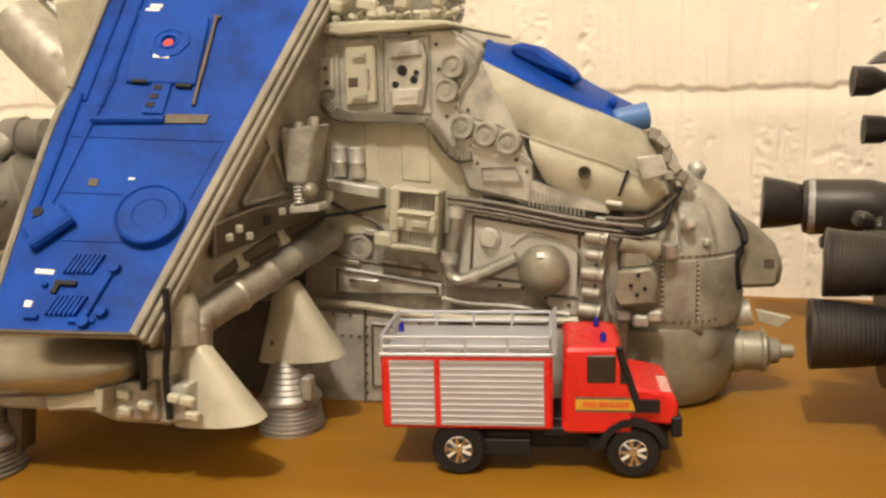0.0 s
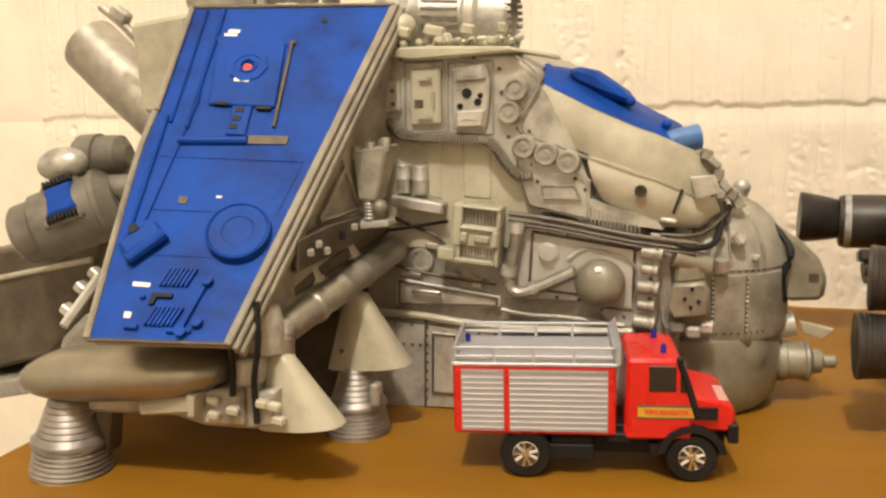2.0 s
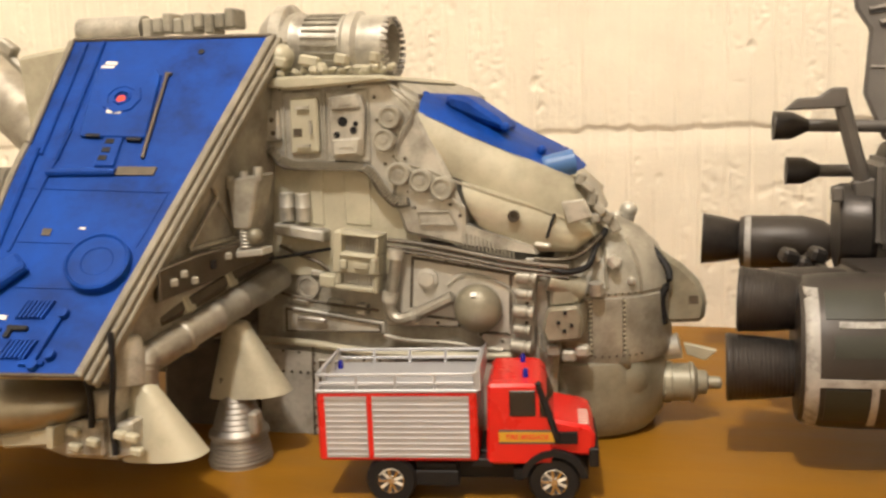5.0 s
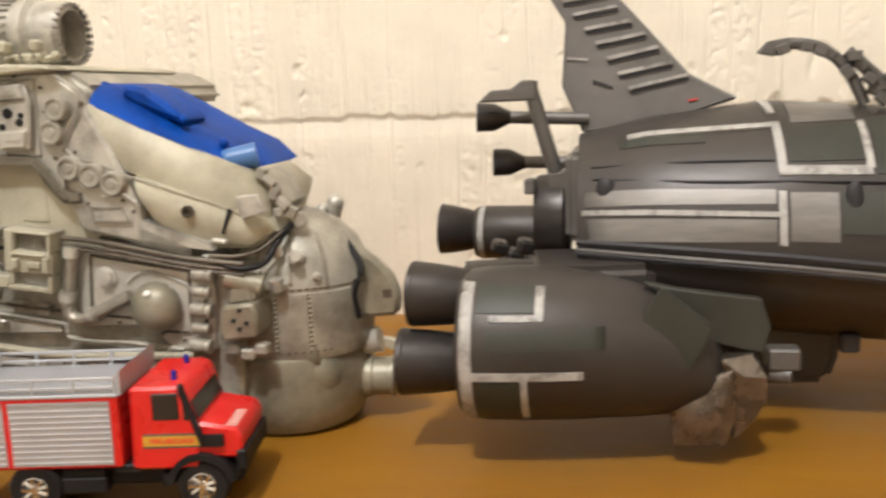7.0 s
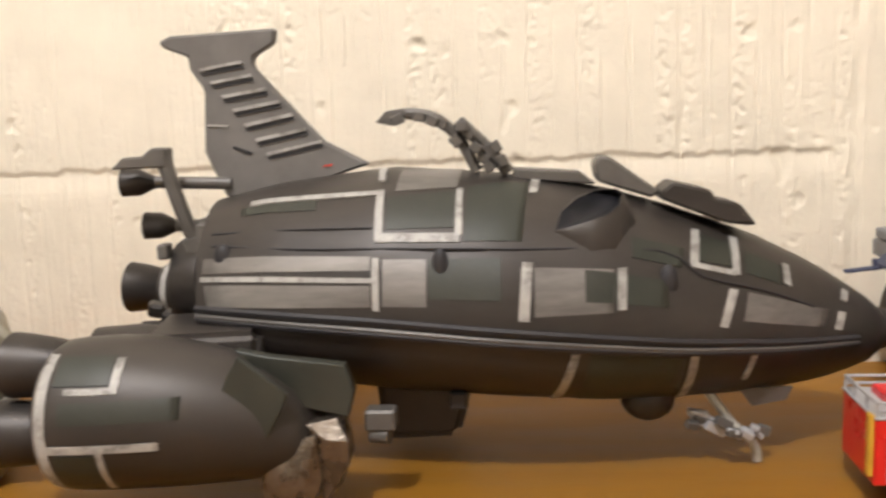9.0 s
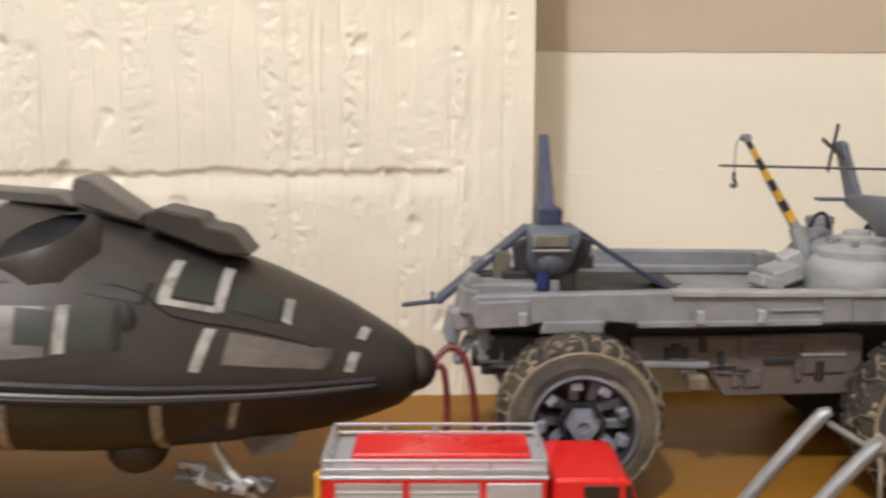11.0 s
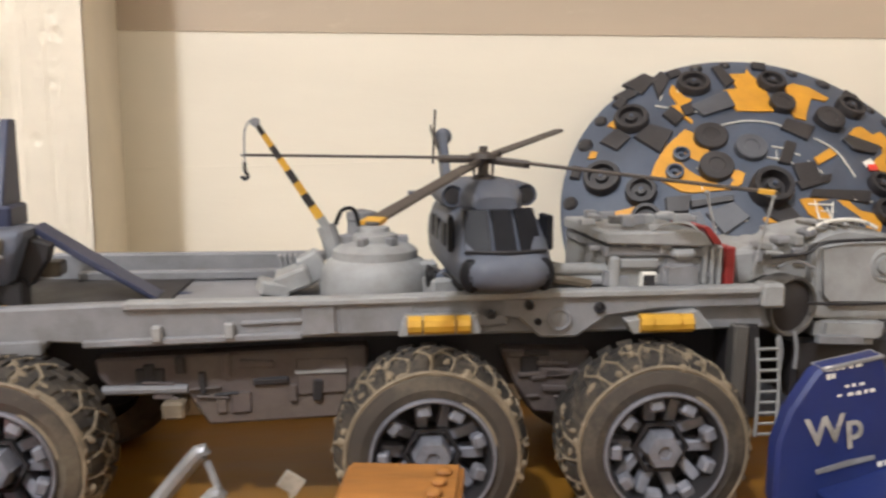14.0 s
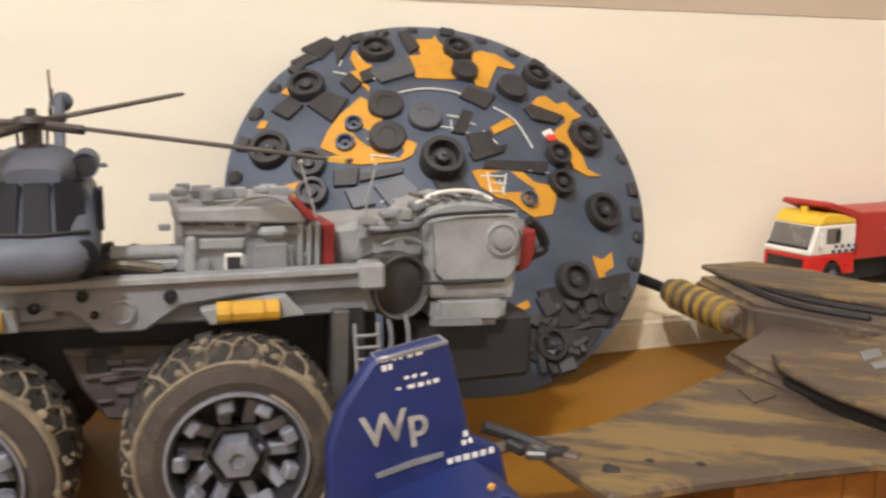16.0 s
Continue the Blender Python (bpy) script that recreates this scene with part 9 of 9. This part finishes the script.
for (u, v), r, h, k in (((-0.0120, 0.0316), 0.0091, 0.0044, 3),
        ((-0.0333, 0.0202), 0.0098, 0.0044, 0),
        ((-0.0496, 0.0331), 0.0049, 0.0036, 2),
        ((-0.0552, 0.0211), 0.0052, 0.0036, 2),
        ((0.0392, -0.0176), 0.0049, 0.0034, 2),
        ((0.0437, -0.0924), 0.0091, 0.0060, 1),
        ((0.0825, -0.0704), 0.0065, 0.0060, 0)):
    cog(u, v, r, h, k)
for k in range(40):
    a = 2 * math.pi * k / 40 + 0.05 * math.sin(k * 7)
    if math.sin(a) < -0.75:
        continue
    s = 0.0045 + 0.002 * ((k * 7) % 5) / 4
    c = (0.1135 * math.cos(a), 0.1135 * math.sin(a), 0.0)
    if k % 3:
        part("rim_knob", lathe(bmnew(), [(s * 0.8, -0.002), (s * 0.8, 0.002), (s * 0.6, 0.0035), (0, 0.0035)], c, (math.cos(a) * 0.6, math.sin(a) * 0.6, 0.8), 10, DM), M_cog, shield)
    else:
        part("rim_block", box(bmnew(), (*c[:2], 0.001), (0.009, 0.006, 0.007), (0, 0, math.degrees(a) + 90), DM), M_cog, shield, bevel=0.0005)
rng = random.Random(61)
for k in range(34):
    a, r = rng.uniform(-1.45, -0.70), rng.uniform(0.085, 0.119)
    s = (rng.uniform(0.004, 0.013), rng.uniform(0.003, 0.008), rng.uniform(0.003, 0.007))
    u, v = r * math.cos(a), r * math.sin(a)
    if (DM @ Vector((u, v, 0.006))).z > 0.010:
        part("rim_scrap", box(bmnew(), (u, v, level(u, v) + 0.0012), s, (rng.uniform(-12, 12), rng.uniform(-12, 12), rng.uniform(0, 180)), DM), M_cog, shield, bevel=0.0005)
# fine white lines
WHITE = ([(-0.0230, 0.0535), (-0.0115, 0.0560), (-0.0019, 0.0558), (0.0076, 0.0540), (0.0127, 0.0514)],
         [(0.0295, 0.0428), (0.0381, 0.0374), (0.0434, 0.0297), (0.0480, 0.0155)],
         [(0.0171, -0.0038), (0.0172, -0.0156)],
         [(0.0275, -0.0047), (0.0239, -0.0173)],
         [(0.0129, -0.0063), (0.0272, -0.0064)],
         [(0.0166, -0.0156), (0.0248, -0.0156)],
         [(0.0420, -0.0008), (0.0548, -0.0001)],
         [(0.0002, 0.0332), (0.0070, 0.0319)],
         [(-0.0043, 0.0250), (0.0027, 0.0238)],
         [(0.0126, 0.0278), (0.0156, 0.0264)],
         [(0.0191, 0.0225), (0.0258, 0.0142)],
         [(-0.0265, -0.0111), (-0.0232, -0.0162)],
         [(-0.0561, 0.0777), (-0.0492, 0.0744)],
         [(-0.0525, 0.0822), (-0.0503, 0.0870)],
         [(-0.0377, 0.0675), (-0.0269, 0.0696)],
         [(-0.0422, 0.0102), (-0.0310, 0.0064)])
for run in WHITE:
    part("white_line", hose(bmnew(), [DM @ Vector((u, v, level(u, v) + 0.0012)) for u, v in run], 0.0005, 4, 2), M_white, shield)
for (u, v), w, h, a in (((0.0018, 0.027), 0.0005, 0.006, -10), ((-0.0003, 0.0241), 0.008, 0.0005, -14), ((0.0146, 0.0174), 0.014, 0.0006, -40), ((0.0242, -0.0125), 0.0005, 0.010, 8), ((0.0175, -0.0109), 0.0005, 0.010, 8), ((0.0213, -0.0101), 0.012, 0.0005, -2), ((-0.0339, -0.018), 0.0005, 0.010, -25), ((-0.0366, -0.0161), 0.010, 0.0005, 25), ((-0.04, 0.0212), 0.008, 0.0005, 0), ((-0.0428, 0.0087), 0.0005, 0.006, 0), ((0.0612, 0.0285), 0.006, 0.004, 25), ((-0.0395, 0.0871), 0.0006, 0.006, 20), ((-0.0287, -0.0079), 0.003, 0.002, 20)):
    m = DM @ Matrix.Translation((u, v, level(u, v) + 0.0018 if w > 0.003 and h > 0.003 else level(u, v) + 0.0006)) @ Matrix.Rotation(radians(a), 4, "Z")
    part("white_mark", box(bmnew(), (0, 0, 0), (w, h, 0.0005), m=m), M_white, shield)
part("red_mark", box(bmnew(), (*(0.0618, 0.0241), level(*(0.0618, 0.0241)) + 0.0028), (0.005, 0.004, 0.001), m=DM), M_reddot, shield)



# ---- blue tail fin of another model, standing in front ----
fin_model = thing("model_tail_fin", (0.83, 0.32, 0), "royal blue model tail fin with white markings", "model aircraft part")
fp = part("fin_plate", slab(bmnew(), [(0.7847, 0.0361), (0.7851, 0.0544), (0.7887, 0.0647), (0.7971, 0.0769), (0.7999, 0.0787), (0.8197, 0.0822), (0.8214, 0.0779), (0.8264, 0.0569), (0.8277, 0.0515), (0.8368, 0.0477), (0.8408, 0.031), (0.8438, 0.0176)] + [(0.870, 0.0), (0.796, 0.0)], 0.3155, 0.3225), M_royal, fin_model, "blue fin plate", bevel=0.0012)
part("fin_top", slab(bmnew(), [(0.7988, 0.0782), (0.8197, 0.0819), (0.82, 0.081), (0.7992, 0.0772)], 0.3150, 0.3228), M_bed, fp)
text_mesh("fin_letters", "Wp", 0.0128, axes(((0.8041, 0.315, 0.0579)[0], 0.3150, (0.8041, 0.315, 0.0579)[2]), (1, 0, 0.12), (0, 0, 1)), M_worn, fp)
for pts in ([(0.8001, 0.0785), (0.8022, 0.0788), (0.8024, 0.0775), (0.8003, 0.0772)],
        [(0.8032, 0.0784), (0.8045, 0.0786), (0.8045, 0.0776), (0.8034, 0.0774)],
        [(0.8052, 0.0787), (0.8062, 0.0787), (0.8062, 0.0777), (0.8053, 0.0777)],
        [(0.8078, 0.0789), (0.8092, 0.0791), (0.8092, 0.0781), (0.808, 0.0779)],
        [(0.8102, 0.0792), (0.8122, 0.0795), (0.8122, 0.0787), (0.8103, 0.0783)],
        [(0.8001, 0.0762), (0.8016, 0.0764), (0.8017, 0.0747), (0.8004, 0.0745)],
        [(0.8021, 0.0765), (0.8032, 0.0766), (0.8034, 0.0751), (0.8022, 0.0749)],
        [(0.8068, 0.0724), (0.8082, 0.0726), (0.8082, 0.0718), (0.807, 0.0716)],
        [(0.8092, 0.0728), (0.8105, 0.073), (0.8105, 0.072), (0.8093, 0.0718)],
        [(0.8117, 0.0729), (0.8135, 0.0732), (0.8135, 0.0724), (0.8118, 0.0721)],):
    part("white_mark", slab(bmnew(), pts, 0.3152, 0.3165), M_white, fp)
for pts in ([(0.8078, 0.0698), (0.8098, 0.0701), (0.81, 0.0691), (0.808, 0.0688)],
        [(0.8108, 0.0702), (0.8125, 0.0705), (0.8127, 0.0693), (0.811, 0.069)],
        [(0.8135, 0.0706), (0.8146, 0.0708), (0.8147, 0.0696), (0.8137, 0.0694)],
        [(0.8154, 0.0709), (0.8171, 0.071), (0.8173, 0.07), (0.8156, 0.0697)],
        [(0.8045, 0.0694), (0.8058, 0.0695), (0.806, 0.0689), (0.8046, 0.0687)],
        [(0.8247, 0.054), (0.8261, 0.0542), (0.8263, 0.0526), (0.8249, 0.0524)],
        [(0.8243, 0.0513), (0.8257, 0.0514), (0.8259, 0.05), (0.8245, 0.0498)],
        [(0.8265, 0.0517), (0.8275, 0.0517), (0.8277, 0.0503), (0.8266, 0.0503)],
        [(0.8198, 0.0461), (0.8216, 0.0464), (0.8217, 0.0448), (0.82, 0.0445)],
        [(0.8223, 0.0465), (0.824, 0.0468), (0.8242, 0.045), (0.8224, 0.0449)],):
    part("white_mark", slab(bmnew(), pts, 0.3152, 0.3165), M_white, fp)
for pts in ([(0.8247, 0.0469), (0.8268, 0.0471), (0.827, 0.0453), (0.8249, 0.0451)],
        [(0.8276, 0.0472), (0.8293, 0.0473), (0.8295, 0.0457), (0.8278, 0.0454)],
        [(0.8302, 0.0475), (0.8319, 0.0477), (0.8321, 0.0461), (0.8304, 0.0457)],
        [(0.8328, 0.0479), (0.8344, 0.048), (0.8346, 0.0464), (0.833, 0.0461)],):
    part("white_mark", slab(bmnew(), pts, 0.3152, 0.3165), M_white, fp)
part("bare_stripe", slab(bmnew(), [(0.7982, 0.0447), (0.8091, 0.0474), (0.8186, 0.0487), (0.8186, 0.0473), (0.8091, 0.0455), (0.7987, 0.0433)], 0.3150, 0.3165), M_bed, fp)
tail = part("fin_root", slab(bmnew(), [(0.7994, 0.0379), (0.8278, 0.0453), (0.8358, 0.0397), (0.8406, 0.0217), (0.8009, 0.0251)] + [(0.80, 0.0)], 0.290, 0.316), M_royal, fin_model, bevel=0.002)
part("yellow_dot", lathe(bmnew(), [(0.0012, 0), (0.0008, 0.0005), (0, 0.0006)], (0.823, 0.2895, 0.0481), (0, -1, 0), 10), M_yellow, tail)

# ---- desert camouflage model with spread wings ----
camo = thing("model_aircraft", (1.02, 0.43, 0), "sand and brown camouflaged model aircraft with spread wings", "model aircraft")


def sheet(pts, d):
    """A slightly tilted plate through places given in x, y and z."""
    b = bmnew()
    a = [b.verts.new(p) for p in pts]
    c = [b.verts.new((p[0], p[1], p[2] - d)) for p in pts]
    b.faces.new(a), b.faces.new(c)
    for i in range(len(a)):
        j = (i + 1) % len(a)
        b.faces.new((a[i], a[j], c[j], c[i]))
    return b


w1 = part("front_wing", sheet([(0.8607, 0.3539, 0.034), (0.8747, 0.3513, 0.034), (0.899, 0.3585, 0.034), (0.932, 0.3719, 0.034), (0.9788, 0.3955, 0.034), (0.9813, 0.3835, 0.034), (0.9901, 0.3631, 0.034), (0.9939, 0.3239, 0.034), (0.9984, 0.2964, 0.034), (0.9744, 0.2755, 0.034), (0.9634, 0.2957, 0.034), (0.93, 0.2991, 0.034), (0.8998, 0.3013, 0.034), (0.8665, 0.3018, 0.034), (0.865, 0.3112, 0.034)], 0.0045), M_sand, camo, "sand wing with brown stripes", bevel=0.0012)
for p in ((0.8915, 0.32, 0.0342), (0.9055, 0.3123, 0.0342)):
    part("wing_hole", lathe(bmnew(), [(0.0016, 0), (0.0012, 0.0003), (0, 0.0002)], p, (0, 0, 1), 9), M_dark, w1)
for pts in ([(0.9649, 0.3714, 0.0341), (0.9784, 0.3745, 0.0341), (0.9743, 0.3592, 0.0341), (0.9601, 0.3549, 0.0341)], ):
    part("wing_hatch", sheet([(x, y, z + 0.0007) for x, y, z in pts], 0.001), M_sand, w1, bevel=0.0002)
part("wing_edge", hose(bmnew(), [(x, y, z - 0.001) for x, y, z in [(0.8609, 0.3521, 0.034), (0.8739, 0.3498, 0.034), (0.8982, 0.3569, 0.034), (0.9312, 0.3708, 0.034), (0.9768, 0.3935, 0.034)]], 0.0016, 6), M_sand, w1)
cl = random.Random(3)
for k in range(16):
    p = (0.853 + 0.0022 * k + cl.uniform(-0.003, 0.003), 0.349 - 0.0026 * k + cl.uniform(-0.003, 0.003), 0.0335 - 0.0003 * k + cl.uniform(-0.003, 0.003))
    part("wing_root_part", box(bmnew(), p, (cl.uniform(0.004, 0.010), 0.006, cl.uniform(0.002, 0.005)), (cl.uniform(-15, 15), cl.uniform(-20, 20), cl.uniform(-60, -20))), cl.choice((M_dark, M_brown, M_trim)), camo, bevel=0.0008)
part("root_bar", hose(bmnew(), [(0.846, 0.352, 0.040), (0.858, 0.347, 0.036), (0.872, 0.335, 0.031), (0.884, 0.318, 0.028)], 0.0022, 8), M_dark, camo)
body = part("fuselage", sheet([(0.9859, 0.4092, 0.038), (1.025, 0.4352, 0.038), (1.0759, 0.4622, 0.038), (1.0737, 0.443, 0.038), (1.1177, 0.4346, 0.038), (1.0895, 0.3758, 0.038), (1.0028, 0.3006, 0.038), (0.9863, 0.3169, 0.038), (0.9813, 0.3533, 0.038), (0.9821, 0.3849, 0.038)], 0.026), M_brown, camo, "brown camouflaged fuselage", bevel=0.003)
part("side_wing", sheet([(0.9931, 0.3864, 0.0435), (1.0169, 0.3878, 0.0435), (1.067, 0.3932, 0.0435), (1.097, 0.383, 0.0435), (0.9852, 0.286, 0.0435), (0.9792, 0.3105, 0.0435), (0.9771, 0.3372, 0.0435), (0.9808, 0.3646, 0.0435)], 0.003), M_sand, camo, "striped swing wing", bevel=0.001)
part("wing_slot", hose(bmnew(), [(0.9868, 0.3661, 0.037), (0.9838, 0.338, 0.037), (0.9872, 0.3146, 0.037)], 0.004, 6), M_dark, camo)
for pts in ([(1.0263, 0.3716, 0.0437), (1.0392, 0.3737, 0.0437), (1.0312, 0.3636, 0.0437), (1.0185, 0.361, 0.0437)], [(1.018, 0.3569, 0.0437), (1.0398, 0.3607, 0.0437), (1.0342, 0.3539, 0.0437), (1.0137, 0.3502, 0.0437)]):
    part("code_bar", sheet([(x, y, z + 0.0005) for x, y, z in pts], 0.001), M_bed, camo)
part("rear_wing", sheet([(1.0669, 0.5417, 0.05), (1.1044, 0.5415, 0.05), (1.1198, 0.5044, 0.05), (1.1255, 0.4555, 0.05), (1.1455, 0.4258, 0.05), (1.0925, 0.3798, 0.05), (1.0873, 0.4178, 0.05), (1.0687, 0.4637, 0.05), (1.0586, 0.5031, 0.05)], 0.003), M_sand, camo, "rear sand wing", bevel=0.001)
part("rear_body", sheet([(1.0544, 0.5294, 0.046), (1.0804, 0.5263, 0.046), (1.0849, 0.4733, 0.046), (1.0963, 0.4263, 0.046), (1.1167, 0.4004, 0.046), (1.0496, 0.3422, 0.046), (1.0624, 0.3955, 0.046), (1.0473, 0.4301, 0.046), (1.0355, 0.4536, 0.046)], 0.022), M_brown, camo, bevel=0.003)
for pts in ([(1.0683, 0.5158, 0.047), (1.0666, 0.4524, 0.047), (1.0823, 0.4126, 0.047)], [(1.0609, 0.5008, 0.047), (1.0518, 0.4435, 0.047), (1.0669, 0.4069, 0.047)], [(1.0567, 0.4403, 0.04), (1.0831, 0.4377, 0.04), (1.1059, 0.4351, 0.04)]):
    part("body_ridge", hose(bmnew(), pts, 0.0022, 6), M_dark if pts[0][1] > 0.5 else M_brown, camo)
g0, g1 = Vector((1.0325, 0.5255, 0.04)), Vector((1.0375, 0.4632, 0.034))
gun = part("gun_pod", lathe(bmnew(), [(0.003, 0), (0.0072, 0.003), (0.0088, 0.012), (0.0088, (g1 - g0).length * 0.8), (0.006, (g1 - g0).length)], g0, g1 - g0, 22), M_brown, camo, "striped yellow and brown gun pod")
gl = (g1 - g0).length
for k in range(6):
    h = gl * (0.16 + 0.13 * k)
    part("pod_stripe", lathe(bmnew(), [(0.0091, h), (0.0093, h + 0.0003), (0.0093, h + gl * 0.055), (0.0091, h + gl * 0.058)], g0, g1 - g0, 22), M_mustard, gun, "yellow band")
gm = (1.0238, 0.5522, 0.044)
part("gun_muzzle", lathe(bmnew(), [(0.0022, -0.002), (0.0034, 0), (0.0036, 0.012), (0.0030, (g0 - Vector(gm)).length)], gm, g0 - Vector(gm), 14), M_black, camo, "black muzzle")
part("body_prop", box(bmnew(), (1.14, 0.47, 0.010), (0.08, 0.05, 0.020)), M_dark, camo, bevel=0.001)
block = thing("wooden_block", (0.99, 0.33, 0), "orange-brown wooden block under a model wing", "block")
part("block_body", span(bmnew(), (0.915, 0.306, 0.0), (1.10, 0.372, 0.0290)), M_crate, block, bevel=0.0008)
for x in (0.958, 0.972, 1.03):
    part("block_batten", span(bmnew(), (x, 0.3050, 0.0), (x + 0.006, 0.3064, 0.0288)), M_crate, block, bevel=0.0003)

# ---- red tipper lorry on the ledge ----
tip = thing("toy_tipper_lorry", (1.2345, 0.588, 0.0185), "red toy tipper lorry with a white and yellow cab", "toy lorry", rz=7.0, local=True)
tip.scale = (1.24, 1.24, 1.24)
LS = axes((0, -0.0160, 0), (1, 0, 0), (0, 0, 1))
for n, pts, m in (("cab_base", [(-0.0590, 0.0105), (-0.0470, 0.0105), (-0.0455, 0.0150), (-0.0420, 0.0185), (-0.0370, 0.0185), (-0.0335, 0.0150), (-0.0320, 0.0105), (-0.0220, 0.0105), (-0.0220, 0.0222), (-0.0585, 0.0222)], M_red),
                  ("cab", [(-0.0588, 0.0222), (-0.0222, 0.0222), (-0.0222, 0.0385), (-0.0525, 0.0385), (-0.0572, 0.0262), (-0.0590, 0.0250)], M_white),
                  ("cab_roof", [(-0.0528, 0.0384), (-0.0222, 0.0384), (-0.0226, 0.0420), (-0.0330, 0.0440), (-0.0440, 0.0452), (-0.0480, 0.0440)], M_lemon)):
    part(n, prism(bmnew(), pts, -0.032, LS), m, tip, bevel=0.0009)
part("windscreen", prism(bmnew(), [(-0.0570, 0.0270), (-0.0529, 0.0380), (-0.0524, 0.0380), (-0.0564, 0.0270)], -0.0280, axes((-0.0004, -0.0140, 0), (1, 0, 0), (0, 0, 1))), M_smoke, tip, "smoky grey windscreen", bevel=0.0001)
part("wiper_shelf", box(bmnew(), (-0.0574, 0, 0.0262), (0.0016, 0.0285, 0.0016)), M_dark, tip)
part("side_window", box(bmnew(), (-0.0405, -0.0160, 0.0325), (0.0105, 0.0010, 0.0085)), M_smoke, tip, bevel=0.0003)
part("window_post", box(bmnew(), (-0.0372, -0.0164, 0.0325), (0.0034, 0.0008, 0.0060)), M_dark, tip)
part("grille", box(bmnew(), (-0.0590, 0, 0.0172), (0.001, 0.0250, 0.0062)), M_iron, tip, bevel=0.0002)
part("mirror", box(bmnew(), (-0.0520, -0.0180, 0.0310), (0.0020, 0.0016, 0.0075)), M_white, tip, bevel=0.0003)
for k in range(4):
    for z in (0.0238, 0.0265):
        part("blue_check", box(bmnew(), (-0.0400 + 0.0050 * k + (0.0020 if z > 0.025 else 0), -0.0160, z), (0.0024, 0.0008, 0.0018)), M_navy, tip)
part("roof_beacon", cyl(bmnew(), (-0.046, 0.0, 0.0435), (-0.046, 0.0, 0.0475), 0.0022), M_lemon, tip)
part("tipper_body", prism(bmnew(), [(-0.0215, 0.0180), (0.075, 0.0180), (0.075, 0.0440), (-0.0190, 0.0445), (-0.0450, 0.0515), (-0.0470, 0.0490), (-0.0215, 0.0400)], -0.033, axes((0, -0.0165, 0), (1, 0, 0), (0, 0, 1))), M_tipper, tip, "dull red tipper body", bevel=0.0008)
for x, w in ((0.012, 0.022), (0.012, 0.016), (0.048, 0.020)):
    part("body_bar", box(bmnew(), (x, -0.0170, 0.0345 if w > 0.017 else 0.0310), (w, 0.0008, 0.0010)), M_white, tip)
part("lorry_chassis", span(bmnew(), (-0.055, -0.012, 0.006), (0.074, 0.012, 0.018)), M_black, tip, bevel=0.0008)
for x in (-0.040, 0.018, 0.045):
    for s, y in ((-1, -0.0165), (1, 0.0165)):
        wheel(tip, x, y, 0.0090, 0.0090, 0.006, M_rim, s)

# ---- small loose things in front ----
tow = thing("toy_tow_frame", (0.60, 0.30, 0), "bare silver toy tow frame with two arms", "toy part")
for dx, dy in ((0.0, 0.012), (0.0085, -0.012)):
    part("tow_arm", hose(bmnew(), [(0.5600 + dx, 0.31 + dy, 0.0020), (0.5830 + dx, 0.31 + dy, 0.0325), (0.6040 + dx * 0.8, 0.31 + dy, 0.0575 - dx * 0.4), (0.6066 + dx * 0.8, 0.31 + dy, 0.0590 - dx * 0.4)], 0.0026, 10), M_trimlite, tow)
part("tow_bar", hose(bmnew(), [(0.6080, 0.322, 0.0560), (0.6150, 0.298, 0.0530)], 0.0012, 6, 1), M_trimlite, tow)
part("tow_base", box(bmnew(), (0.566, 0.31, 0.004), (0.026, 0.034, 0.008)), M_plastic, tow, bevel=0.001)
crate = thing("wooden_crate", (0.662, 0.312, 0), "small orange wooden crate with a stepped lid", "crate", rz=-12, local=True)
part("crate_body", span(bmnew(), (-0.015, -0.016, 0.0), (0.019, 0.018, 0.0475)), M_crate, crate, bevel=0.0006)
part("crate_rim", span(bmnew(), (-0.0165, -0.0175, 0.0440), (0.0205, 0.0195, 0.0480)), M_crate, crate, bevel=0.0005)
part("crate_lid", span(bmnew(), (-0.0150, -0.0160, 0.0480), (0.0190, 0.0180, 0.0496)), M_crate, crate, "charred lid", bevel=0.0004)
for k in range(3):
    part("crate_batten", span(bmnew(), (-0.0158, -0.0167, 0.012 + 0.012 * k), (0.0198, -0.0155, 0.015 + 0.012 * k)), M_crate, crate, bevel=0.0003)
part("crate_window", span(bmnew(), (0.000, -0.0168, 0.020), (0.012, -0.0160, 0.036)), M_dark, crate)
for k in range(3):
    part("lid_lump", ball(bmnew(), (0.0125 + 0.001 * k, -0.006 + 0.008 * k, 0.0505), 0.0022, (1.2, 1.3, 0.6), 10, 6), M_crate, crate)
scrap = thing("metal_clip", (0.632, 0.33, 0), "tiny bent grey metal clip", "clip")
part("clip_leaf", box(bmnew(), (0.632, 0.33, 0.045), (0.007, 0.0012, 0.006), (0, 35, 0)), M_silver, scrap, bevel=0.0002)
part("clip_wire", hose(bmnew(), [(0.6335, 0.33, 0.0005), (0.6330, 0.33, 0.03), (0.6315, 0.33, 0.043)], 0.0007, 6), M_silver, scrap)
